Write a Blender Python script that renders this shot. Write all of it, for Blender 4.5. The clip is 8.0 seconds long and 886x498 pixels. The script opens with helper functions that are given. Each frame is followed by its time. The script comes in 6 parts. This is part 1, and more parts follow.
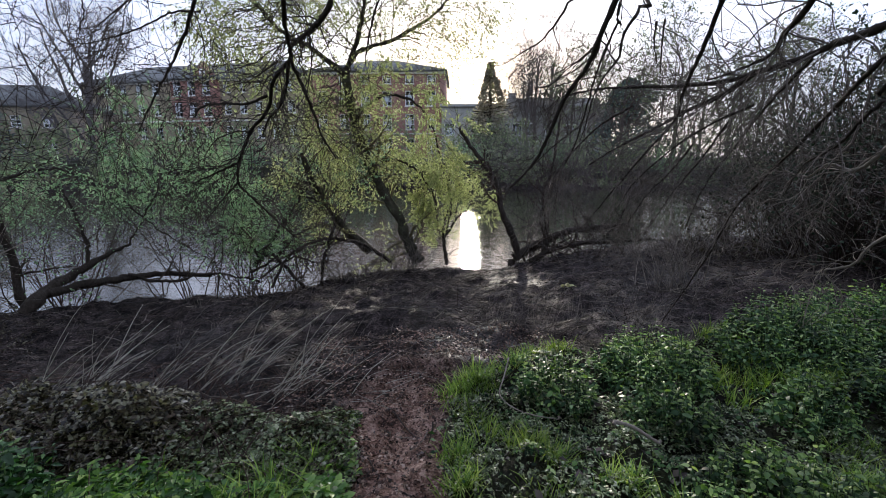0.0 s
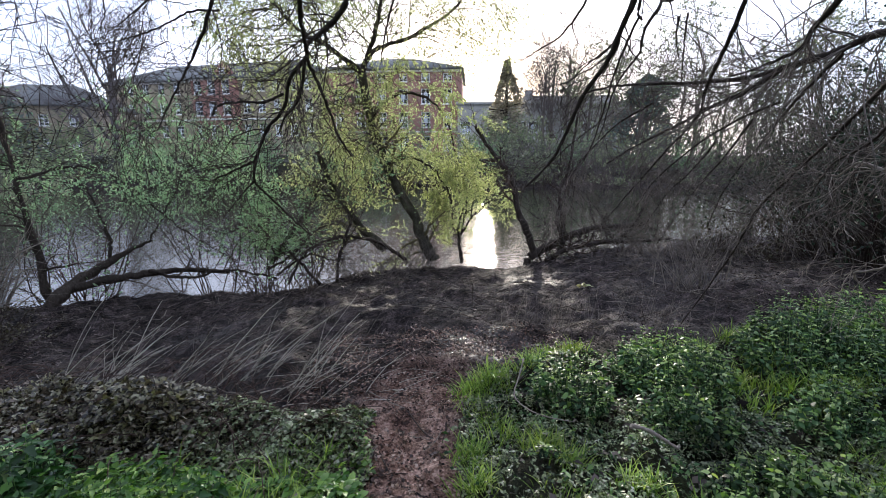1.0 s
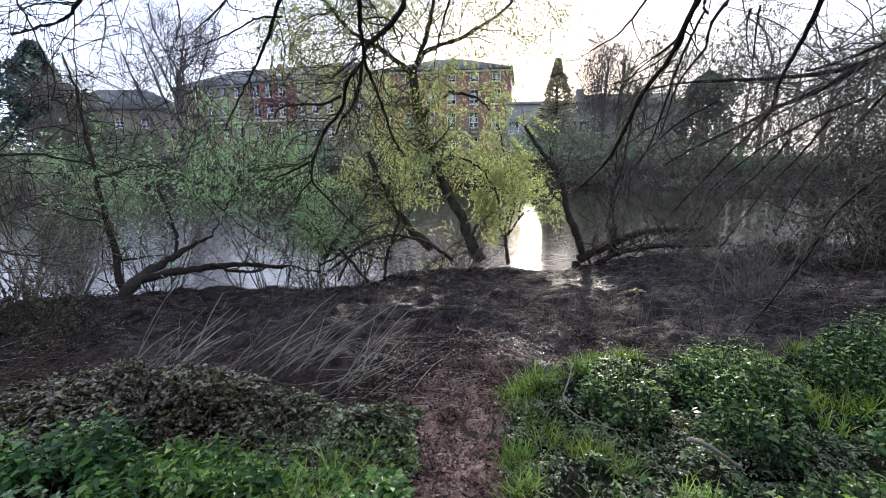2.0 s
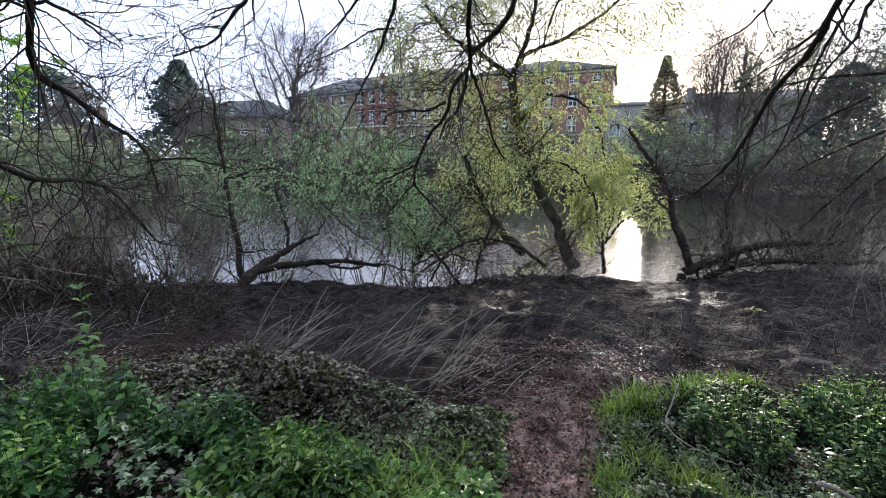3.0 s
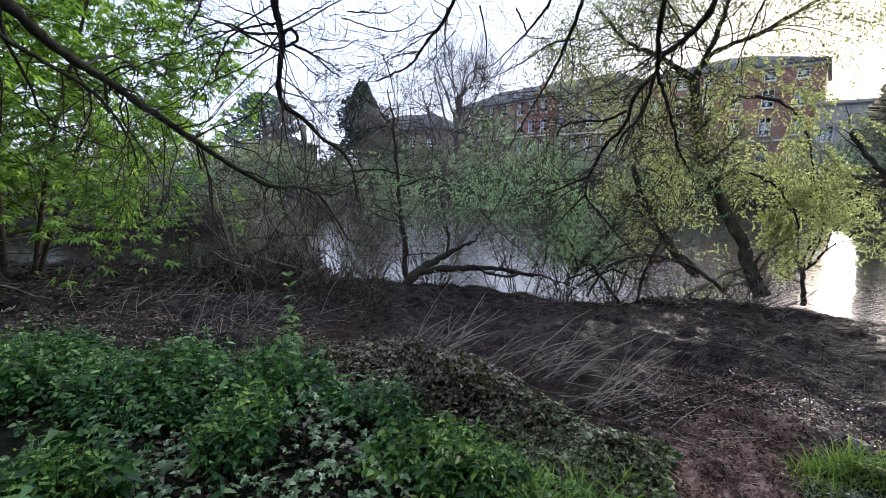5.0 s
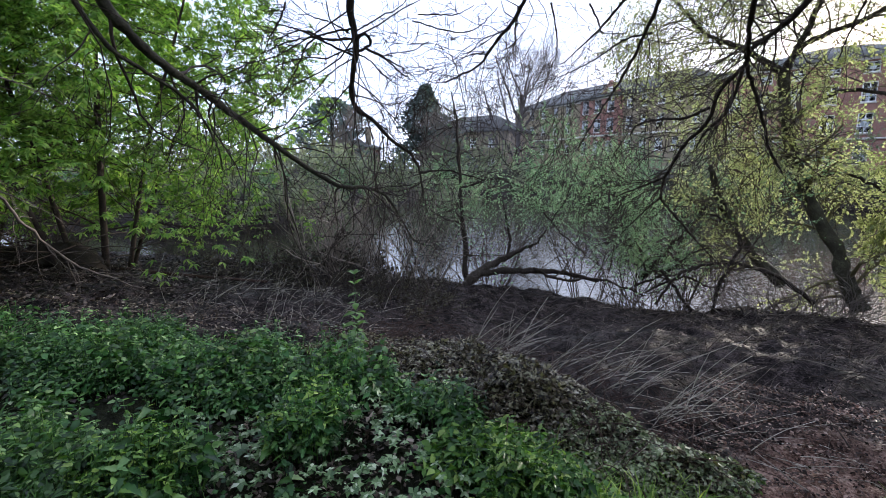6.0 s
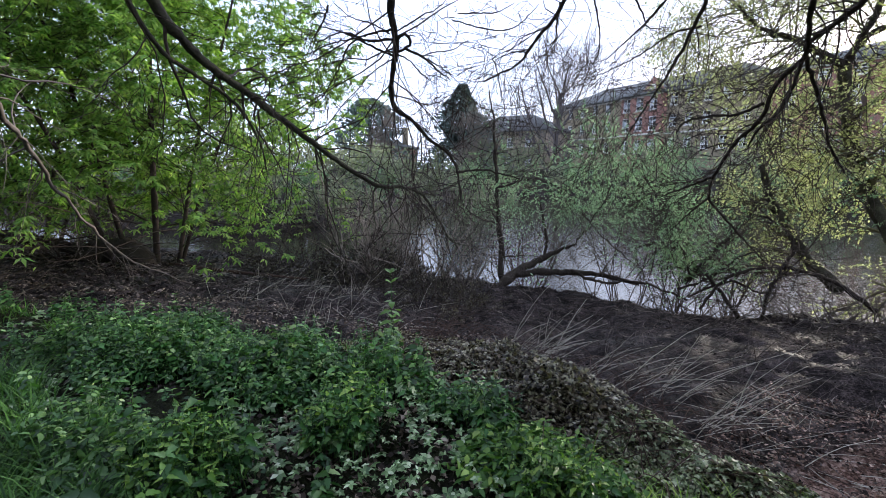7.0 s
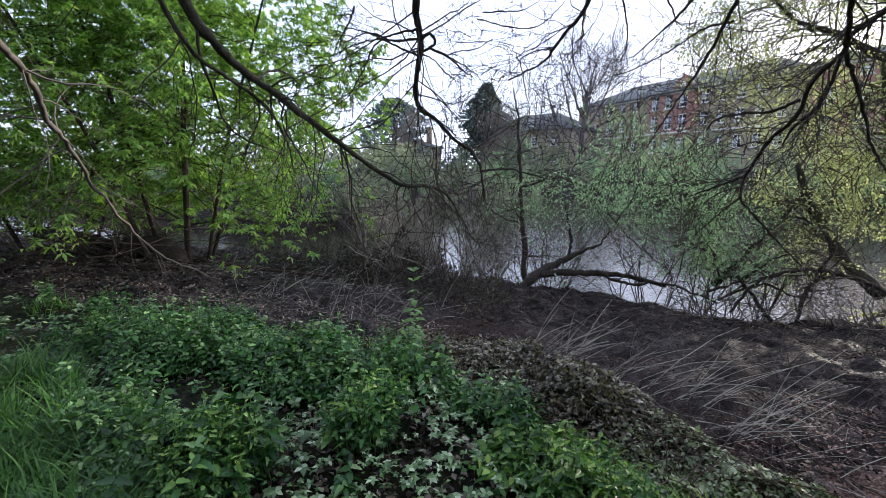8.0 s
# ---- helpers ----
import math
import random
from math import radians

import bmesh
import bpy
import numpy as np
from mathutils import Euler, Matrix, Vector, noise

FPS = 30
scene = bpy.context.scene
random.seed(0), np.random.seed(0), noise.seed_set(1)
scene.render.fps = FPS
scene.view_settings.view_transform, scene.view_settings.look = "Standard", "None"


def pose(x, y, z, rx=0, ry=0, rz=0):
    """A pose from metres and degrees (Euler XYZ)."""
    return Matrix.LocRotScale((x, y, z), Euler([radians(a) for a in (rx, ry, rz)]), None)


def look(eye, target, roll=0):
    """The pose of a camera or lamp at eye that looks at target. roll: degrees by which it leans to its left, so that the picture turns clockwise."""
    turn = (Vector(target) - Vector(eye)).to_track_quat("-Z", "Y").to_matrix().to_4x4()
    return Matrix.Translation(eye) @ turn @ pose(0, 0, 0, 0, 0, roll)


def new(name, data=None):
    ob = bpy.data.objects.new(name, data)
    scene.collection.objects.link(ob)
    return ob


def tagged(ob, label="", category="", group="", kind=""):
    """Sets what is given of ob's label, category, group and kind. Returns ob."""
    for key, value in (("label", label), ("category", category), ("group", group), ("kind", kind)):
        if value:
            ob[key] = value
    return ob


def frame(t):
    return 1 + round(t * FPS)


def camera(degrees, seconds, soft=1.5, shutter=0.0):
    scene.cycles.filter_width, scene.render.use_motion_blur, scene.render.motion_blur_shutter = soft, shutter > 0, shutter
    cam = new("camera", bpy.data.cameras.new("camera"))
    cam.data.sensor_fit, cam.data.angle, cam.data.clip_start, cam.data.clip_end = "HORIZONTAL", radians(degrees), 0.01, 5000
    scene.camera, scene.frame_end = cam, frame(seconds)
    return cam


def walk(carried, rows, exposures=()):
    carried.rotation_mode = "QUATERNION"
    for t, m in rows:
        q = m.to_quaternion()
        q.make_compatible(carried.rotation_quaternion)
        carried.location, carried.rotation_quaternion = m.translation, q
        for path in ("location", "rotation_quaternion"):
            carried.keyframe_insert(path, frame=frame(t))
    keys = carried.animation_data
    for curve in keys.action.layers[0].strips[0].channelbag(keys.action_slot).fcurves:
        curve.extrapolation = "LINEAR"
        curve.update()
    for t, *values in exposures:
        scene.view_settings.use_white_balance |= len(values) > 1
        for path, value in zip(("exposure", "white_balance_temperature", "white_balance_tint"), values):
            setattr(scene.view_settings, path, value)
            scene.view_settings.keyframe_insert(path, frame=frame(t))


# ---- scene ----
cam = camera(88.2, 8.0, soft=0.8)
METRES, EYE, TILT, LEAN, TURN = 0.25, 1.65, -11.2, 0.0, 0.0
ROWS = [
    (0.0, 0.0, 0.0, 0.0, 0.0, 0.0, -0.0),
    (0.5, 0.0214, 0.0549, 0.015, 0.49, -0.16, -0.1),
    (1.0, 0.0026, 0.0875, 0.0241, 1.89, -0.25, -0.39),
    (2.5, -0.1971, 0.0541, 0.0276, 12.5, -0.34, -2.56),
    (3.0, -0.2765, 0.0016, 0.0253, 18.76, -0.4, -3.79),
    (3.5, -0.3629, -0.0737, 0.0203, 24.0, -0.57, -4.8),
    (4.0, -0.4364, -0.1675, 0.0139, 28.59, -0.63, -5.6),
    (4.5, -0.4705, -0.2496, 0.0147, 33.13, -0.77, -6.4),
    (6.0, -0.6391, -0.3506, -0.0171, 45.08, -1.91, -8.16),
    (6.5, -0.682, -0.3529, -0.0297, 47.53, -2.27, -8.44),
    (7.0, -0.6904, -0.3578, -0.0291, 49.52, -2.56, -8.68),
    (7.5, -0.6824, -0.3627, -0.0338, 51.17, -2.86, -8.86),
    (8.0, -0.6714, -0.3651, -0.0355, 52.46, -3.1, -9.03),
]
walk(cam, [(t, pose(0, 0, EYE, TILT, LEAN, TURN) @ pose(METRES * x, METRES * y, METRES * z, 90 + pitch, roll, yaw)) for t, x, y, z, yaw, pitch, roll in ROWS],
     [(0, -0.54), (0.5, -0.18), (1.0, -0.02), (2.5, -0.07), (4.5, -0.2), (8, 0.03)])

# ---- world, sun ----
SUN_AZ, SUN_EL = 3.4, 11.9
world = bpy.data.worlds.new("world")
scene.world = world
world.use_nodes = True
wn, wl = world.node_tree.nodes, world.node_tree.links
wn.clear()
sky = wn.new("ShaderNodeTexSky")
sky.sky_type, sky.sun_disc = "NISHITA", False
sky.sun_elevation, sky.sun_rotation = radians(SUN_EL), radians(SUN_AZ)
sky.air_density, sky.dust_density, sky.ozone_density = 1.0, 2.0, 1.0
# thin white cloud over the whole sky
cloud = wn.new("ShaderNodeTexNoise")
cloud.inputs["Scale"].default_value, cloud.inputs["Detail"].default_value = 1.6, 5.0
cramp = wn.new("ShaderNodeMapRange")
cramp.inputs["From Min"].default_value, cramp.inputs["From Max"].default_value = 0.3, 0.7
cramp.inputs["To Min"].default_value, cramp.inputs["To Max"].default_value = 0.5, 0.75
veil = wn.new("ShaderNodeMixRGB")
veil.inputs["Color2"].default_value = (9.4, 10.6, 14.6, 1)
tc = wn.new("ShaderNodeTexCoord")
wbg, wout = wn.new("ShaderNodeBackground"), wn.new("ShaderNodeOutputWorld")
wbg.inputs["Strength"].default_value = 0.21
wl.new(tc.outputs["Generated"], cloud.inputs["Vector"])
wl.new(cloud.outputs["Fac"], cramp.inputs["Value"])
wl.new(cramp.outputs["Result"], veil.inputs["Fac"])
wl.new(sky.outputs["Color"], veil.inputs["Color1"])
wl.new(veil.outputs["Color"], wbg.inputs["Color"])
wl.new(wbg.outputs["Background"], wout.inputs["Surface"])
sun_dir = Vector((math.sin(radians(SUN_AZ)) * math.cos(radians(SUN_EL)), math.cos(radians(SUN_AZ)) * math.cos(radians(SUN_EL)), math.sin(radians(SUN_EL))))
sun = new("sun", bpy.data.lights.new("sun", "SUN"))
sun.data.energy, sun.data.angle, sun.data.color = 6.8, radians(1.8), (1.0, 0.91, 0.80)
sun.matrix_world = look(sun_dir * 200, (0, 0, 0))


# ---- materials ----
def material(name, rough=0.7, metal=0.0, spec=0.5):
    m = bpy.data.materials.new(name)
    m.use_nodes = True
    b = m.node_tree.nodes["Principled BSDF"]
    b.inputs["Roughness"].default_value, b.inputs["Metallic"].default_value = rough, metal
    b.inputs["Specular IOR Level"].default_value = spec
    return m, m.node_tree.nodes, m.node_tree.links, b


def ramp(nodes, stops):
    r = nodes.new("ShaderNodeValToRGB")
    e = r.color_ramp.elements
    while len(e) < len(stops):
        e.new(0.5)
    for k, (p, c) in zip(e, stops):
        k.position, k.color = p, (*c, 1)
    return r


def noise_node(nodes, links, scale, detail=4.0, rough=0.55, coord="Object", stretch=None):
    t = nodes.new("ShaderNodeTexCoord")
    n = nodes.new("ShaderNodeTexNoise")
    n.inputs["Scale"].default_value, n.inputs["Detail"].default_value, n.inputs["Roughness"].default_value = scale, detail, rough
    if stretch:
        mp = nodes.new("ShaderNodeMapping")
        mp.inputs["Scale"].default_value = stretch
        links.new(t.outputs[coord], mp.inputs["Vector"])
        links.new(mp.outputs["Vector"], n.inputs["Vector"])
    else:
        links.new(t.outputs[coord], n.inputs["Vector"])
    return n


def bump_to(nodes, links, height, target, strength, distance, chain=None):
    b = nodes.new("ShaderNodeBump")
    b.inputs["Strength"].default_value, b.inputs["Distance"].default_value = strength, distance
    links.new(height, b.inputs["Height"])
    if chain is not None:
        links.new(chain.outputs["Normal"], b.inputs["Normal"])
    links.new(b.outputs["Normal"], target)
    return b


def two_scale(name, stops, scale, fine, rough=0.8, bump=0.4, dist=0.01, spec=0.12, stretch=None):
    """A surface whose colour runs over the stops by a coarse and a fine grain, with relief."""
    m, n, l, b = material(name, rough, spec=spec)
    a, c = noise_node(n, l, scale, stretch=stretch), noise_node(n, l, fine, 6.0, 0.65, stretch=stretch)
    mix = n.new("ShaderNodeMixRGB")
    mix.inputs["Fac"].default_value = 0.5
    l.new(a.outputs["Fac"], mix.inputs["Color1"])
    l.new(c.outputs["Fac"], mix.inputs["Color2"])
    r = ramp(n, stops)
    l.new(mix.outputs["Color"], r.inputs["Fac"])
    l.new(r.outputs["Color"], b.inputs["Base Color"])
    bump_to(n, l, c.outputs["Fac"], b.inputs["Normal"], bump, dist)
    return m


def leaf_material(name, stops, through_col, amount=0.35, rough=0.5, spec=0.25, patch=1.6):
    """Leaves: each blade its own tint, light passing through it."""
    m, n, l, b = material(name, rough, spec=spec)
    g = n.new("ShaderNodeNewGeometry")
    r = ramp(n, stops)
    l.new(g.outputs["Random Per Island"], r.inputs["Fac"])
    f = noise_node(n, l, 35.0, 3.0)
    v = n.new("ShaderNodeMixRGB")
    v.blend_type = "MULTIPLY"
    v.inputs["Fac"].default_value = 0.5
    l.new(r.outputs["Color"], v.inputs["Color1"])
    l.new(f.outputs["Fac"], v.inputs["Color2"])
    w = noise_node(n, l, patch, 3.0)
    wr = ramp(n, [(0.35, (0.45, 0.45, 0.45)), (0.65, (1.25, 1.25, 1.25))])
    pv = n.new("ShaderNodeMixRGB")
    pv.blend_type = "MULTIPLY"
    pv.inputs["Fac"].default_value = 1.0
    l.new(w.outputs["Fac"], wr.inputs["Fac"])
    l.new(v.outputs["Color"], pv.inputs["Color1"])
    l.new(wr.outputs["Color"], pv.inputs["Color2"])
    l.new(pv.outputs["Color"], b.inputs["Base Color"])
    tr = n.new("ShaderNodeBsdfTranslucent")
    tm = n.new("ShaderNodeMixRGB")
    tm.blend_type = "MULTIPLY"
    tm.inputs["Fac"].default_value = 1.0
    tm.inputs["Color2"].default_value = (*through_col, 1)
    l.new(r.outputs["Color"], tm.inputs["Color1"])
    l.new(tm.outputs["Color"], tr.inputs["Color"])
    mx = n.new("ShaderNodeMixShader")
    mx.inputs["Fac"].default_value = amount
    l.new(b.outputs["BSDF"], mx.inputs[1])
    l.new(tr.outputs["BSDF"], mx.inputs[2])
    l.new(mx.outputs["Shader"], n["Material Output"].inputs["Surface"])
    return m


BARK = two_scale("bark", [(0.3, (0.016, 0.013, 0.010)), (0.55, (0.045, 0.036, 0.030)), (0.75, (0.10, 0.085, 0.07))], 3.0, 40.0, 0.85, 0.8, 0.02, stretch=(1, 1, 0.35))
BARK_MOSS = two_scale("mossy_bark", [(0.3, (0.016, 0.015, 0.011)), (0.5, (0.055, 0.052, 0.038)), (0.7, (0.13, 0.13, 0.085))], 6.0, 60.0, 0.9, 0.8, 0.01)
TWIG = two_scale("twig_bark", [(0.3, (0.020, 0.015, 0.012)), (0.7, (0.072, 0.054, 0.044))], 5.0, 60.0, 0.7, 0.3, 0.004)
TWIG_RED = two_scale("reddish_twig_bark", [(0.3, (0.030, 0.018, 0.014)), (0.7, (0.09, 0.055, 0.045))], 5.0, 60.0, 0.7, 0.3, 0.004)
TWIG_GREY = two_scale("grey_twig_bark", [(0.3, (0.06, 0.05, 0.045)), (0.7, (0.17, 0.145, 0.13))], 5.0, 60.0, 0.7, 0.3, 0.004)
# Pale wood nearby; on far trees its lightness imitates haze
TWIG_PALE = two_scale("pale_and_hazed_twig_bark", [(0.3, (0.12, 0.10, 0.085)), (0.7, (0.30, 0.26, 0.22))], 8.0, 60.0, 0.7, 0.3, 0.004)
WILLOW_TWIG = two_scale("olive_willow_twig", [(0.3, (0.07, 0.06, 0.03)), (0.7, (0.19, 0.17, 0.09))], 5.0, 60.0, 0.6, 0.3, 0.004)
# Far bark raised in tone to suggest the haze of distance
FAR_TWIG = two_scale("hazed_far_twig_bark", [(0.3, (0.085, 0.075, 0.075)), (0.7, (0.19, 0.17, 0.17))], 3.0, 20.0, 0.8, 0.2, 0.01)
STRAW = two_scale("dry_straw", [(0.3, (0.26, 0.24, 0.195)), (0.7, (0.72, 0.67, 0.57))], 4.0, 50.0, 0.6, 0.2, 0.003)
LITTER_MUD = leaf_material("mud_stained_leaf", [(0.0, (0.005, 0.004, 0.0038)), (0.5, (0.022, 0.0175, 0.0165)), (0.85, (0.09, 0.073, 0.066)), (1.0, (0.32, 0.265, 0.235))], (0.6, 0.4, 0.3), 0.04, 0.7, 0.12)
LITTER_PALE = leaf_material("pale_dead_leaf", [(0.0, (0.045, 0.032, 0.024)), (0.5, (0.145, 0.108, 0.083)), (0.85, (0.31, 0.24, 0.185)), (1.0, (0.56, 0.47, 0.38))], (0.6, 0.5, 0.4), 0.1, 0.55)
LITTER_RED = leaf_material("reddish_dead_leaf", [(0.0, (0.03, 0.017, 0.013)), (0.5, (0.19, 0.105, 0.080)), (0.85, (0.38, 0.25, 0.19)), (1.0, (0.62, 0.47, 0.38))], (0.6, 0.4, 0.3), 0.1, 0.55)
WHITE_LEAF = leaf_material("whitish_leaf", [(0.0, (0.6, 0.58, 0.54)), (1.0, (0.8, 0.78, 0.74))], (0.9, 0.9, 0.9), 0.2)
YELLOW_LEAF = leaf_material("pale_yellow_leaf", [(0.0, (0.55, 0.55, 0.28)), (1.0, (0.75, 0.75, 0.45))], (0.9, 0.9, 0.5), 0.2)
LITTER = leaf_material("dead_leaf", [(0.0, (0.012, 0.009, 0.008)), (0.5, (0.042, 0.031, 0.028)), (0.85, (0.12, 0.092, 0.082)), (1.0, (0.36, 0.30, 0.26))], (0.6, 0.4, 0.3), 0.1, 0.55)
WILLOW_LEAF = leaf_material("willow_leaf", [(0.0, (0.32, 0.40, 0.19)), (0.5, (0.50, 0.57, 0.29)), (1.0, (0.70, 0.72, 0.46))], (1.0, 1.0, 0.7), 0.62)
SALLOW_LEAF = leaf_material("sallow_leaf", [(0.0, (0.15, 0.27, 0.15)), (0.5, (0.28, 0.42, 0.25)), (1.0, (0.46, 0.58, 0.38))], (0.9, 1.0, 0.8), 0.58)
CHESTNUT_LEAF = leaf_material("chestnut_leaf", [(0.0, (0.13, 0.27, 0.075)), (0.5, (0.27, 0.48, 0.13)), (1.0, (0.50, 0.68, 0.23))], (0.95, 1.0, 0.5), 0.62, 0.42)
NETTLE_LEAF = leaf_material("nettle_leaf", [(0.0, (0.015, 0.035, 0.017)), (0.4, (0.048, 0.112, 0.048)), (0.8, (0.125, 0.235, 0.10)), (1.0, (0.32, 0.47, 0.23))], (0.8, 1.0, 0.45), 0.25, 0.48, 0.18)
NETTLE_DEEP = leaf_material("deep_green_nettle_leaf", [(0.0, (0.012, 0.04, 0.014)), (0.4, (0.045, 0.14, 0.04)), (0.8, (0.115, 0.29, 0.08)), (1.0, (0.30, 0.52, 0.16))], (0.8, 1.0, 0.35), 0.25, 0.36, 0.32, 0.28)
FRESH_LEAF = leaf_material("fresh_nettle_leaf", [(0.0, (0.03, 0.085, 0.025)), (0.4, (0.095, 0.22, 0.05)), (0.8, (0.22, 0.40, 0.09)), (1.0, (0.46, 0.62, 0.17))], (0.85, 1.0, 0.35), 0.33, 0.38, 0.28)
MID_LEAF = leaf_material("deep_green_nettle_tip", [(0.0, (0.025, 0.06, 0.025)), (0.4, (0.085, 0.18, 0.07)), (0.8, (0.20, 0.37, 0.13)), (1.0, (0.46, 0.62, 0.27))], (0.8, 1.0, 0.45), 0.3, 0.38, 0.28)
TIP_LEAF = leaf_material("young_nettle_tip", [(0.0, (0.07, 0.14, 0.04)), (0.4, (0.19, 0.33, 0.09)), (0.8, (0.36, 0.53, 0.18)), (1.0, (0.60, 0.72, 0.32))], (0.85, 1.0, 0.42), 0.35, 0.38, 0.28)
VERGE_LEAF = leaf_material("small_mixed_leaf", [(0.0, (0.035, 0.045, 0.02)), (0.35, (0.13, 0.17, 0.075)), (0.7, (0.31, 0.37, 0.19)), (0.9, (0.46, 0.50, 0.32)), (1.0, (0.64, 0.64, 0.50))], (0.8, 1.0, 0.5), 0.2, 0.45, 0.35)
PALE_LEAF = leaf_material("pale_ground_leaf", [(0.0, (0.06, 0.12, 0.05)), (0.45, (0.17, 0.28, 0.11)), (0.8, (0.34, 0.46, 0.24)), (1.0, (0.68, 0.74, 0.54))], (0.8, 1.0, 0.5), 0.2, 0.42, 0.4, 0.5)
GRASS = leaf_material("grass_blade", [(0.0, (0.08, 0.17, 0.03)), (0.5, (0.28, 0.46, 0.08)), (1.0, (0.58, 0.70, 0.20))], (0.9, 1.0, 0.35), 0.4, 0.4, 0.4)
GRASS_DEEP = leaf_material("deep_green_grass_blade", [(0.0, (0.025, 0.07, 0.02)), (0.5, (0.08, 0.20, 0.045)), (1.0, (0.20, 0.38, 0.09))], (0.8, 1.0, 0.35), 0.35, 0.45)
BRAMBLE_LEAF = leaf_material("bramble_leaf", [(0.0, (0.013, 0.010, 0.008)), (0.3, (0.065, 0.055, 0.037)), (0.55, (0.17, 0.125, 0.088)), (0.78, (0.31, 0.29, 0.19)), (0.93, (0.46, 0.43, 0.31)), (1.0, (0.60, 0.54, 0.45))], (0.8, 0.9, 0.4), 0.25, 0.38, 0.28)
DARK_LEAF = leaf_material("dark_evergreen_leaf", [(0.0, (0.015, 0.03, 0.018)), (0.6, (0.035, 0.06, 0.035)), (1.0, (0.07, 0.10, 0.06))], (0.6, 0.9, 0.5), 0.15)
BROWN_LEAF = leaf_material("brown_shrub_leaf", [(0.0, (0.035, 0.028, 0.022)), (0.6, (0.085, 0.07, 0.055)), (1.0, (0.15, 0.14, 0.09))], (0.7, 0.7, 0.4), 0.2)
# Far foliage tones, FAR_DARK to FAR_LEAF, lightened to stand in for haze
FAR_DARK = leaf_material("hazed_evergreen_spray", [(0.0, (0.09, 0.13, 0.125)), (0.6, (0.19, 0.24, 0.23)), (1.0, (0.30, 0.35, 0.33))], (0.8, 0.95, 0.9), 0.45)
FAR_BROWN = leaf_material("hazed_brownish_conifer_spray", [(0.0, (0.28, 0.26, 0.20)), (0.6, (0.42, 0.39, 0.31)), (1.0, (0.56, 0.52, 0.42))], (0.95, 0.93, 0.8), 0.62)
FAR_PALE = leaf_material("hazed_pale_shrub_leaf", [(0.0, (0.22, 0.24, 0.16)), (0.5, (0.36, 0.39, 0.26)), (1.0, (0.50, 0.52, 0.36))], (0.9, 1.0, 0.75), 0.45)
FAR_LEAF = leaf_material("hazed_shrub_leaf", [(0.0, (0.14, 0.18, 0.11)), (0.5, (0.25, 0.29, 0.18)), (1.0, (0.38, 0.41, 0.27))], (0.9, 1.0, 0.7), 0.5)
REED = leaf_material("pale_reed", [(0.0, (0.12, 0.11, 0.07)), (0.6, (0.22, 0.21, 0.14)), (1.0, (0.32, 0.30, 0.2))], (0.8, 0.8, 0.5), 0.2)


def ground_material():
    m, n, l, b = material("ground", 0.75, spec=0.1)
    pos = n.new("ShaderNodeTexCoord")
    big, mid, fine = noise_node(n, l, 0.7, 5.0), noise_node(n, l, 6.0, 6.0, 0.65), noise_node(n, l, 55.0, 6.0, 0.7)
    add = n.new("ShaderNodeMixRGB")
    add.inputs["Fac"].default_value = 0.5
    l.new(mid.outputs["Fac"], add.inputs["Color1"])
    l.new(fine.outputs["Fac"], add.inputs["Color2"])
    mud = ramp(n, [(0.41, (0.004, 0.0032, 0.0032)), (0.5, (0.0200, 0.0150, 0.0146)), (0.61, (0.108, 0.084, 0.08))])
    red = ramp(n, [(0.41, (0.03, 0.016, 0.012)), (0.5, (0.25, 0.145, 0.11)), (0.61, (0.60, 0.41, 0.33))])
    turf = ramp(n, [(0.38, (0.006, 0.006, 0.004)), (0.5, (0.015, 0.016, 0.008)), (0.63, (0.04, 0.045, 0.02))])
    for r in (mud, red, turf):
        l.new(add.outputs["Color"], r.inputs["Fac"])
    for_path = n.new("ShaderNodeAttribute")
    for_path.attribute_name = "path"
    for_turf = n.new("ShaderNodeAttribute")
    for_turf.attribute_name = "turf"
    one, two = n.new("ShaderNodeMixRGB"), n.new("ShaderNodeMixRGB")
    l.new(for_path.outputs["Fac"], one.inputs["Fac"])
    l.new(mud.outputs["Color"], one.inputs["Color1"])
    l.new(red.outputs["Color"], one.inputs["Color2"])
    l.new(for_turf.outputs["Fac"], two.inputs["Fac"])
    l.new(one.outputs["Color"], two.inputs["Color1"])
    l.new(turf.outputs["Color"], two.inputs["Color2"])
    l.new(two.outputs["Color"], b.inputs["Base Color"])
    wet = n.new("ShaderNodeMapRange")
    wet.inputs["From Min"].default_value, wet.inputs["From Max"].default_value = 0.42, 0.62
    wet.inputs["To Min"].default_value, wet.inputs["To Max"].default_value = 0.95, 0.5
    l.new(big.outputs["Fac"], wet.inputs["Value"])
    pool = n.new("ShaderNodeAttribute")
    pool.attribute_name = "pool"
    sheen = n.new("ShaderNodeMix")
    sheen.inputs["B"].default_value = 0.22
    l.new(pool.outputs["Fac"], sheen.inputs["Factor"])
    l.new(wet.outputs["Result"], sheen.inputs["A"])
    l.new(sheen.outputs["Result"], b.inputs["Roughness"])
    gloss = n.new("ShaderNodeMapRange")
    gloss.inputs["To Min"].default_value, gloss.inputs["To Max"].default_value = 0.09, 0.42
    l.new(pool.outputs["Fac"], gloss.inputs["Value"])
    l.new(gloss.outputs["Result"], b.inputs["Specular IOR Level"])
    c = bump_to(n, l, mid.outputs["Fac"], b.inputs["Normal"], 0.8, 0.08)
    bump_to(n, l, fine.outputs["Fac"], b.inputs["Normal"], 0.9, 0.02, c)
    return m


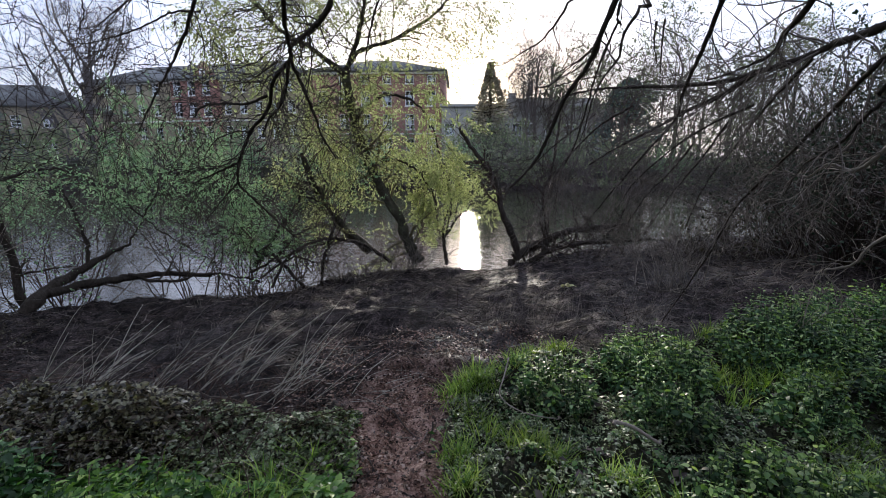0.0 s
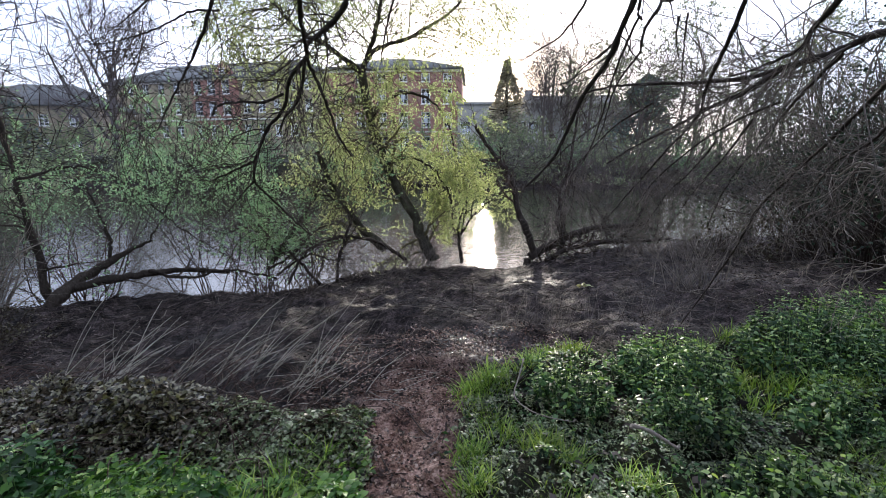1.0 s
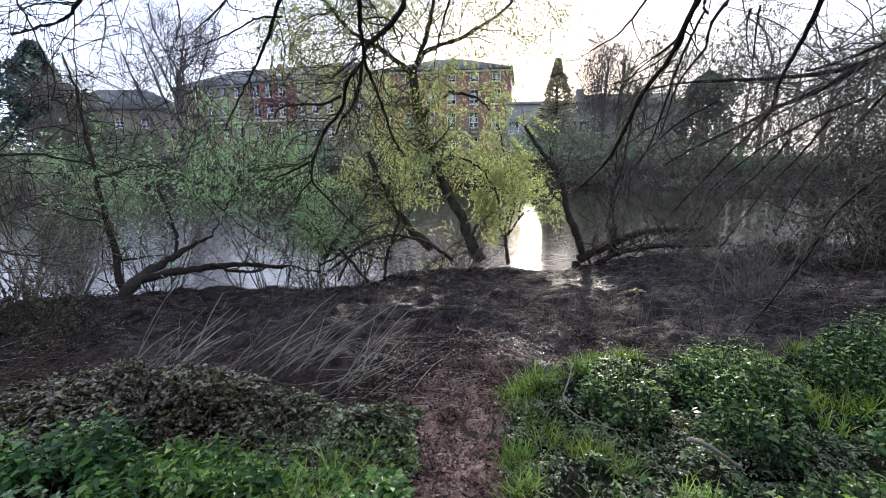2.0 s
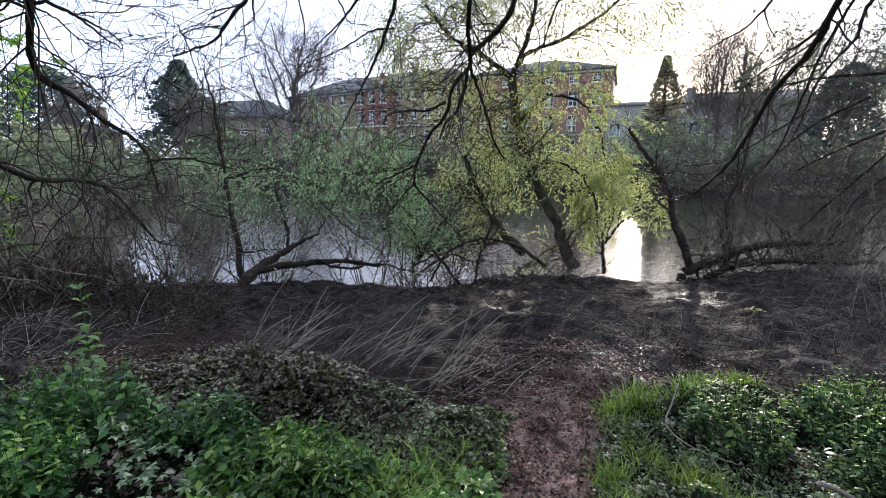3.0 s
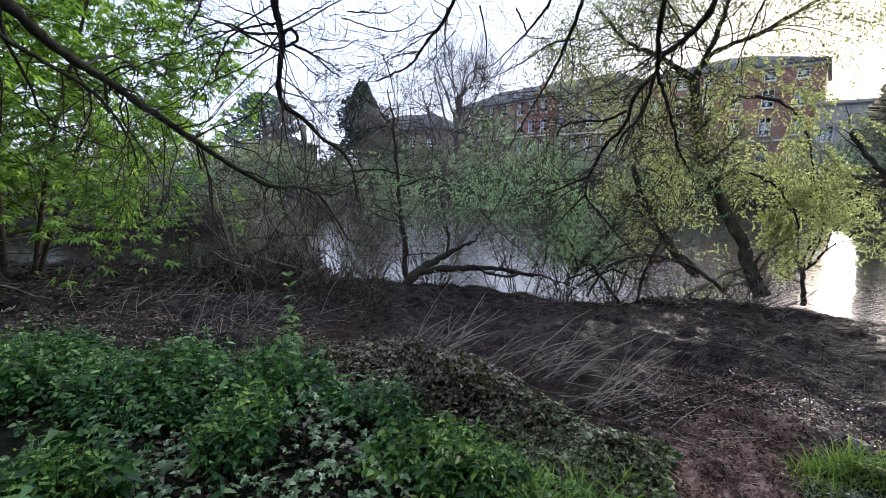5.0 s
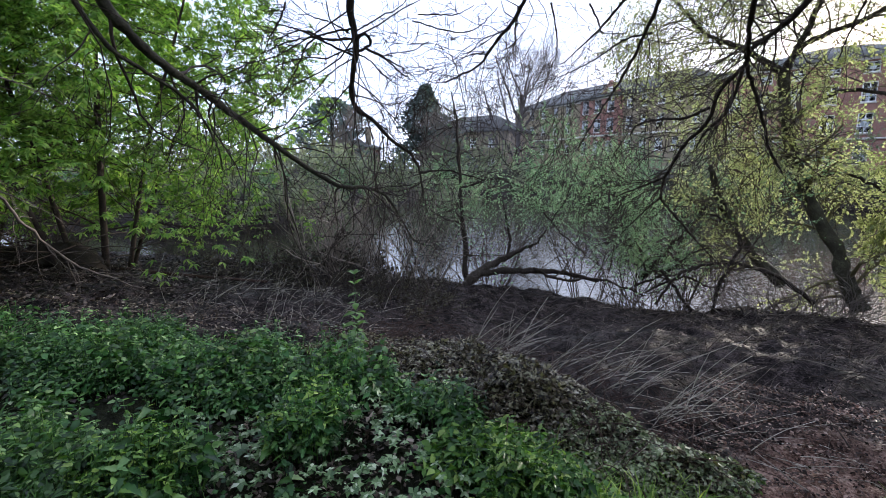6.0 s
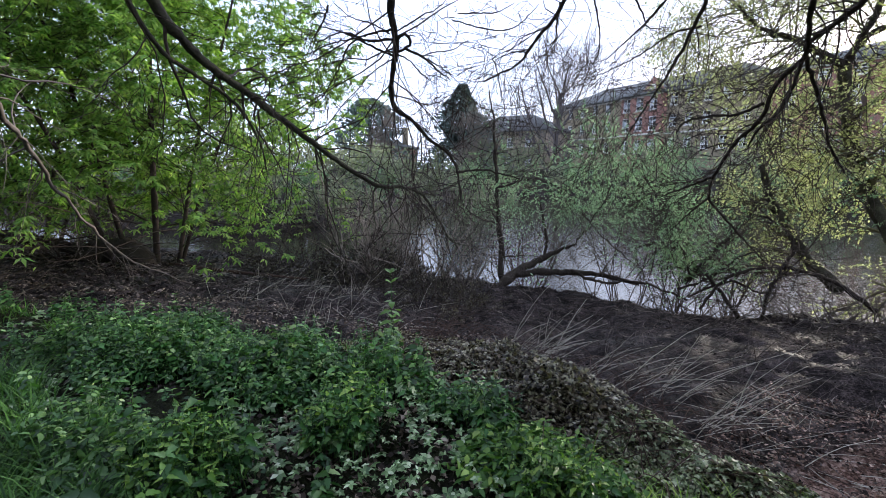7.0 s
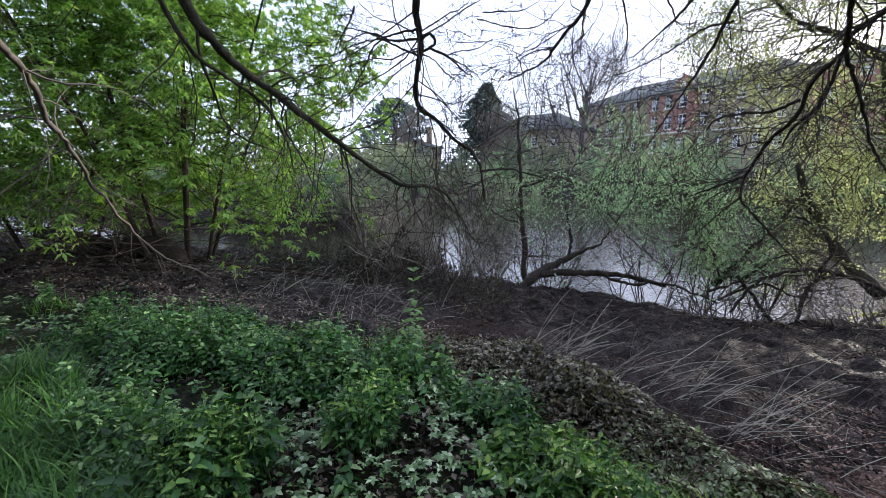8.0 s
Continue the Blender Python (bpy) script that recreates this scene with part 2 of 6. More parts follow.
def water_material():
    m, n, l, b = material("river_water", 0.03, spec=0.8)
    b.inputs["Base Color"].default_value = (0.022, 0.020, 0.014, 1)
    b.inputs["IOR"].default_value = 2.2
    a = noise_node(n, l, 1.4, 4.0, 0.6, stretch=(0.6, 1.5, 1))
    c = noise_node(n, l, 8.0, 3.0, 0.55, stretch=(0.4, 1.7, 1))
    k = bump_to(n, l, a.outputs["Fac"], b.inputs["Normal"], 0.07, 0.10)
    bump_to(n, l, c.outputs["Fac"], b.inputs["Normal"], 0.20, 0.03, k)
    return m


def brick_material(name, one, two):
    m, n, l, b = material(name, 0.85, spec=0.25)
    t = n.new("ShaderNodeTexCoord")
    mp = n.new("ShaderNodeMapping")
    mp.inputs["Rotation"].default_value = (radians(90), 0, 0)
    br = n.new("ShaderNodeTexBrick")
    br.inputs["Scale"].default_value = 4.4
    br.inputs["Color1"].default_value, br.inputs["Color2"].default_value = (*one, 1), (*two, 1)
    br.inputs["Mortar"].default_value = (0.35, 0.27, 0.22, 1)
    l.new(t.outputs["Object"], mp.inputs["Vector"])
    l.new(mp.outputs["Vector"], br.inputs["Vector"])
    g = noise_node(n, l, 0.5, 5.0)
    r = ramp(n, [(0.3, (0.6, 0.6, 0.6)), (0.7, (1, 1, 1))])
    l.new(g.outputs["Fac"], r.inputs["Fac"])
    x = n.new("ShaderNodeMixRGB")
    x.blend_type = "MULTIPLY"
    x.inputs["Fac"].default_value = 0.8
    l.new(br.outputs["Color"], x.inputs["Color1"])
    l.new(r.outputs["Color"], x.inputs["Color2"])
    l.new(x.outputs["Color"], b.inputs["Base Color"])
    return m


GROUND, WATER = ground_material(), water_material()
BRICK = brick_material("brown_brick", (0.25, 0.22, 0.15), (0.30, 0.265, 0.185))
RED_BRICK = brick_material("red_brick", (0.27, 0.125, 0.105), (0.32, 0.16, 0.135))
SLATE = two_scale("slate_roof", [(0.3, (0.07, 0.075, 0.075)), (0.7, (0.15, 0.155, 0.15))], 0.8, 12.0, 0.6, 0.3, 0.02)
STONE = two_scale("pale_stone", [(0.3, (0.45, 0.43, 0.39)), (0.7, (0.66, 0.64, 0.6))], 1.0, 20.0, 0.8, 0.2, 0.01)
CONCRETE = two_scale("grey_render", [(0.3, (0.27, 0.27, 0.25)), (0.7, (0.42, 0.415, 0.385))], 0.6, 14.0, 0.85, 0.2, 0.01)
WHITE = two_scale("white_paint", [(0.3, (0.70, 0.71, 0.72)), (0.7, (0.82, 0.83, 0.84))], 2.0, 30.0, 0.5, 0.1, 0.005)
GLASS, _, _, _gb = material("window_glass", 0.05, spec=0.9)
_gb.inputs["Base Color"].default_value = (0.85, 0.9, 0.95, 1)
_gb.inputs["Transmission Weight"].default_value = 1.0


# ---- mesh helpers ----
def mesh_from(name, verts, faces):
    """A mesh from vertex rows and a list of face arrays (rows of three or four indices)."""
    me = bpy.data.meshes.new(name)
    verts = np.asarray(verts, np.float32).reshape(-1, 3)
    faces = [np.asarray(f, np.int32) for f in faces if len(f)]
    loops = np.concatenate([f.ravel() for f in faces])
    counts = np.concatenate([np.full(len(f), f.shape[1], np.int32) for f in faces])
    starts = np.concatenate([[0], np.cumsum(counts)[:-1]]).astype(np.int32)
    me.vertices.add(len(verts))
    me.vertices.foreach_set("co", verts.ravel())
    me.loops.add(len(loops))
    me.loops.foreach_set("vertex_index", loops)
    me.polygons.add(len(counts))
    me.polygons.foreach_set("loop_start", starts)
    me.update(calc_edges=True)
    return me


class Build:
    """Gathers vertex and face arrays of one mesh."""

    def __init__(self):
        self.v, self.f, self.n = [], [], 0

    def add(self, verts, *faces):
        verts = np.asarray(verts, float).reshape(-1, 3)
        self.f += [np.asarray(f, int) + self.n for f in faces]
        self.v.append(verts)
        self.n += len(verts)

    def box(self, lo, hi):
        x, y, z = zip(lo, hi)
        self.add([(x[i], y[j], z[k]) for i in (0, 1) for j in (0, 1) for k in (0, 1)],
                 [(0, 1, 3, 2), (4, 6, 7, 5), (0, 4, 5, 1), (2, 3, 7, 6), (0, 2, 6, 4), (1, 5, 7, 3)])

    def mesh(self, name, smooth=False):
        me = mesh_from(name, np.concatenate(self.v), self.f)
        if smooth:
            me.polygons.foreach_set("use_smooth", np.ones(len(me.polygons), bool))
        return me


def part(name, me, mat, parent=None, label=""):
    if isinstance(me, Build):
        me = me.mesh(name)
    if mat:
        me.materials.append(mat)
    ob = new(name, me)
    if parent:
        ob.parent = parent
    return tagged(ob, label)


def unit(a):
    return a / np.maximum(np.linalg.norm(a, axis=-1, keepdims=True), 1e-9)


def tubes(b, paths, radii, sides=5):
    """Adds round tapered tubes along paths (N, P, 3) with radii (N, P)."""
    paths, radii = np.asarray(paths, float), np.asarray(radii, float)
    if paths.ndim == 2:
        paths, radii = paths[None], radii[None]
    n, p, _ = paths.shape
    if not n:
        return
    tan = unit(np.gradient(paths, axis=1))
    ref = np.where(np.abs(tan[:, :1, 2:3]) < 0.9, np.array([0, 0, 1.0]), np.array([1.0, 0, 0]))
    side = unit(np.cross(tan, np.broadcast_to(ref, tan.shape)))
    up = np.cross(side, tan)
    ang = np.arange(sides) * 2 * np.pi / sides
    ring = side[:, :, None] * np.cos(ang)[:, None] + up[:, :, None] * np.sin(ang)[:, None]
    v = paths[:, :, None] + ring * radii[:, :, None, None]
    base = (np.arange(n)[:, None, None] * p + np.arange(p - 1)[None, :, None]) * sides
    i, j = np.arange(sides)[None, None], (np.arange(sides)[None, None] + 1) % sides
    quads = np.stack([base + i, base + j, base + sides + j, base + sides + i], -1).reshape(-1, 4)
    b.add(v, quads)


def spline(points, count):
    """A smooth line of count points through the given ones."""
    p = np.asarray(points, float)
    q = np.vstack([2 * p[0] - p[1], p, 2 * p[-1] - p[-2]])
    t = np.linspace(0, len(p) - 1 - 1e-6, count)
    k, u = t.astype(int), (t % 1)[:, None]
    a, b, c, d = q[k], q[k + 1], q[k + 2], q[k + 3]
    return 0.5 * (2 * b + (c - a) * u + (2 * a - 5 * b + 4 * c - d) * u ** 2 + (3 * b - a - 3 * c + d) * u ** 3)


def shoots(rng, paths, radii, each, length, spread=(35, 70), rise=0.0, wiggle=0.25, first=0.15, points=6, thin=0.55, tip=0.3):
    """Side shoots of the paths: each times as many, of about that length; rise bends them up, or down where it is negative."""
    n, p, _ = paths.shape
    who = np.repeat(np.arange(n), each)
    u = first + (1 - first) * rng.random(len(who)) ** 0.8
    f = u * (p - 1)
    k = np.minimum(f.astype(int), p - 2)
    w = (f - k)[:, None]
    start = paths[who, k] * (1 - w) + paths[who, k + 1] * w
    r0 = (radii[who, k] * (1 - w[:, 0]) + radii[who, k + 1] * w[:, 0]) * thin * (0.6 + 0.5 * rng.random(len(who)))
    tan = unit(paths[who, k + 1] - paths[who, k])
    out = unit(np.cross(tan, rng.normal(size=tan.shape)))
    a = np.radians(rng.uniform(*spread, len(who)))[:, None]
    d = unit(tan * np.cos(a) + out * np.sin(a))
    size = length * (0.45 + 0.9 * rng.random(len(who))) * (1.15 - 0.5 * u)
    step = (size / (points - 1))[:, None]
    line = [start]
    for _ in range(points - 1):
        d = unit(d + wiggle * rng.normal(size=d.shape) + np.array([0, 0, rise]))
        line.append(line[-1] + d * step)
    return np.stack(line, 1), r0[:, None] * np.linspace(1, tip, points)[None]


OVATE = (np.array([(0, 0, 0), (0.35, 0.26, 0.05), (0.35, -0.26, 0.05), (0.72, 0.17, 0.03), (0.72, -0.17, 0.03), (1.0, 0, -0.08), (0.4, 0, -0.02)], float),
         [(0, 6, 1), (0, 2, 6), (1, 6, 3), (2, 4, 6), (3, 6, 5), (6, 4, 5)])
LEAF = (np.array([(0, 0, 0), (0.3, 0.25, 0.05), (0.3, -0.25, 0.05), (0.68, 0.19, 0.03), (0.68, -0.19, 0.03), (1.0, 0, -0.12)], float), [(0, 2, 1), (1, 2, 4), (1, 4, 3), (3, 4, 5)])
TEETH = [(0.12, 0.26), (0.3, 0.21), (0.4, 0.27), (0.6, 0.14), (0.7, 0.17)]
TOOTHED = (np.array([(0, 0, 0)] + [(x, w, 0.35 * w - 0.12 * x * x) for x, w in TEETH] + [(x, -w, 0.35 * w - 0.12 * x * x) for x, w in TEETH] + [(1.0, 0, -0.16), (0.4, 0, -0.03)], float),
           [(i, 12, i + 1) for i in range(5)] + [(5, 12, 11), (11, 12, 10), (0, 6, 12)] + [(i, i + 1, 12) for i in range(6, 10)])
LANCE = (np.array([(0, 0, 0), (0.45, 0.13, 0.04), (0.45, -0.13, 0.04), (1.0, 0, -0.06)], float), [(0, 2, 1), (1, 2, 3)])
CLUMP = (np.array([(0, 0, 0), (0.5, 0.32, 0.08), (0.5, -0.32, 0.08), (1.0, 0, -0.1)], float), [(0, 2, 1), (1, 2, 3)])


def fan(angles, leaf, sizes, droop=0.0):
    """Leaflets of one leaf set round a point at those angles."""
    vs, fs, at = [], [], 0
    for a, s in zip(angles, sizes):
        v = leaf[0] * s
        v[:, 2] -= droop * v[:, 0] ** 1.5
        c, n = math.cos(radians(a)), math.sin(radians(a))
        vs.append(np.stack([v[:, 0] * c - v[:, 1] * n, v[:, 0] * n + v[:, 1] * c, v[:, 2]], 1))
        fs += [tuple(i + at for i in f) for f in leaf[1]]
        at += len(v)
    return np.concatenate(vs), fs


TRIFOLIATE = fan((0, 78, -78), (LEAF[0] * 0.6, LEAF[1]), (1.0, 0.85, 0.85))
PALMATE = fan((0, 58, -58), (LANCE[0] * np.array([1, 1.35, 1]), LANCE[1]), (1.0, 0.9, 0.9), 0.4)
TRIFOIL = fan((0, 78, -78), (CLUMP[0] * 0.6, CLUMP[1]), (1.0, 0.85, 0.85))
WHORL = fan((0, 70, 145, 215, 290), (OVATE[0] * np.array([1, 1.1, 1]), OVATE[1]), (1.0, 0.85, 0.95, 0.8, 0.9), 0.1)
ROSETTE = fan((0, 70, 145, 215, 290), CLUMP, (1.0, 0.85, 0.95, 0.8, 0.9), 0.1)


def leaves(b, rng, kind, at, along, size, face=(0, 0, 1), loose=0.5):
    """Adds one leaf at each place, its midrib along the given way, its upper face towards face with some looseness."""
    at, along = np.asarray(at, float), unit(np.asarray(along, float))
    n = unit(np.broadcast_to(np.asarray(face, float), at.shape) + loose * rng.normal(size=at.shape))
    y = unit(np.cross(n, along))
    z = np.cross(along, y)
    t, f = kind
    s = np.broadcast_to(np.asarray(size, float), len(at))[:, None, None]
    v = at[:, None] + s * (t[None, :, 0:1] * along[:, None] + t[None, :, 1:2] * y[:, None] + t[None, :, 2:3] * z[:, None])
    f = np.asarray(f)
    b.add(v, (np.arange(len(at))[:, None, None] * len(t) + f[None]).reshape(-1, f.shape[1]))


def on_paths(rng, paths, each, first=0.2):
    """Places on the paths and the ways in which they run there."""
    n, p, _ = paths.shape
    who = np.repeat(np.arange(n), each)
    f = (first + (1 - first) * rng.random(len(who))) * (p - 1.001)
    k = f.astype(int)
    w = (f - k)[:, None]
    return paths[who, k] * (1 - w) + paths[who, k + 1] * w, unit(paths[who, k + 1] - paths[who, k])


def value_noise(x, y, seed=0):
    xi, yi = np.floor(x).astype(np.int64), np.floor(y).astype(np.int64)
    fx, fy = x - xi, y - yi
    fx, fy = fx * fx * (3 - 2 * fx), fy * fy * (3 - 2 * fy)

    def h(a, c):
        q = (a * 374761393 + c * 668265263 + seed * 974711) & 0x7FFFFFFF
        q = ((q ^ (q >> 13)) * 1274126177) & 0x7FFFFFFF
        return ((q ^ (q >> 16)) & 0xFFFF) / 65535.0
    return (h(xi, yi) * (1 - fx) + h(xi + 1, yi) * fx) * (1 - fy) + (h(xi, yi + 1) * (1 - fx) + h(xi + 1, yi + 1) * fx) * fy


def fbm(x, y, octaves=4, seed=0):
    return sum(value_noise(x * 2 ** o, y * 2 ** o, seed + o) * 0.5 ** (o + 1) for o in range(octaves)) - 0.5 * (1 - 0.5 ** octaves)


def smooth(a, b, x):
    t = np.clip((x - a) / (b - a), 0, 1)
    return t * t * (3 - 2 * t)


# ---- the lie of the land ----
WATER_Z = -0.9


def near_shore(x):
    return np.interp(x, [-200, -40, -20, -14.7, -12, -7, -5, -2.6, -1.9, 0, 1.2, 2.4, 4, 8, 20, 60, 200],
                     [-95, -11, -0.8, 2.9, 4.6, 6.5, 7.6, 8.0, 9.1, 9.6, 9.7, 10.8, 11.8, 13.6, 18, 26, 40])


def far_shore(x):
    return np.interp(x, [-400, -120, -60, -36, -9, 2, 8, 11, 40, 400], [-60, 4, 29, 37.5, 40.5, 40.5, 39, 39, 40, 62])


def path_mid(y):
    return np.interp(y, [-3, 1.5, 2.05, 2.4, 3.0, 3.6, 4.2, 6, 9], [-0.15, -0.24, -0.28, -0.35, -0.36, -0.18, 0.08, 0.4, 0.6])


def path_weight(x, y):
    half = np.interp(y, [0, 2.05, 2.4, 3.0, 3.6, 4.5, 6], [0.3, 0.32, 0.36, 0.33, 0.35, 0.5, 0.8])
    return smooth(1.25, 0.7, np.abs(x - path_mid(y) + 0.12 * fbm(x * 2, y * 2, 3, 40)) / half) * smooth(4.3, 2.5, y)


def left_edge(x):
    """The river side of the green growth left of the path."""
    return np.interp(x, [-14, -7.9, -6.1, -4.7, -3.7, -2.8, -2.1, -1.5, -1.05, -0.55, -0.42], [-4, -0.9, 0.4, 1.3, 1.66, 1.87, 2.02, 2.02, 2.06, 2.06, 1.8])


def right_edge(x):
    """The river side of the green growth right of the path."""
    return np.interp(x, [-0.02, 0.1, 0.3, 0.75, 1.5, 2.4, 4.6, 8], [2.5, 2.9, 3.35, 3.75, 3.85, 4.0, 4.2, 4.6])


def left_green(x, y):
    return (x < -0.45) & (y < left_edge(x) + 0.35 * fbm(x * 1.7, y * 1.7, 3, 7))


def right_green(x, y):
    return (x > path_mid(y) + 0.31 + 0.2 * fbm(x * 2, y * 2, 3, 8)) & (y < right_edge(np.maximum(x, 0)) + 0.4 * fbm(x * 1.5, y * 1.5, 3, 9))


def make_domes():
    """Tussocks of growth: place, radius and height of each."""
    rng = np.random.default_rng(77)
    some = [(0.78, 2.95, 0.30, 0.30), (1.58, 3.2, 0.42, 0.38), (2.8, 3.5, 0.55, 0.40), (3.7, 3.9, 0.6, 0.36), (2.3, 2.6, 0.28, 0.26), (1.4, 2.6, 0.27, 0.25), (0.2, 2.75, 0.2, 0.1),
            (-2.85, 1.45, 0.5, 0.36), (-2.6, 0.3, 0.4, 0.30), (-2.15, 1.75, 0.35, 0.22), (-1.4, 1.7, 0.35, 0.18), (-3.7, 1.1, 0.6, 0.28), (-4.6, 0.5, 0.7, 0.30)]
    for _ in range(300):
        x, y = rng.uniform(-9, 6), rng.uniform(-3, 4.6)
        edge = left_edge(x) if x < -0.4 else right_edge(max(x, 0.0))
        if -0.4 < x < 0.25 or y > edge - 0.12 or (x > 0 and rng.random() < 0.5):
            continue
        if all(math.hypot(x - a, y - b) > 0.75 * (r + 0.25) for a, b, r, _ in some):
            k = rng.uniform(0.18, 0.42)
            some.append((x, y, k, k * rng.uniform(0.5, 1.1) * (0.85 if x < 0 else 0.8)))
    return some


DOMES = make_domes()


def dome_height(x, y):
    h = np.zeros(np.shape(x))
    for a, b, r, t in DOMES:
        q = ((x - a) ** 2 + (y - b) ** 2) / r ** 2
        h = np.maximum(h, t * np.sqrt(np.clip(1 - q, 0, 1)))
    return h


def bramble_height(x, y):
    lo = left_edge(x)
    w = smooth(-0.05, 0.35, y - lo) * smooth(2.95, 2.55, y + 0.12 * (x + 2)) * (0.3 * smooth(-4.4, -3.6, x) + 0.7 * smooth(-3.2, -2.4, x)) * smooth(-0.5, -0.85, x - 0.15 * (y - 2.5))
    return w * np.clip(0.24 + 0.75 * fbm(x * 1.7, y * 1.7, 3, 21), 0.05, 0.5) * (0.4 + 0.6 * smooth(-0.8, -1.5, x))


def land(x, y):
    x, y = np.asarray(x, float), np.asarray(y, float)
    wob = 1.2 * fbm(x * 0.5, y * 0.5, 3, 3)
    d = near_shore(x) - y + wob * 0.35
    e = y - far_shore(x) + wob
    near = np.interp(d, [-2.5, -0.45, 0.0, 0.5, 2, 4, 6, 9], [-1.9, -1.25, -0.78, -0.58, -0.45, -0.22, -0.02, 0.03])
    far = np.interp(e, [-4, -0.8, 0.2, 3, 10, 25], [-2.0, -1.2, -0.6, 0.7, 1.5, 1.8])
    # the far bank comes round close by downstream
    k = np.minimum(np.minimum(-19.6 - x, 0.55 * (-1.5 * x - 20.5 - y)), y - near_shore(x) - 6.0) + wob
    z = np.maximum(np.maximum(near, far), np.interp(k, [-3, -0.8, 0.2, 3, 12], [-2.0, -1.2, -0.6, 0.4, 0.9]))
    rough_ = smooth(-0.6, 0.6, d)
    z = z + rough_ * (0.16 * fbm(x * 0.9, y * 0.9, 4, 1) + 0.24 * fbm(x * 2.8, y * 2.8, 4, 2) + 0.13 * fbm(x * 9, y * 9, 3, 12)) - 0.05 * path_weight(x, y) + 0.11 * path_weight(x, y) * fbm(x * 8, y * 8, 3, 5)
    # the bank on the path's far side lifts towards the thicket
    z = z + 0.14 * smooth(2.0, 4.5, x) * smooth(6.5, 4.0, y) * smooth(0.5, 2.0, y)
    return z


def make_ground():
    def axis(lo, hi, fine, far):
        mid = np.arange(lo, hi, fine)
        grow = np.cumsum(fine * 1.12 ** np.arange(1, 90))
        grow = grow[grow < far]
        return np.concatenate([(lo - grow)[::-1], mid, hi + grow])
    xs, ys = axis(-12.5, 5.5, 0.085, 900), axis(-0.6, 10.5, 0.085, 900)
    X, Y = np.meshgrid(xs, ys, indexing="ij")
    V = np.stack([X, Y, land(X, Y)], -1).reshape(-1, 3)
    i = (np.arange(len(xs) - 1)[:, None] * len(ys) + np.arange(len(ys) - 1)[None]).ravel()
    me = mesh_from("ground", V, [np.stack([i, i + len(ys), i + len(ys) + 1, i + 1], 1)])
    me.polygons.foreach_set("use_smooth", np.ones(len(me.polygons), bool))
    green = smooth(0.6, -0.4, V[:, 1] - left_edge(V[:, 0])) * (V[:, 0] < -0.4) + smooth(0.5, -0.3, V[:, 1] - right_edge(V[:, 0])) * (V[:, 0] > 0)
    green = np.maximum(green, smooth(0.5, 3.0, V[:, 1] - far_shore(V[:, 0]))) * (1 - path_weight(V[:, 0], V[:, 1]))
    pools = smooth(1.0, 0.5, np.hypot((V[:, 0] - 0.25) / 0.75, (V[:, 1] - 4.0) / 0.55) + 1.2 * fbm(V[:, 0] * 4, V[:, 1] * 4, 3, 15))
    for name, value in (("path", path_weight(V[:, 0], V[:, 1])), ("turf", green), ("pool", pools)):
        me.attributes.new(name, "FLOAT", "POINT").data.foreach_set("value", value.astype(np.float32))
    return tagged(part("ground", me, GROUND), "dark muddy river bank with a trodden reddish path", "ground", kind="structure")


make_ground()
wb = Build()
gx, gy = np.linspace(-900, 900, 61), np.linspace(-300, 300, 41)
GX, GY = np.meshgrid(gx, gy, indexing="ij")
gi = (np.arange(60)[:, None] * 41 + np.arange(40)[None]).ravel()
wb.add(np.stack([GX, GY, np.full_like(GX, WATER_Z)], -1), np.stack([gi, gi + 41, gi + 42, gi + 1], 1))
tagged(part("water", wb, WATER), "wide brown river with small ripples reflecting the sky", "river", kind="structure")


# ---- buildings across the river ----
AFAR = Matrix.Translation((-0.1, 0.0, 1.65)) @ Matrix.Scale(1.35, 4) @ Matrix.Translation((0.1, 0.0, -1.65))


def wall_with_openings(name, width, z0, z1, holes, thick, mat, parent):
    """A wall along +x from 0, its face at y = 0, with rectangular openings (x0, x1, z0, z1) right through it."""
    xs = sorted({0.0, width, *(h[0] for h in holes), *(h[1] for h in holes)})
    zs = sorted({z0, z1, *(h[2] for h in holes), *(h[3] for h in holes)})
    b = Build()
    for a, c in zip(xs, xs[1:]):
        for d, e in zip(zs, zs[1:]):
            if not any(h[0] < (a + c) / 2 < h[1] and h[2] < (d + e) / 2 < h[3] for h in holes):
                b.add([(a, 0, d), (c, 0, d), (c, 0, e), (a, 0, e)], [(0, 1, 2, 3)])
                b.add([(a, thick, d), (c, thick, d), (c, thick, e), (a, thick, e)], [(3, 2, 1, 0)])
    for x0, x1, d, e in [*holes, (0.0, width, z0, z1)]:
        b.add([(x0, 0, d), (x1, 0, d), (x1, 0, e), (x0, 0, e), (x0, thick, d), (x1, thick, d), (x1, thick, e), (x0, thick, e)],
              [(0, 4, 5, 1), (1, 5, 6, 2), (2, 6, 7, 3), (3, 7, 4, 0)])
    return part(name, b, mat, parent)


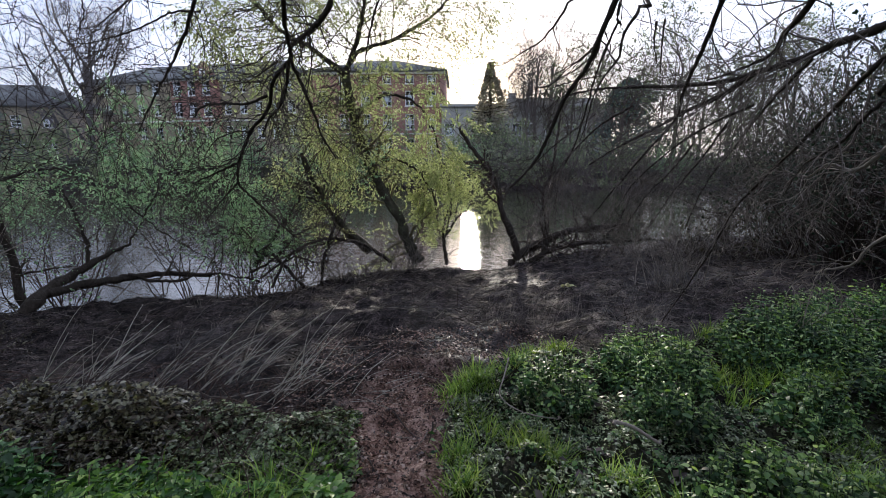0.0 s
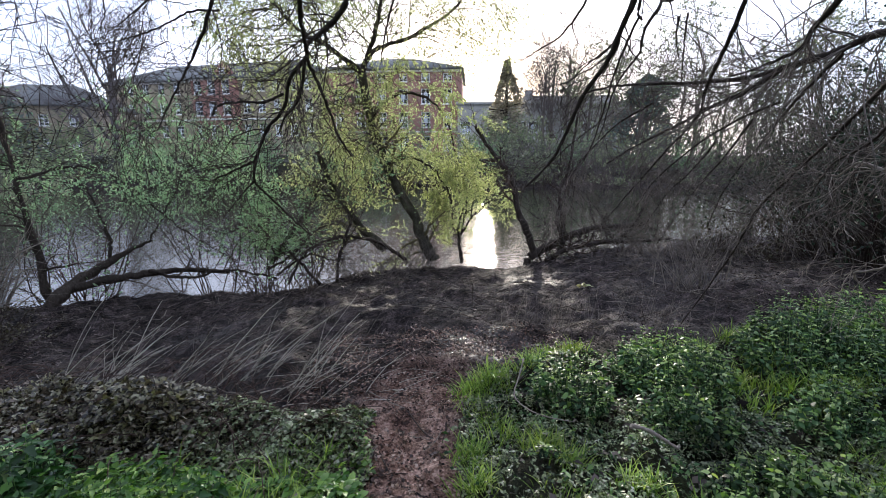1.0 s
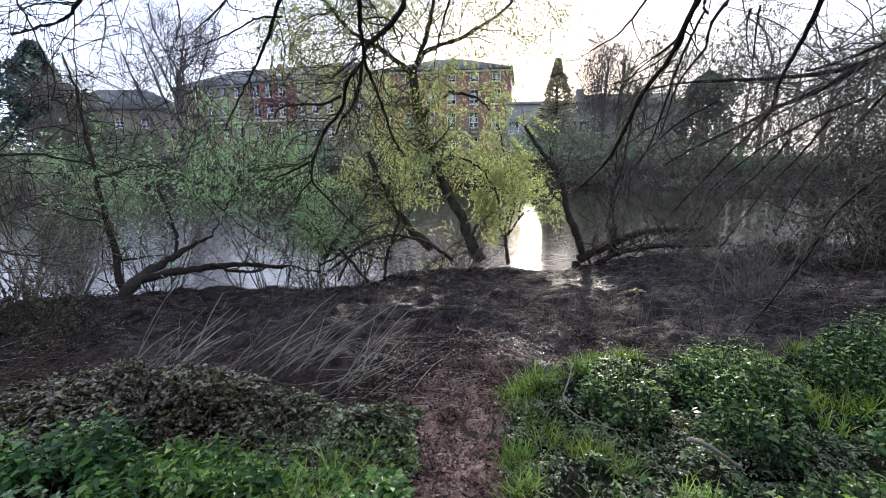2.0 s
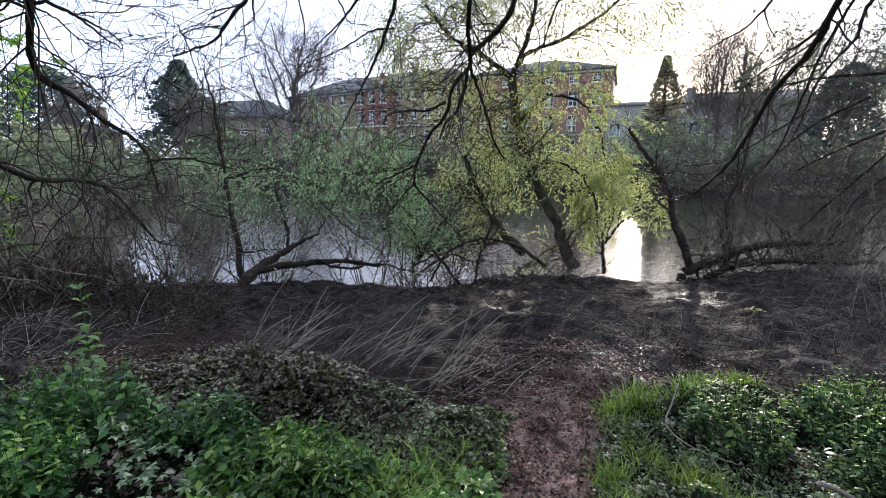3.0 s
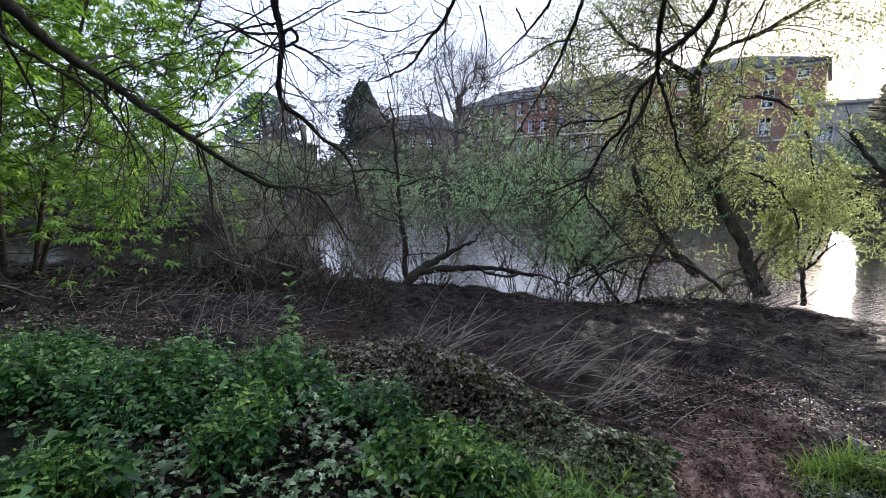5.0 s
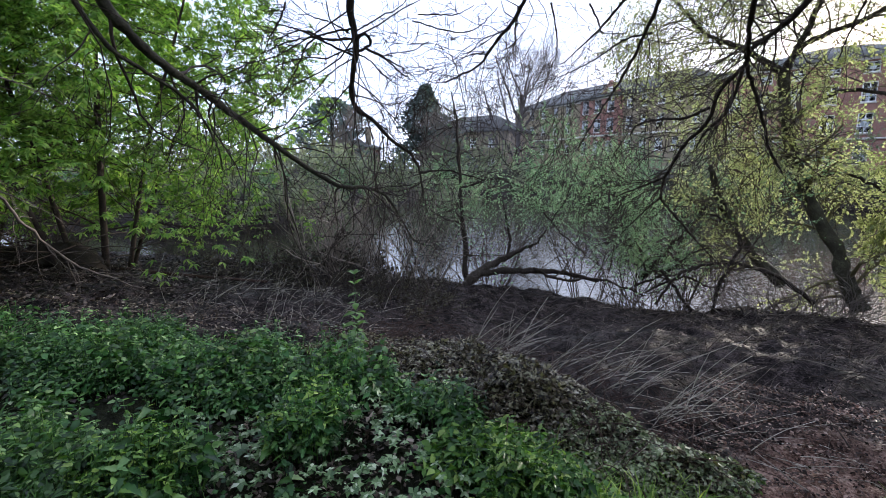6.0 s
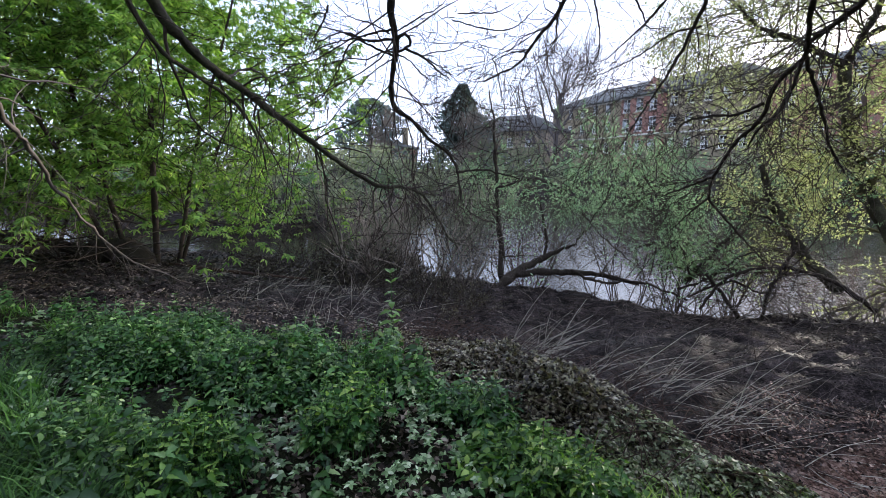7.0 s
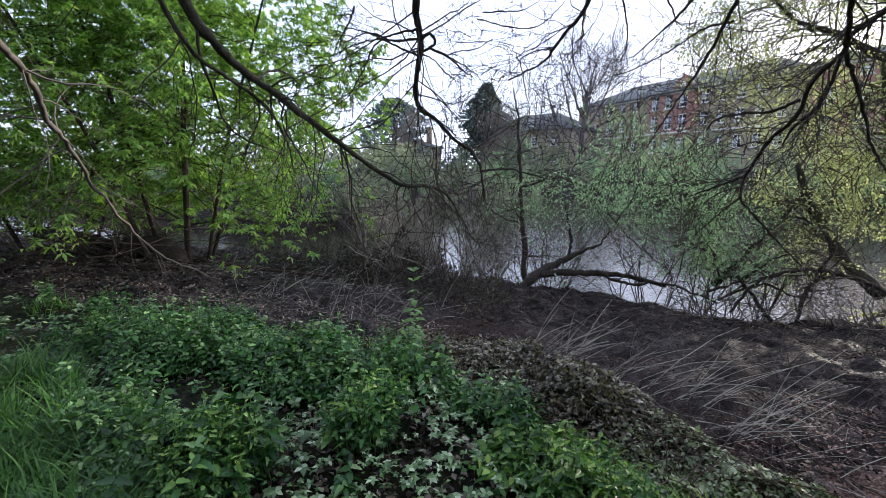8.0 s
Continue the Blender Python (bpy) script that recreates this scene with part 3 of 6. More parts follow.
def sash_window(parent, hole, bars=(2, 3)):
    x0, x1, z0, z1 = hole
    w = 0.09
    ring = [(x0, z0), (x1, z0), (x1, z1), (x0, z1), (x0 + w, z0 + w), (x1 - w, z0 + w), (x1 - w, z1 - w), (x0 + w, z1 - w)]
    f = Build()
    f.add([(x, y, z) for y in (0.1, 0.2) for x, z in ring],
          [q for k in range(4) for q in ((k, (k + 1) % 4, 4 + (k + 1) % 4, 4 + k), (8 + k, 12 + k, 12 + (k + 1) % 4, 8 + (k + 1) % 4), (k, 8 + k, 8 + (k + 1) % 4, (k + 1) % 4), (4 + k, 4 + (k + 1) % 4, 12 + (k + 1) % 4, 12 + k))])
    win = part("window", f, WHITE, parent)
    for i in range(1, bars[0]):
        x = x0 + (x1 - x0) * i / bars[0]
        f = Build()
        f.box((x - 0.03, 0.11, z0 + w), (x + 0.03, 0.15, z1 - w))
        part("glazing_bar", f, WHITE, win)
    for i in range(1, bars[1]):
        z = z0 + (z1 - z0) * i / bars[1]
        f = Build()
        f.box((x0 + w, 0.105, z - 0.03), (x1 - w, 0.148, z + 0.03))
        part("glazing_bar", f, WHITE, win)
    g = Build()
    g.box((x0 + w, 0.155, z0 + w), (x1 - w, 0.165, z1 - w))
    part("pane", g, GLASS, win).visible_shadow = False
    # White sheet behind the glass, in place of sky reflected in the panes
    d = Build()
    d.box((x0 + w, 0.19, z0 + w + (z1 - z0) * (0.0 if round(x0 * 7 + z0 * 3) % 3 else 0.3)), (x1 - w, 0.2, z1 - w))
    part("reflection_sheet", d, WHITE, win)
    s = Build()
    s.box((x0 - 0.08, -0.08, z0 - 0.14), (x1 + 0.08, 0.1, z0))
    part("sill", s, STONE, win)


def hip_roof(width, depth, z, rise, over=0.35, inset=None):
    i = (depth / 2 if inset is None else inset)
    a, c, d, e = -over, width + over, -over, depth + over
    b = Build()
    b.add([(a, d, z), (c, d, z), (c, e, z), (a, e, z), (i, depth / 2, z + rise), (width - i, depth / 2, z + rise),
           (a, d, z - 0.25), (c, d, z - 0.25), (c, e, z - 0.25), (a, e, z - 0.25)],
          [(0, 1, 5, 4), (2, 3, 4, 5), (0, 6, 7, 1), (1, 7, 8, 2), (2, 8, 9, 3), (3, 9, 6, 0), (9, 8, 7, 6)], [(1, 2, 5), (3, 0, 4)])
    return b


def block(name, label, at, turn, width, depth, z0, z1, holes, rise, wall_mat=BRICK, roof_mat=SLATE, courses=(), bars=(2, 3), flat=False):
    """A building whose front runs along its own +x, with windows, string courses and a roof."""
    h = tagged(new(name), label, "building")
    h.matrix_world = AFAR @ pose(at[0], at[1], at[2], 0, 0, turn)
    wall_with_openings("wall", width, z0, z1, holes, 0.4, wall_mat, h)
    b = Build()
    b.box((0, 0.4, z0), (0.4, depth, z1))
    b.box((width - 0.4, 0.4, z0), (width, depth, z1))
    b.box((0.4, depth - 0.4, z0), (width - 0.4, depth, z1))
    b.box((0.4, 0.4, z1 - 0.3), (width - 0.4, depth - 0.4, z1 - 0.05))
    part("side_wall", b, wall_mat, h)
    for hole in holes:
        sash_window(h, hole, bars)
    for z, tall in courses:
        c = Build()
        c.box((-0.12, -0.14, z), (width + 0.12, -0.003, z + tall))
        part("string_course", c, STONE, h)
    if flat:
        r = Build()
        r.box((-0.25, -0.25, z1), (width + 0.25, depth + 0.25, z1 + 0.35))
    else:
        r = hip_roof(width, depth, z1 + 0.26, rise)
    part("roof", r, roof_mat, h)
    return h


def rows(xs, zs, wide, tall):
    return [(x - wide / 2, x + wide / 2, z - tall / 2, z + tall / 2) for x in xs for z in zs]


corner = block("brick_building", "tall red brick corner building with white sash windows", (-17.2, 61.6, 0), -2.0, 17.4, 14, 0.5, 12.4,
               rows([1.6, 4.4, 7.2, 10.0, 12.9, 15.7], [3.3, 6.3, 9.2], 1.15, 1.9) + rows([4.4, 7.2, 10.0, 12.9, 15.7], [11.5], 1.1, 1.0), 2.5, wall_mat=RED_BRICK, courses=[(12.15, 0.28), (4.7, 0.2)])
wing = block("brick_wing", "long red brick wing with rows of white sash windows", (-53.2, 70.4, 0), -12.75, 36.0, 13, 0.5, 12.1,
             rows([4.5, 7.4, 10.2, 12.9, 24.4, 26.8, 29.2, 31.6, 34.0], [5.2, 8.4, 11.2], 1.1, 1.6), 3.2, courses=[(6.6, 0.25), (11.9, 0.22)])
pav = block("brick_pavilion", "projecting red brick bay with gable and white windows", (-37.46, 65.83, 0), -12.75, 7.0, 4, 0.5, 12.1,
            rows([1.0, 3.3, 5.6], [5.0, 8.2, 11.0], 1.25, 1.9), 1.6, wall_mat=RED_BRICK, courses=[(6.6, 0.25), (11.95, 0.25)])
pb = Build()
pb.add([(3.6, -0.1, 12.35), (7.2, -0.1, 12.35), (5.4, -0.1, 14.4), (3.6, 0.5, 12.35), (7.2, 0.5, 12.35), (5.4, 0.5, 14.4)], [(0, 1, 2), (5, 4, 3)], [(0, 3, 4, 1), (1, 4, 5, 2), (2, 5, 3, 0)])
part("pediment", pb, RED_BRICK, pav)
db = Build()
db.box((4.95, -0.16, 12.6), (5.85, -0.11, 13.4))
part("attic_window", db, WHITE, pav, "white painted attic window")
house = block("slate_roofed_house", "brick house with wide hipped slate roof", (-57.5, 52.0, 0), 12.0, 15.0, 9, 0.5, 7.4,
              rows([2.5, 5.5, 9.0, 12.2], [3.0, 5.8], 1.1, 1.3), 2.7)
small = block("small_brick_house", "small pinkish brick house with chimney", (-53.25, 32.4, 0), 32.0, 4.2, 5, 0.5, 4.4, rows([1.0, 3.1], [3.4], 0.8, 1.1), 1.0, wall_mat=RED_BRICK)
cb = Build()
cb.box((3.2, 2.2, 4.8), (3.8, 2.8, 7.2))
cb.box((3.1, 2.1, 7.0), (3.9, 2.9, 7.15))
part("chimney", cb, BRICK, small)
low = block("flat_roofed_building", "long grey flat-roofed building with a band of windows", (-0.2, 59.0, 0), -2.0, 21.0, 12, 0.5, 7.9,
            rows([1.0, 6.4, 7.9, 9.4, 10.9], [5.2], 1.3, 1.5) + rows([13.5, 16.0, 18.5], [5.2], 1.2, 1.2), 0, wall_mat=CONCRETE, roof_mat=CONCRETE, courses=[(3.6, 0.2)], bars=(2, 1), flat=True)
up = Build()
up.box((8.5, 4.0, 8.26), (20.5, 11.0, 9.4))
part("roof_storey", up, CONCRETE, low)
ch = Build()
ch.box((8.6, 3.2, 8.26), (9.5, 3.98, 10.0))
part("chimney", ch, CONCRETE, low)


# ---- trees and shrubs ----
def tree(name, label, at, category="tree"):
    t = tagged(new(name), label, category)
    t.location = at
    if category == "tree" and math.hypot(at[0], at[1]) > 40:
        t.matrix_world = AFAR @ Matrix.Translation(at)
    return t


def local(points, at):
    return np.asarray(points, float) - np.asarray(at, float)


def limb(t, seed, points, r0, r1, count=None, bend=0.012, mat=BARK, name="limb", sides=8):
    """A limb of the tree t through points of the world; gives its path and radii in the tree's own space."""
    rng = np.random.default_rng(seed)
    count = count or max(8, 5 * len(points))
    p = spline(local(points, t.location), count)
    p[1:-1] += bend * rng.normal(size=p[1:-1].shape)
    r = np.linspace(r0, r1, count) * (1 + 0.10 * rng.normal(size=count))
    b = Build()
    tubes(b, p, r, sides)
    me = b.mesh(name, True)
    part(name, me, mat, t)
    return p[None], r[None]


def bush(name, label, at, seed, stems, height, spread, twigs, leaf=None, leaf_mat=None, leaf_size=0.07, leaf_each=4, stem_r=0.025, twig_mat=TWIG, category="shrub", lean=(0, 0, 0), rise=0.05, second=True, kind=LEAF, far=False, leaf_from=None, bendy=0.12):
    """A many-stemmed shrub: stems from the ground, twigs on them, and leaves where there are any."""
    rng = np.random.default_rng(seed)
    t = tree(name, label, at, category)
    a = rng.uniform(0, 2 * np.pi, stems)
    foot = np.stack([0.15 * spread * np.cos(a), 0.15 * spread * np.sin(a), np.full(stems, -0.1)], 1)
    d = unit(np.stack([spread * np.cos(a), spread * np.sin(a), np.full(stems, height)], 1) * (0.5 + rng.random((stems, 1))) + np.array([0, 0, 0.4 * height]))
    size = math.hypot(height, spread * 0.6) * rng.uniform(0.55, 1.05, stems)
    line = [foot]
    for _ in range(7):
        d = unit(d + bendy * rng.normal(size=d.shape) + 0.06 * np.asarray(lean))
        line.append(line[-1] + d * size[:, None] / 7)
    p = np.stack(line, 1)
    r = stem_r * rng.uniform(0.6, 1.2, stems)[:, None] * np.linspace(1, 0.3, 8)[None]
    if far:
        b = Build()
        tubes(b, p[:, [0, 2, 5, 7]], r[:, [0, 2, 5, 7]], 3)
        tagged(part("stem_mass", b, twig_mat, t), kind="stuff")
    else:
        for i in range(stems):
            b = Build()
            tubes(b, p[i:i + 1], r[i:i + 1], 6)
            part("stem", b.mesh("stem", True), twig_mat, t)
    q, s = shoots(rng, p, r, twigs, height * 0.35, (25, 65), rise, 0.2, points=2 if far else 4)
    b = Build()
    tubes(b, q, s, 3)
    if second:
        q2, s2 = shoots(rng, q, s, 2, height * 0.18, (25, 70), rise, 0.25, points=2)
        tubes(b, q2, np.maximum(s2, 0.0015), 3)
    tagged(part("twig_mass", b, twig_mat, t), kind="stuff")
    if leaf_mat:
        b = Build()
        for paths, each in ((q, leaf_each), (q2 if second else q, max(1, leaf_each // 2))):
            at_, way = on_paths(rng, paths, each)
            if leaf_from is not None:
                keep = at_[:, 2] > leaf_from + 0.25 * rng.normal(size=len(at_))
                at_, way = at_[keep], way[keep]
            leaves(b, rng, kind, at_, way + 0.9 * rng.normal(size=way.shape), leaf_size * rng.uniform(0.6, 1.3, len(at_)), loose=0.9)
        part("crown", b, leaf_mat, t)
    return t


def branches(t, mat, levels, per, sides=(4, 3, 3), least=0.002):
    """Each side branch with all its twigs as one part of the tree."""
    for i in range(len(levels[0][0])):
        b, a, z = Build(), i, i + 1
        for k, (p, r) in enumerate(levels):
            tubes(b, p[a:z], np.maximum(r[a:z], least), sides[k])
            if k < len(per):
                a, z = a * per[k], z * per[k]
        part("branch", b, mat, t)


def bare_tree(name, label, at, seed, height, trunk_r, forks, twig_len=0.3, mat=FAR_TWIG, twig_mat=FAR_TWIG, leaf_mat=None, leaf_size=0.15, spread=(18, 45), leaf_each=2, fine=4, trunk_share=0.35, thick=0.6, reach=0.55):
    """A tall leafless or thinly leaved tree: trunk, limbs, boughs and fine twigs."""
    rng = np.random.default_rng(seed)
    t = tree(name, label, at)
    hgt = height * trunk_share
    p = spline([(0, 0, -0.2), (0.02 * height, 0.01 * height, hgt * 0.5), (0.01 * height, -0.01 * height, hgt), (0.03 * height, 0.0, height * 0.75)], 12)[None]
    r = trunk_r * np.linspace(1, 0.35, 12)[None]
    b = Build()
    tubes(b, p, r, 8)
    part("trunk", b.mesh("trunk", True), mat, t)
    q, s = shoots(rng, p, r, forks, height * reach, spread, 0.10, 0.10, first=0.4, points=9, thin=thick)
    for i in range(forks):
        b = Build()
        tubes(b, q[i:i + 1], s[i:i + 1], 6)
        part("limb", b.mesh("limb", True), mat, t)
    q2, s2 = shoots(rng, q, s, 11, height * 0.24, (25, 60), 0.06, 0.16, points=4)
    q3, s3 = shoots(rng, q2, s2, fine, height * 0.12, (25, 65), 0.04, 0.2, points=3)
    q4, s4 = shoots(rng, q3, s3, fine, height * twig_len * 0.25, (25, 65), 0.03, 0.25, points=2)
    b = Build()
    tubes(b, q2, s2, 3)
    tubes(b, q3, np.maximum(s3, 0.013), 3)
    tubes(b, q4, np.maximum(s4, 0.008), 3)
    tagged(part("twig_mass", b, twig_mat, t), kind="stuff")
    if leaf_mat:
        b = Build()
        at_, way = on_paths(rng, q4, leaf_each)
        leaves(b, rng, CLUMP, at_, way + 0.8 * rng.normal(size=way.shape), leaf_size * rng.uniform(0.6, 1.3, len(at_)), loose=1.0)
        part("crown", b, leaf_mat, t)
    return t


def conifer(name, label, at, seed, height, radius, mat=DARK_LEAF, count=9000, size=0.45, round_top=False):
    """A dense evergreen: trunk, whorled boughs and sprays of needles."""
    rng = np.random.default_rng(seed)
    t = tree(name, label, at)
    b = Build()
    tubes(b, [[(0, 0, -0.2), (0, 0, height * 0.5), (0, 0, height * 0.96)]], [[radius * 0.09, radius * 0.06, 0.02]], 8)
    part("trunk", b.mesh("trunk", True), BARK, t)
    u = rng.random(count)
    prof = np.sqrt(np.clip(1 - (2 * u - 0.9) ** 2 / 1.21, 0, 1)) if round_top else (1 - u) ** 0.95 + 0.02
    a = rng.uniform(0, 2 * np.pi, count)
    rr = radius * prof * (0.8 + 2.2 * fbm(a * 1.3 + 40, u * 6, 4, seed)) * rng.uniform(0.25, 1.0, count) ** 0.5
    z = height * (0.06 + 0.92 * u) - 0.12 * rr
    rr = rr * (1.08 - 0.28 * ((u * 8 + 0.7 * np.sin(a * 2 + seed)) % 1)) if not round_top else rr
    at_ = np.stack([rr * np.cos(a), rr * np.sin(a), z], 1)
    way = np.stack([np.cos(a), np.sin(a), np.full(count, 0.25 if not round_top else 0.6)], 1) + 0.35 * rng.normal(size=(count, 3))
    b = Build()
    leaves(b, rng, CLUMP, at_, way, size * rng.uniform(0.5, 1.3, count), loose=0.8)
    part("crown", b, mat, t)
    k = 60
    p0 = np.stack([np.zeros(k), np.zeros(k), height * rng.uniform(0.08, 0.85, k)], 1)
    a = rng.uniform(0, 2 * np.pi, k)
    ln = radius * np.clip(1.1 - p0[:, 2] / height, 0.1, 1) * 0.9
    p1 = p0 + np.stack([ln * np.cos(a), ln * np.sin(a), 0.1 * ln], 1)
    b = Build()
    tubes(b, np.stack([p0, (p0 + p1) / 2, p1], 1), np.tile([[0.07, 0.05, 0.02]], (k, 1)), 4)
    tagged(part("bough_mass", b, BARK, t), kind="stuff")
    return t


def polar(az, d, dz=-0.1):
    x, y = d * math.sin(radians(az)), d * math.cos(radians(az))
    return (x, y, float(land(x, y)) + dz)


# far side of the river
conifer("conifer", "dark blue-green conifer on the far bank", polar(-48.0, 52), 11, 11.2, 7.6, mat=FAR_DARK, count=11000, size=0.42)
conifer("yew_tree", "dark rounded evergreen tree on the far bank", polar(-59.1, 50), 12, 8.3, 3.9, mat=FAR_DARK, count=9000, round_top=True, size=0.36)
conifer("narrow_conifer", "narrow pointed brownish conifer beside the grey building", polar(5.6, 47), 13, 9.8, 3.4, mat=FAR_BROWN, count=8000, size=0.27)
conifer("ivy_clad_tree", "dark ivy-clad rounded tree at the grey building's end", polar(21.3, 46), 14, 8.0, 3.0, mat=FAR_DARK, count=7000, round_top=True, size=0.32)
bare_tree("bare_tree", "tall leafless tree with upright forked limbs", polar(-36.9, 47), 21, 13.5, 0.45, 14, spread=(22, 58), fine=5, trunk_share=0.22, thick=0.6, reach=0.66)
bare_tree("bare_tree", "leafless tree in front of the grey building", polar(9.8, 46), 22, 10.0, 0.25, 10, fine=4, mat=TWIG_GREY, twig_mat=TWIG_GREY)
for i, (az, d, h) in enumerate([(15, 48, 10.5), (20.5, 44, 11), (26, 50, 12.5), (31, 44, 11), (36, 50, 13), (42, 46, 12), (-69, 55, 8), (-75, 60, 9), (-84, 55, 9)]):
    bare_tree("budding_tree", "tree coming into thin spring leaf on the far bank", polar(az, d), 30 + i, h, 0.25, 8, leaf_mat=FAR_LEAF, leaf_each=3, leaf_size=0.2, fine=3, mat=TWIG_GREY, twig_mat=TWIG_GREY)
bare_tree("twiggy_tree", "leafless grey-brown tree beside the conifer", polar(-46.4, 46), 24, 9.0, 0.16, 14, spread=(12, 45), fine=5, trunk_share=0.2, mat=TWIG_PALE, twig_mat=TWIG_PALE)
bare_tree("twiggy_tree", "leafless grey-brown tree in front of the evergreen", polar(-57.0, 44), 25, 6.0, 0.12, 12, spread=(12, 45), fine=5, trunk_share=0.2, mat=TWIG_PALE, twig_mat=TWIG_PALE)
# Hazy distance is put into these trees' pale bark colour
for i, (az, d, h) in enumerate([(13, 56, 9), (17.5, 52, 9.5), (22, 56, 10.5), (24.5, 50, 10), (28.5, 52, 11), (33.5, 50, 11), (38.5, 48, 11), (44, 50, 12), (47.5, 42, 11)]):
    bare_tree("hazel_tree", "dense leafless tree on the far bank, greyed as by haze", polar(az, d), 50 + i, h, 0.2, 9, fine=3, spread=(15, 55), mat=TWIG_PALE, twig_mat=TWIG_PALE, leaf_mat=FAR_LEAF, leaf_each=1, leaf_size=0.14, trunk_share=0.2)
for i, (az, d, h) in enumerate([(10.7, 56, 14.4), (12.41, 58, 14.8)]):
    bare_tree("bare_tree", "leafless tree rising behind the grey building", polar(az, d), 70 + i, h, 0.3, 9, fine=4, spread=(14, 40), mat=TWIG_GREY, twig_mat=TWIG_GREY)
frng = np.random.default_rng(5)
for i in range(46):
    az = -88 + i * 3.0 + frng.uniform(-1, 1)
    x = None
    wet = False
    for d in np.arange(8, 90, 0.5):
        here = float(land(d * math.sin(radians(az)), d * math.cos(radians(az))))
        wet = wet or here < -1.0
        if wet and here > -0.75:
            x = d
            break
    if x is None:
        continue
    d = x + frng.uniform(0, 2.5)
    hh = frng.uniform(2.6, 4.0) * (0.68 if az < -50 else 1.0)
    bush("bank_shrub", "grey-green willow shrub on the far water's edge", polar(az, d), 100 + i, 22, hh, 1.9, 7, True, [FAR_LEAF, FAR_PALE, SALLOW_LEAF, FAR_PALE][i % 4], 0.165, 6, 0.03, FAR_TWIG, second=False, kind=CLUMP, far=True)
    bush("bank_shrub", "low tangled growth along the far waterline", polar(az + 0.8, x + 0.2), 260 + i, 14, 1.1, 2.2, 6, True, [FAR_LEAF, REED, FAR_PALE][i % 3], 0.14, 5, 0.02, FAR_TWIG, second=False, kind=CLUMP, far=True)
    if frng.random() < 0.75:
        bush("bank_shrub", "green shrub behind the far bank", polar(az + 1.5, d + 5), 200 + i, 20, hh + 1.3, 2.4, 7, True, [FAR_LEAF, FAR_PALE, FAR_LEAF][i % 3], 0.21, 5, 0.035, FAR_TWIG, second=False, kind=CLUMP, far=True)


for i in range(11):
    az, d = -73 + i * 2.9, frng.uniform(39, 45)
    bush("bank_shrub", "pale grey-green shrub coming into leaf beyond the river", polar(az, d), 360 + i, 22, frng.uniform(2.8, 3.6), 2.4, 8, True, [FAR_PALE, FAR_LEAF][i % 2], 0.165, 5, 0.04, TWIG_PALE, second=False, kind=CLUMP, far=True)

# near bank
wt = tree("willow_tree", "leaning willow with yellow-green spring leaves at the water's edge", (-0.6, 9.6, -0.6))
wrng = np.random.default_rng(61)
trunk = limb(wt, 1, [(-0.5,9.36,-0.48), (-0.65,9.33,-0.21), (-0.91,9.33,0.44), (-1.45,9.26,1.47), (-1.72,9.1,2.43), (-1.8,8.91,3.17)], 0.125, 0.075, mat=BARK_MOSS, name="trunk", sides=12)
wl_ = [limb(wt, 2, [(-1.8,8.91,3.17), (-2.23,8.33,3.48), (-2.59,7.75,3.65), (-2.83,7.11,4.01)], 0.055, 0.02),
       limb(wt, 3, [(-1.8,8.91,3.17), (-1.57,8.95,3.57), (-0.95,9.07,3.79), (-0.12,9.07,4.27), (0.29,9.0,4.72)], 0.05, 0.018),
       limb(wt, 4, [(-1.8,8.91,3.17), (-1.52,8.76,3.81), (-1.37,8.57,4.31), (-1.4,8.29,4.9)], 0.05, 0.02),
       limb(wt, 5, [(-1.53,9.31,-0.21), (-1.93,9.05,0.25), (-2.23,8.8,0.84), (-2.41,8.52,1.23), (-2.5,8.24,1.73)], 0.11, 0.04, mat=BARK_MOSS)]
wl_ += [limb(wt, 14, [(-1.7, 9.08, 2.38), (-1.2, 9.13, 2.8), (-0.61, 9.2, 2.75), (-0.18, 9.28, 2.18), (-0.01, 9.31, 1.41)], 0.035, 0.01),
        limb(wt, 15, [(-1.45, 9.25, 1.47), (-1.02, 9.32, 1.63), (-0.52, 9.37, 1.41), (-0.18, 9.36, 0.84), (-0.12, 9.31, 0.27)], 0.03, 0.01)]
b, lb = Build(), Build()
for (p, r), each, ln, rise in ((wl_[4], 22, 0.9, -0.06), (wl_[5], 14, 0.6, -0.05), (trunk, 40, 1.2, -0.03), (wl_[0], 52, 1.4, -0.05), (wl_[1], 34, 1.4, -0.06), (wl_[2], 30, 1.5, 0.0), (wl_[3], 22, 1.0, 0.0)):
    q, s = shoots(wrng, p, r, each, ln, (35, 80), rise, 0.14, points=8, thin=0.35)
    q2, s2 = shoots(wrng, q, s, 7, ln * 0.55, (25, 70), -0.16, 0.14, points=4, thin=0.5)
    q3, s3 = shoots(wrng, q2, s2, 4, ln * 0.35, (20, 60), -0.22, 0.14, points=3)
    branches(wt, WILLOW_TWIG, ((q, s), (q2, s2), (q3, s3)), (7, 4))
    for pp, n in ((q3, 14 if rise < -0.02 and ln < 1.25 else 7), (q2, 10 if rise < -0.02 and ln < 1.25 else 5)):
        at_, way = on_paths(wrng, pp, n)
        leaves(lb, wrng, CLUMP, at_, way + 0.7 * wrng.normal(size=way.shape) + np.array([0, 0, -0.3]), 0.036 * wrng.uniform(0.6, 1.4, len(at_)), loose=1.0)
part("crown", lb, WILLOW_LEAF, wt, "yellow-green young leaves")

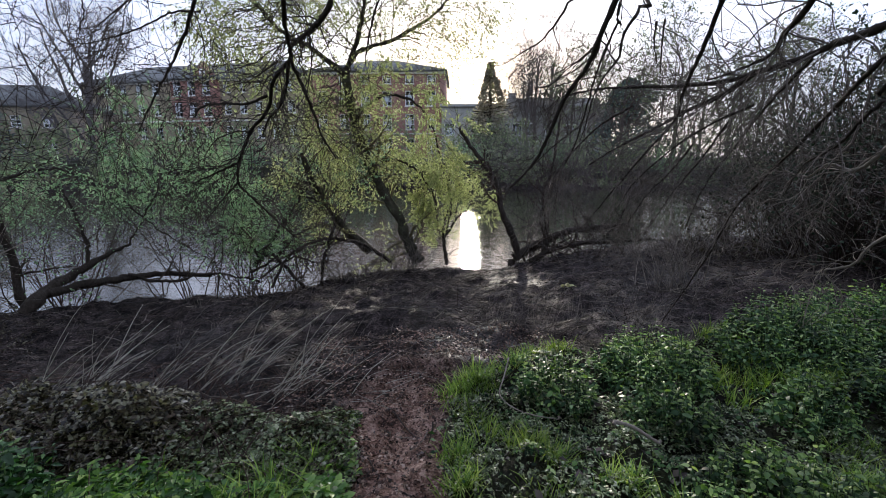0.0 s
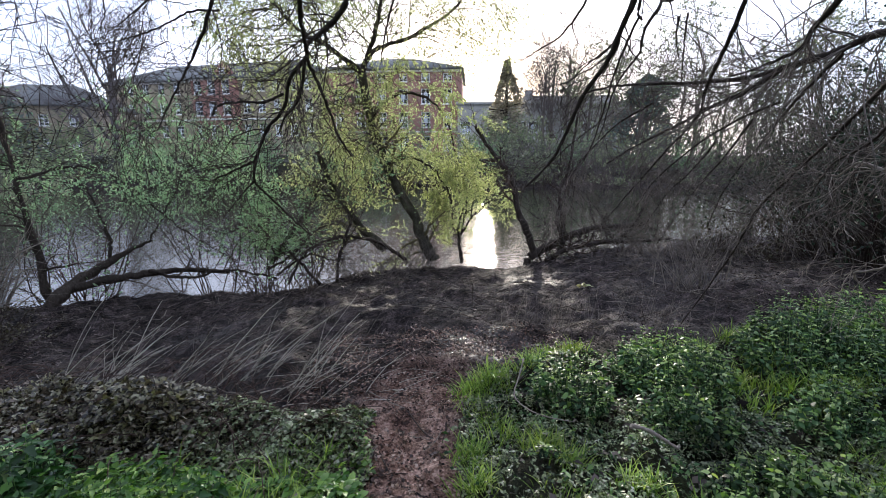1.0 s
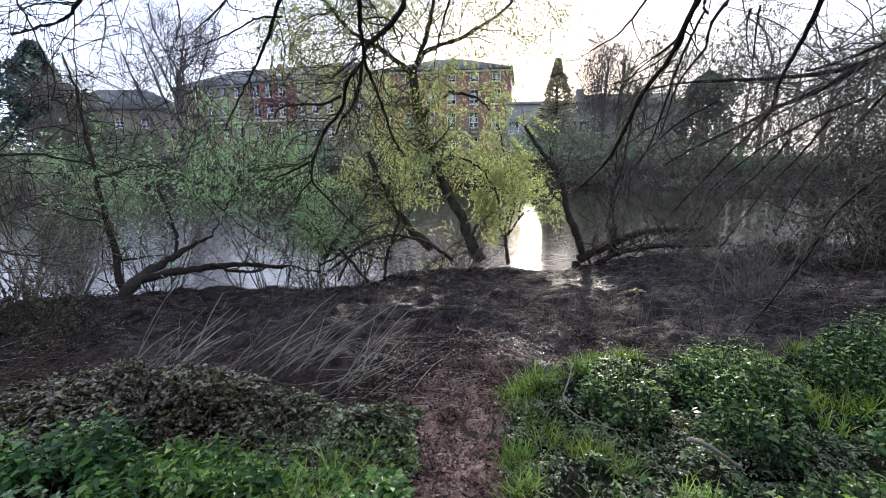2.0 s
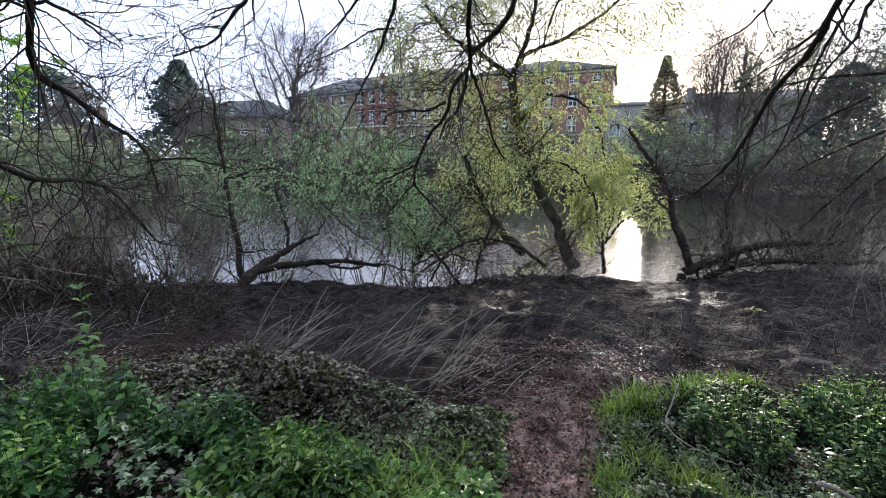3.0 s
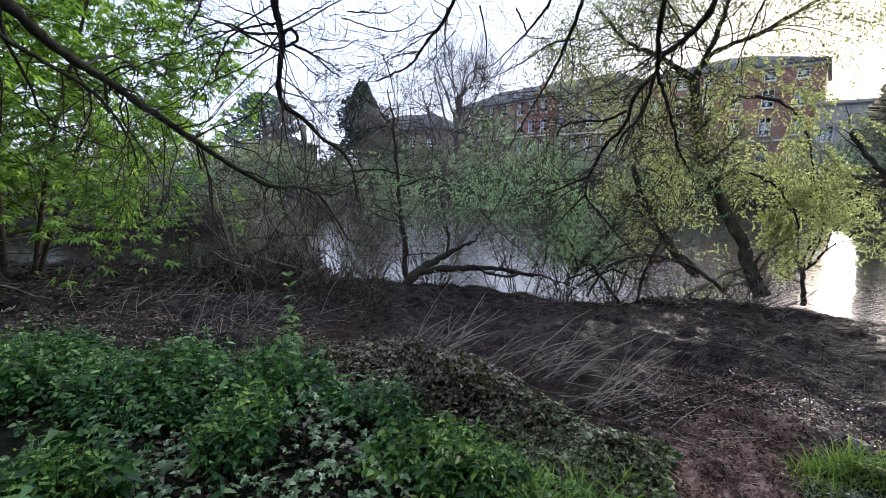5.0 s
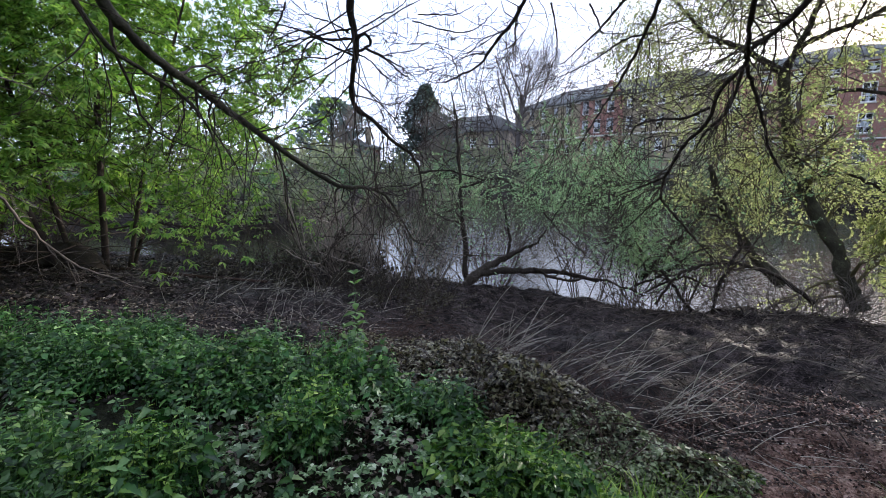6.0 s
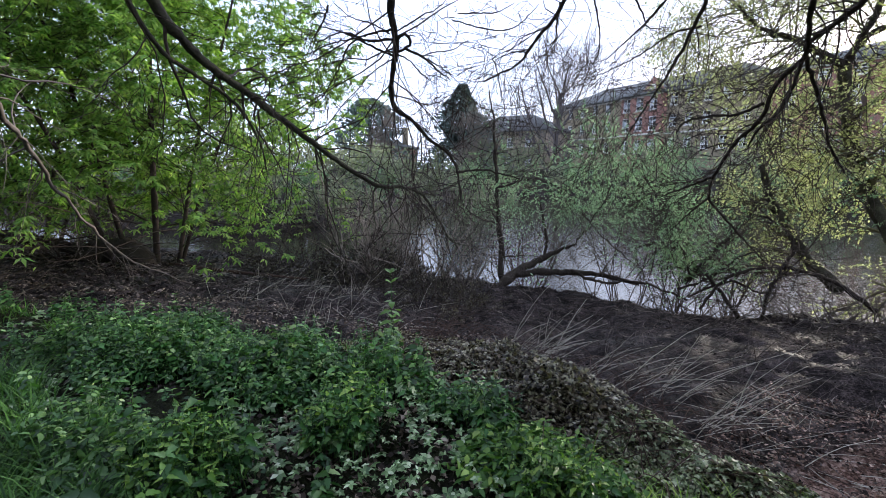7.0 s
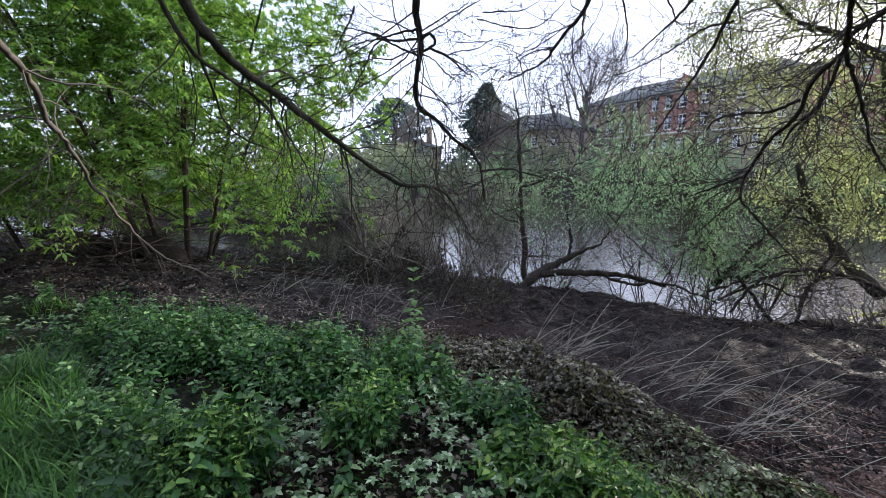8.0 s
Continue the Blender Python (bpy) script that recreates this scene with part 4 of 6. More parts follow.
lt = tree("sallow_tree", "leaning sallow with grey-green leaves at the water's edge", (-6.25, 6.55, -0.5))
lrng = np.random.default_rng(62)
limb(lt, 44, [(-6.0, 6.0, -0.75), (-5.85, 6.24, -0.39), (-5.74, 6.58, -0.19), (-5.55, 6.96, 0.01), (-5.36, 7.31, 0.16), (-5.25, 7.57, 0.24)], 0.12, 0.012, name="trunk", mat=BARK, sides=10)
l1 = limb(lt, 6, [(-5.3, 7.5, 0.22), (-5.0, 7.5, 0.6), (-4.6, 7.45, 1.2), (-4.4, 7.43, 1.8)], 0.016, 0.008, mat=BARK)
l2 = limb(lt, 7, [(-5.75, 6.43, -0.28), (-5.39, 6.83, -0.23), (-4.98, 7.21, -0.23), (-4.56, 7.55, -0.28), (-4.09, 7.86, -0.38)], 0.075, 0.03)
l4 = limb(lt, 9, [(-6.12, 6.25, 1.35), (-5.76, 6.61, 1.48), (-5.47, 6.87, 1.45), (-5.13, 7.14, 1.14), (-4.83, 7.33, 0.71), (-4.51, 7.5, 0.35), (-4.22, 7.64, 0.08), (-3.94, 7.77, -0.13)], 0.02, 0.006)
l5 = limb(lt, 46, [(-5.54, 6.94, 0.01), (-5.57, 7.03, 0.34), (-5.69, 7.04, 0.76), (-5.81, 7.03, 1.18)], 0.035, 0.012)
l3 = limb(lt, 8, [(-6.01,6.29,-0.42), (-6.17,6.36,0.38), (-6.28,6.38,1.35), (-6.32,6.3,2.39), (-6.34,6.17,3.09)], 0.055, 0.012)
b, lb = Build(), Build()
for (p, r), each, ln, lv in ((l1, 30, 1.4, 26), (l2, 7, 0.6, 3), (l3, 22, 0.7, 2), (l4, 18, 0.5, 2), (l5, 8, 0.7, 3)):
    q, s = shoots(lrng, p, r, each, ln, (30, 75), 0.03, 0.2, first=0.1, points=7, thin=0.35)
    q2, s2 = shoots(lrng, q, s, 7, ln * 0.5, (25, 70), 0.0, 0.2, points=5)
    tubes(b, q, s, 4)
    tubes(b, q2, np.maximum(s2, 0.002), 3)
    at_, way = on_paths(lrng, q2, lv)
    high = at_[:, 2] > 1.15 + 0.2 * lrng.normal(size=len(at_))
    at_, way = at_[high], way[high]
    leaves(lb, lrng, LANCE, at_, way + 0.8 * lrng.normal(size=way.shape), 0.065 * lrng.uniform(0.6, 1.3, len(at_)), loose=1.0)
tagged(part("twig_mass", b, TWIG, lt), kind="stuff")
part("crown", lb, SALLOW_LEAF, lt, "soft grey-green leaves")

st = tree("leaning_sapling", "thin leaning bare tree beside a stump", (1.65, 9.85, -0.6))
srng = np.random.default_rng(63)
b = Build()
for i, (p, r) in enumerate((limb(st, 9, [(1.65,9.64,-0.49), (1.51,9.71,-0.03), (1.26,9.79,0.57), (1.13,9.82,1.16), (0.7,9.83,1.75), (0.34,9.79,2.26)], 0.085, 0.03, name="trunk"), limb(st, 10, [(2.14,9.57,-0.38), (2.23,9.71,0.21), (2.15,9.85,0.8), (2.33,9.89,1.52), (2.45,9.88,2.55)], 0.05, 0.02))):
    q, s = shoots(srng, p, r, 22, 0.9, (30, 75), 0.03, 0.18, first=0.35, points=7, thin=0.4)
    q2, s2 = shoots(srng, q, s, 6, 0.45, (25, 70), 0.0, 0.22, points=5)
    tubes(b, q, s, 4)
    tubes(b, q2, np.maximum(s2, 0.002), 3)
tagged(part("twig_mass", b, TWIG_RED, st), kind="stuff")

ft = tree("fallen_boughs", "tangle of fallen dead boughs at the water's edge", (2.9, 11.0, -0.6), "dead branch")
b = Build()
for i, (p, r) in enumerate((limb(ft, 11, [(1.55, 9.67, -0.45), (2.09, 9.85, -0.19), (2.77, 9.97, 0.08), (3.45, 10.01, 0.15), (4.11, 10.01, 0.22)], 0.1, 0.05),
                            limb(ft, 47, [(1.83, 9.4, -0.48), (2.3, 9.5, -0.27), (2.85, 9.54, -0.13), (3.56, 9.47, -0.07), (4.31, 9.34, 0.02)], 0.06, 0.03),
                            limb(ft, 48, [(2.2, 9.5, -0.13), (2.09, 9.75, 0.39), (2.29, 9.9, 0.94), (2.43, 10.02, 1.49)], 0.045, 0.012),
                            limb(ft, 49, [(3.3, 9.5, -0.13), (3.74, 9.57, 0.42), (4.0, 9.66, 0.96), (4.48, 9.62, 1.41)], 0.035, 0.012))):
    q, s = shoots(srng, p, r, 34, 1.0, (40, 110), 0.03, 0.28, first=0.0, points=7, thin=0.36)
    q2, s2 = shoots(srng, q, s, 5, 0.4, (25, 70), 0.0, 0.22, points=5)
    tubes(b, q, s, 5)
    tubes(b, q2, np.maximum(s2, 0.0025), 3)
tagged(part("twig_mass", b, TWIG, ft), kind="stuff")

gt = tree("fallen_boughs", "tangle of bare boughs leaning over the water", (-2.4, 8.0, -0.55), "dead branch")
b = Build()
for p, r in (limb(gt, 41, [(-1.0, 8.6, -0.3), (-1.46, 8.44, 0.05), (-1.95, 8.26, 0.2), (-2.37, 8.03, 0.17), (-2.71, 7.75, -0.05), (-2.9, 7.48, -0.5)], 0.035, 0.02),
             limb(gt, 42, [(-2.18, 7.88, -0.6), (-2.14, 8.07, -0.07), (-1.99, 8.29, 0.53), (-2.25, 8.35, 0.87), (-2.69, 8.31, 1.01)], 0.03, 0.012),
             limb(gt, 43, [(-2.43, 7.72, -0.55), (-2.91, 7.87, -0.1), (-3.41, 7.97, 0.27), (-3.82, 8.04, 0.4), (-4.3, 8.01, 0.24)], 0.03, 0.012),
             limb(gt, 51, [(-3.3, 7.81, -0.21), (-3.07, 7.99, 0.19), (-2.82, 8.14, 0.57), (-2.57, 8.26, 0.99), (-2.45, 8.31, 1.24)], 0.04, 0.014),
             limb(gt, 52, [(-3.32, 7.68, -0.29), (-2.93, 7.99, -0.05), (-2.61, 8.27, 0.31), (-2.19, 8.51, 0.46)], 0.022, 0.009),
             limb(gt, 53, [(-3.14, 7.62, -0.38), (-2.7, 7.95, -0.09), (-2.27, 8.16, -0.21), (-2.11, 8.33, -0.08)], 0.02, 0.009),
             limb(gt, 54, [(-5.06, 7.12, -0.18), (-4.69, 7.23, -0.32), (-4.39, 7.31, -0.33), (-3.88, 7.52, -0.26), (-3.18, 7.69, -0.45)], 0.03, 0.014)):
    q, s = shoots(srng, p, r, 16, 0.9, (30, 80), 0.03, 0.18, first=0.05, points=7, thin=0.5)
    q2, s2 = shoots(srng, q, s, 6, 0.45, (25, 70), 0.0, 0.22, points=5)
    tubes(b, q, s, 4)
    tubes(b, q2, np.maximum(s2, 0.002), 3)
tagged(part("twig_mass", b, TWIG, gt), kind="stuff")

pt = tree("young_willow", "small young willow growing out of the water", (0.06, 11.0, -0.95))
b, lb = Build(), Build()
p, r = limb(pt, 13, [(0.08,10.73,-0.85), (0.02,10.83,-0.37), (-0.01,10.89,0.03), (0.13,10.95,0.44)], 0.045, 0.02, name="trunk")
more = [limb(pt, 16, [(0.06, 10.73, -0.17), (0.32, 10.78, 0.24), (0.61, 10.8, 0.53), (0.96, 10.79, 0.7)], 0.025, 0.008), limb(pt, 17, [(0.07, 10.74, -0.07), (0.17, 10.8, 0.33), (0.2, 10.84, 0.69), (0.26, 10.86, 1.05)], 0.025, 0.008)]
q, s = (np.concatenate(a) for a in zip(*(shoots(srng, *m, k, 0.75, (35, 85), 0.03, 0.16, first=0.2, points=6, thin=0.45) for m, k in (((p, r), 12), (more[0], 18), (more[1], 18)))))
q2, s2 = shoots(srng, q, s, 7, 0.4, (25, 70), 0.03, 0.2, points=5)
tubes(b, q, s, 4)
tubes(b, q2, np.maximum(s2, 0.002), 3)
at_, way = on_paths(srng, q2, 22)
leaves(lb, srng, LANCE, at_, way + 0.7 * srng.normal(size=way.shape), 0.06 * srng.uniform(0.6, 1.3, len(at_)), loose=1.0)
tagged(part("twig_mass", b, TWIG, pt), kind="stuff")
part("crown", lb, WILLOW_LEAF, pt)

sb = Build()
tubes(sb, [[(0, 0, -0.15), (0, 0, 0.05), (0.01, 0, 0.17), (0.01, 0, 0.18)]], [[0.10, 0.085, 0.08, 0.005]], 10)
stump = tagged(part("tree_stump", sb.mesh("tree_stump"), BARK), "short dark broken tree stump on the bank", "stump")
stump.location = (1.5, 9.75, float(land(1.5, 9.75)))

# the overhanging tree that stands behind the walker
ot = tree("overhanging_tree", "bare tree whose dark limbs hang over the path", (0.9, -2.2, 0.0))
FORK = (0.6, -1.4, 4.6)
orng = np.random.default_rng(64)
limb(ot, 20, [(0.9, -2.2, -0.2), (0.92, -2.2, 1.4), (0.8, -1.9, 3.2), FORK], 0.24, 0.15, name="trunk", sides=12)


def over(seed, points, r0, r1, each=10, ln=0.5, root=True, mat=BARK, twig_mat=TWIG, finer=4, rise=-0.05):
    """A traced limb of the overhanging tree, carried back to the fork, with its side twigs."""
    if root:
        a, c = Vector(points[0]), Vector(points[1])
        out = a + (a - c).normalized() * 0.25 + Vector((0, 0, 0.12))
        back = (out + Vector(FORK)) / 2 + Vector((0, 0, 0.45))
        limb(ot, seed + 50, [FORK, tuple(back), tuple(out), tuple(a)], r0 * 1.25, r0, mat=mat)
    p, r = limb(ot, seed, points, r0, r1, count=6 * len(points), bend=0.0018, mat=mat)
    q, s = shoots(orng, p, r, each * len(points) // 4, ln, (30, 80), rise, 0.24, first=0.08, points=10, thin=0.33)
    q2, s2 = shoots(orng, q, s, finer, ln * 0.45, (25, 75), rise, 0.26, points=5)
    for i in range(len(q)):
        tb, mine = Build(), slice(i * finer, (i + 1) * finer)
        tubes(tb, q[i:i + 1], s[i:i + 1], 4)
        tubes(tb, q2[mine], np.maximum(s2[mine], 0.0015), 3)
        at_, way = on_paths(orng, q2[mine], 2, 0.4)
        leaves(tb, orng, LANCE, at_, way + 0.3 * orng.normal(size=way.shape), 0.013 * orng.uniform(0.6, 1.5, len(at_)), loose=1.0)
        part("twig", tb, twig_mat, ot)


over(1, [(-0.49,2.31,2.51), (-0.55,2.38,2.36), (-0.64,2.42,2.28), (-0.76,2.44,2.2), (-0.78,2.48,2.15), (-0.88,2.5,2.05), (-0.93,2.53,1.91), (-1.03,2.54,1.8), (-1.11,2.55,1.65), (-1.14,2.57,1.52), (-1.09,2.62,1.43), (-0.99,2.68,1.3), (-0.89,2.73,1.18)], 0.015, 0.004, each=17, finer=5)
over(2, [(-0.66,2.08,2.42), (-0.72,2.24,2.27), (-0.75,2.39,2.17)], 0.011, 0.009, each=18, finer=6)
over(3, [(-0.76,2.4,2.14), (-0.73,2.49,2.02), (-0.7,2.58,1.89), (-0.68,2.66,1.77), (-0.63,2.74,1.65)], 0.010, 0.004, root=False, each=16, finer=6)
over(4, [(-0.78,2.45,2.13), (-0.82,2.51,2.02), (-0.87,2.55,1.93), (-0.95,2.58,1.86), (-1.0,2.62,1.78)], 0.010, 0.004, root=False, each=15, finer=5)
over(5, [(-0.91,2.48,1.97), (-1.02,2.48,1.93), (-1.14,2.47,1.93), (-1.25,2.46,1.91), (-1.3,2.48,1.86)], 0.008, 0.004, root=False, each=16, finer=5)
over(6, [(-1.13,2.57,1.63), (-1.24,2.58,1.58), (-1.39,2.55,1.51)], 0.008, 0.003, root=False, each=14, finer=5)
over(7, [(-1.14,2.57,1.52), (-1.23,2.57,1.43), (-1.34,2.56,1.3)], 0.006, 0.002, root=False)
over(8, [(-1.16,2.41,2.52), (-1.24,2.48,2.42), (-1.34,2.54,2.28), (-1.45,2.59,2.15), (-1.55,2.63,2.04), (-1.64,2.66,1.93), (-1.74,2.69,1.8)], 0.011, 0.003, ln=0.8, each=18, finer=5)
over(9, [(1.01,2.67,2.63), (0.99,2.76,2.58), (0.94,2.89,2.39), (0.9,3.0,2.22), (0.8,3.12,2.04), (0.73,3.21,1.83), (0.64,3.3,1.61), (0.49,3.37,1.44)], 0.019, 0.009, ln=0.7, each=12, finer=5)
over(10, [(2.33,2.39,2.37), (2.26,2.59,2.31), (2.19,2.78,2.27), (2.13,2.94,2.23), (2.03,3.13,2.2), (1.95,3.29,2.17), (1.75,3.5,2.17), (1.55,3.69,2.19), (1.23,3.9,2.2), (1.0,4.06,2.16)], 0.026, 0.006, each=22, ln=1.0, finer=5, twig_mat=TWIG_GREY)
over(11, [(2.0,3.08,2.19), (1.93,3.31,2.08), (1.8,3.55,1.99), (1.7,3.76,1.89), (1.49,4.01,1.74), (1.32,4.21,1.59)], 0.020, 0.006, each=26, ln=0.9, root=False, finer=5, twig_mat=TWIG_GREY)
over(12, [(1.77,2.28,2.51), (1.8,2.46,2.37), (1.82,2.62,2.3), (1.86,2.75,2.23), (1.8,2.95,2.18), (1.72,3.14,2.15)], 0.018, 0.006, each=22, ln=0.9, finer=5, twig_mat=TWIG_GREY)
over(13, [(1.53,2.65,2.63), (1.58,2.9,2.39), (1.62,3.11,2.24), (1.66,3.31,2.1), (1.71,3.49,1.93), (1.62,3.74,1.69), (1.46,3.98,1.36), (1.29,4.18,1.03)], 0.015, 0.005, each=22, ln=0.9, finer=5, twig_mat=TWIG_GREY)
over(14, [(2.03,2.02,2.18), (2.08,2.25,2.13), (2.14,2.47,2.04), (2.22,2.67,1.95), (2.24,2.9,1.78), (2.21,3.16,1.53), (2.17,3.4,1.28), (2.15,3.58,0.94), (2.1,3.76,0.62), (1.97,3.91,0.21)], 0.016, 0.005, each=16, ln=0.8, finer=5, twig_mat=TWIG_GREY)
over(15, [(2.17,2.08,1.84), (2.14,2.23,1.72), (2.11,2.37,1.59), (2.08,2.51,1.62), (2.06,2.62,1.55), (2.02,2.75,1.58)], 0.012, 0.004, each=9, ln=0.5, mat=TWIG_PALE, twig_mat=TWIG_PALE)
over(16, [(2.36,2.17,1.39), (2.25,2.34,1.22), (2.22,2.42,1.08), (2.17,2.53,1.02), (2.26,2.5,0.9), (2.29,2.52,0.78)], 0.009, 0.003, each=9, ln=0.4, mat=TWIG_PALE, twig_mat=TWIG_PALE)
over(17, [(-2.5,0.24,2.51), (-2.6,0.32,2.36), (-2.67,0.44,2.24), (-2.73,0.57,2.15), (-2.76,0.73,2.06), (-2.79,0.87,1.97), (-2.78,1.09,1.82), (-2.76,1.29,1.68), (-2.71,1.49,1.56), (-2.67,1.66,1.55), (-2.64,1.8,1.49), (-2.62,1.91,1.34), (-2.59,2.01,1.17), (-2.55,2.14,1.12)], 0.028, 0.004, mat=BARK_MOSS, ln=0.85, each=15, finer=5)
over(18, [(-2.43,0.18,2.41), (-2.52,0.2,2.36), (-2.62,0.32,2.19), (-2.68,0.48,2.1), (-2.73,0.63,2.02), (-2.79,0.73,1.93), (-2.85,0.82,1.78), (-2.91,0.86,1.66)], 0.014, 0.004, mat=BARK_MOSS, ln=0.75, each=11, finer=5)
over(19, [(-2.87,0.74,2.08), (-2.93,0.76,1.94)], 0.008, 0.005, each=2, ln=0.2, root=False)
over(20, [(-2.9,1.16,1.81), (-2.89,1.17,1.66)], 0.007, 0.004, each=2, ln=0.2, root=False)
over(21, [(-2.8,1.55,1.56), (-2.82,1.52,1.51), (-2.81,1.52,1.45)], 0.008, 0.004, each=3, ln=0.3, root=False)
over(22, [(-1.94,1.09,2.53), (-2.02,1.15,2.36), (-2.05,1.19,2.28), (-2.1,1.22,2.17), (-2.15,1.23,2.07), (-2.18,1.27,1.97), (-2.16,1.37,1.91), (-2.13,1.47,1.81), (-2.1,1.56,1.75), (-2.09,1.62,1.65), (-2.09,1.65,1.49)], 0.018, 0.005, ln=0.8, each=13, finer=5)
over(23, [(-2.04,1.57,1.65), (-2.01,1.75,1.66), (-1.93,1.96,1.61)], 0.007, 0.003, ln=0.4, root=False, each=10, finer=5)
over(24, [(-2.06,1.19,2.24), (-2.02,1.22,2.28), (-2.01,1.25,2.25), (-2.03,1.23,2.22), (-2.05,1.21,2.21)], 0.009, 0.006, each=3, ln=0.2, root=False)
over(25, [(-2.05,1.19,2.26), (-2.19,1.13,2.27), (-2.31,1.06,2.32), (-2.45,0.99,2.29)], 0.007, 0.003, root=False, ln=0.7, each=20, finer=4)
over(26, [(-2.03,1.24,2.22), (-2.07,1.41,2.2), (-2.11,1.57,2.17)], 0.006, 0.003, root=False, ln=0.6, each=18, finer=4)
over(28, [(-1.05,2.0,2.66), (-1.2,2.15,2.5), (-1.38,2.28,2.42), (-1.55,2.4,2.38), (-1.72,2.45,2.3)], 0.009, 0.003, ln=0.95, each=20, finer=5)
over(29, [(-0.2,2.5,2.75), (-0.32,2.75,2.6), (-0.42,3.0,2.5), (-0.5,3.2,2.36), (-0.55,3.4,2.28)], 0.009, 0.003, ln=0.9, each=18, finer=5)
over(27, [(-1.5,1.81,2.6), (-1.57,1.85,2.5), (-1.66,1.87,2.4), (-1.76,1.86,2.32), (-1.86,1.85,2.22), (-1.96,1.82,2.18), (-2.06,1.78,2.14)], 0.012, 0.004, ln=0.9, each=19, finer=5)

over(31, [(1.91, 2.93, 1.97), (1.79, 3.22, 1.86), (1.67, 3.48, 1.69), (1.54, 3.73, 1.45), (1.49, 3.92, 1.22)], 0.009, 0.003, each=26, ln=0.75, root=False, finer=6, twig_mat=TWIG_GREY)
over(32, [(1.75, 3.28, 1.75), (1.71, 3.52, 1.53), (1.66, 3.75, 1.35), (1.56, 3.97, 0.99)], 0.008, 0.003, each=26, ln=0.75, root=False, finer=6, twig_mat=TWIG_GREY)
over(33, [(1.86, 3.09, 1.88), (1.83, 3.29, 1.66), (1.77, 3.49, 1.43), (1.71, 3.66, 1.18), (1.65, 3.81, 0.94)], 0.008, 0.003, each=26, ln=0.75, root=False, finer=6, twig_mat=TWIG_GREY)
over(34, [(1.48, 3.71, 2.05), (1.3, 3.95, 1.91), (1.12, 4.17, 1.66), (1.02, 4.34, 1.42), (1.02, 4.46, 1.08)], 0.009, 0.003, each=26, ln=0.75, root=False, finer=6, twig_mat=TWIG_GREY)
over(35, [(1.16, 3.31, 2.51), (1.15, 3.58, 2.31), (1.15, 3.83, 2.03), (1.13, 4.06, 1.73), (1.08, 4.28, 1.5), (1.08, 4.45, 1.12)], 0.01, 0.003, each=26, ln=0.75, root=True, finer=6, twig_mat=TWIG_GREY)
over(36, [(1.34, 4.19, 2.03), (1.06, 4.42, 1.78), (0.82, 4.61, 1.55), (0.49, 4.79, 1.57)], 0.007, 0.003, each=26, ln=0.75, root=False, finer=6, twig_mat=TWIG_GREY)
over(37, [(2.04, 2.68, 2.19), (2.01, 2.93, 1.99), (1.97, 3.15, 1.74), (1.91, 3.35, 1.47), (1.88, 3.51, 1.13)], 0.01, 0.003, each=26, ln=0.75, root=False, finer=6, twig_mat=TWIG_GREY)
over(38, [(2.01, 2.23, 1.87), (2.03, 2.41, 1.72), (2.01, 2.59, 1.61), (2.03, 2.74, 1.43)], 0.01, 0.003, each=26, ln=0.75, root=True, finer=6, twig_mat=TWIG_GREY)

# fine twigs against the sky
over(70, [(-2.05, 1.18, 2.3), (-2.1, 1.1, 2.28), (-2.14, 1.05, 2.26), (-2.19, 0.97, 2.24), (-2.23, 0.9, 2.21), (-2.27, 0.84, 2.17)], 0.006, 0.002, each=7, ln=0.3, root=False, finer=3)
over(71, [(-2.07, 1.19, 2.19), (-2.11, 1.12, 2.22), (-2.14, 1.05, 2.25), (-2.17, 0.98, 2.28), (-2.2, 0.91, 2.29), (-2.23, 0.85, 2.31)], 0.006, 0.002, each=7, ln=0.3, root=False, finer=3)
over(72, [(-2.14, 1.04, 2.25), (-2.17, 1.01, 2.22), (-2.21, 0.98, 2.13), (-2.24, 0.95, 2.06), (-2.27, 0.92, 2.0), (-2.3, 0.87, 1.96)], 0.005, 0.002, each=7, ln=0.3, root=False, finer=3)
over(73, [(-2.03, 1.24, 2.22), (-1.99, 1.3, 2.19), (-1.97, 1.35, 2.15), (-1.94, 1.39, 2.11), (-1.92, 1.43, 2.09)], 0.0065, 0.002, each=7, ln=0.3, root=False, finer=3)
over(74, [(-2.06, 1.2, 2.2), (-2.03, 1.26, 2.17), (-2.01, 1.29, 2.13), (-1.99, 1.34, 2.09), (-1.97, 1.37, 2.07)], 0.004, 0.002, each=7, ln=0.3, root=False, finer=3)
over(75, [(-2.04, 1.19, 2.29), (-2.0, 1.23, 2.32), (-1.95, 1.28, 2.36), (-1.91, 1.32, 2.38), (-1.86, 1.36, 2.43)], 0.004, 0.002, each=7, ln=0.3, root=False, finer=3)
over(76, [(-2.0, 1.29, 2.19), (-1.94, 1.36, 2.21), (-1.9, 1.41, 2.22), (-1.84, 1.46, 2.26)], 0.0035, 0.002, each=7, ln=0.3, root=False, finer=3)
over(77, [(-2.17, 0.92, 2.38), (-2.2, 0.9, 2.31), (-2.24, 0.87, 2.24), (-2.26, 0.85, 2.18)], 0.005, 0.002, each=7, ln=0.3, root=False, finer=3)
over(78, [(-2.06, 1.17, 2.28), (-2.1, 1.08, 2.32), (-2.14, 1.01, 2.34), (-2.16, 0.94, 2.39)], 0.0035, 0.002, each=7, ln=0.3, root=False, finer=3)
over(79, [(-2.03, 1.56, 2.44), (-1.95, 1.64, 2.44), (-1.89, 1.7, 2.44), (-1.82, 1.75, 2.48)], 0.004, 0.002, each=7, ln=0.3, root=False, finer=3)
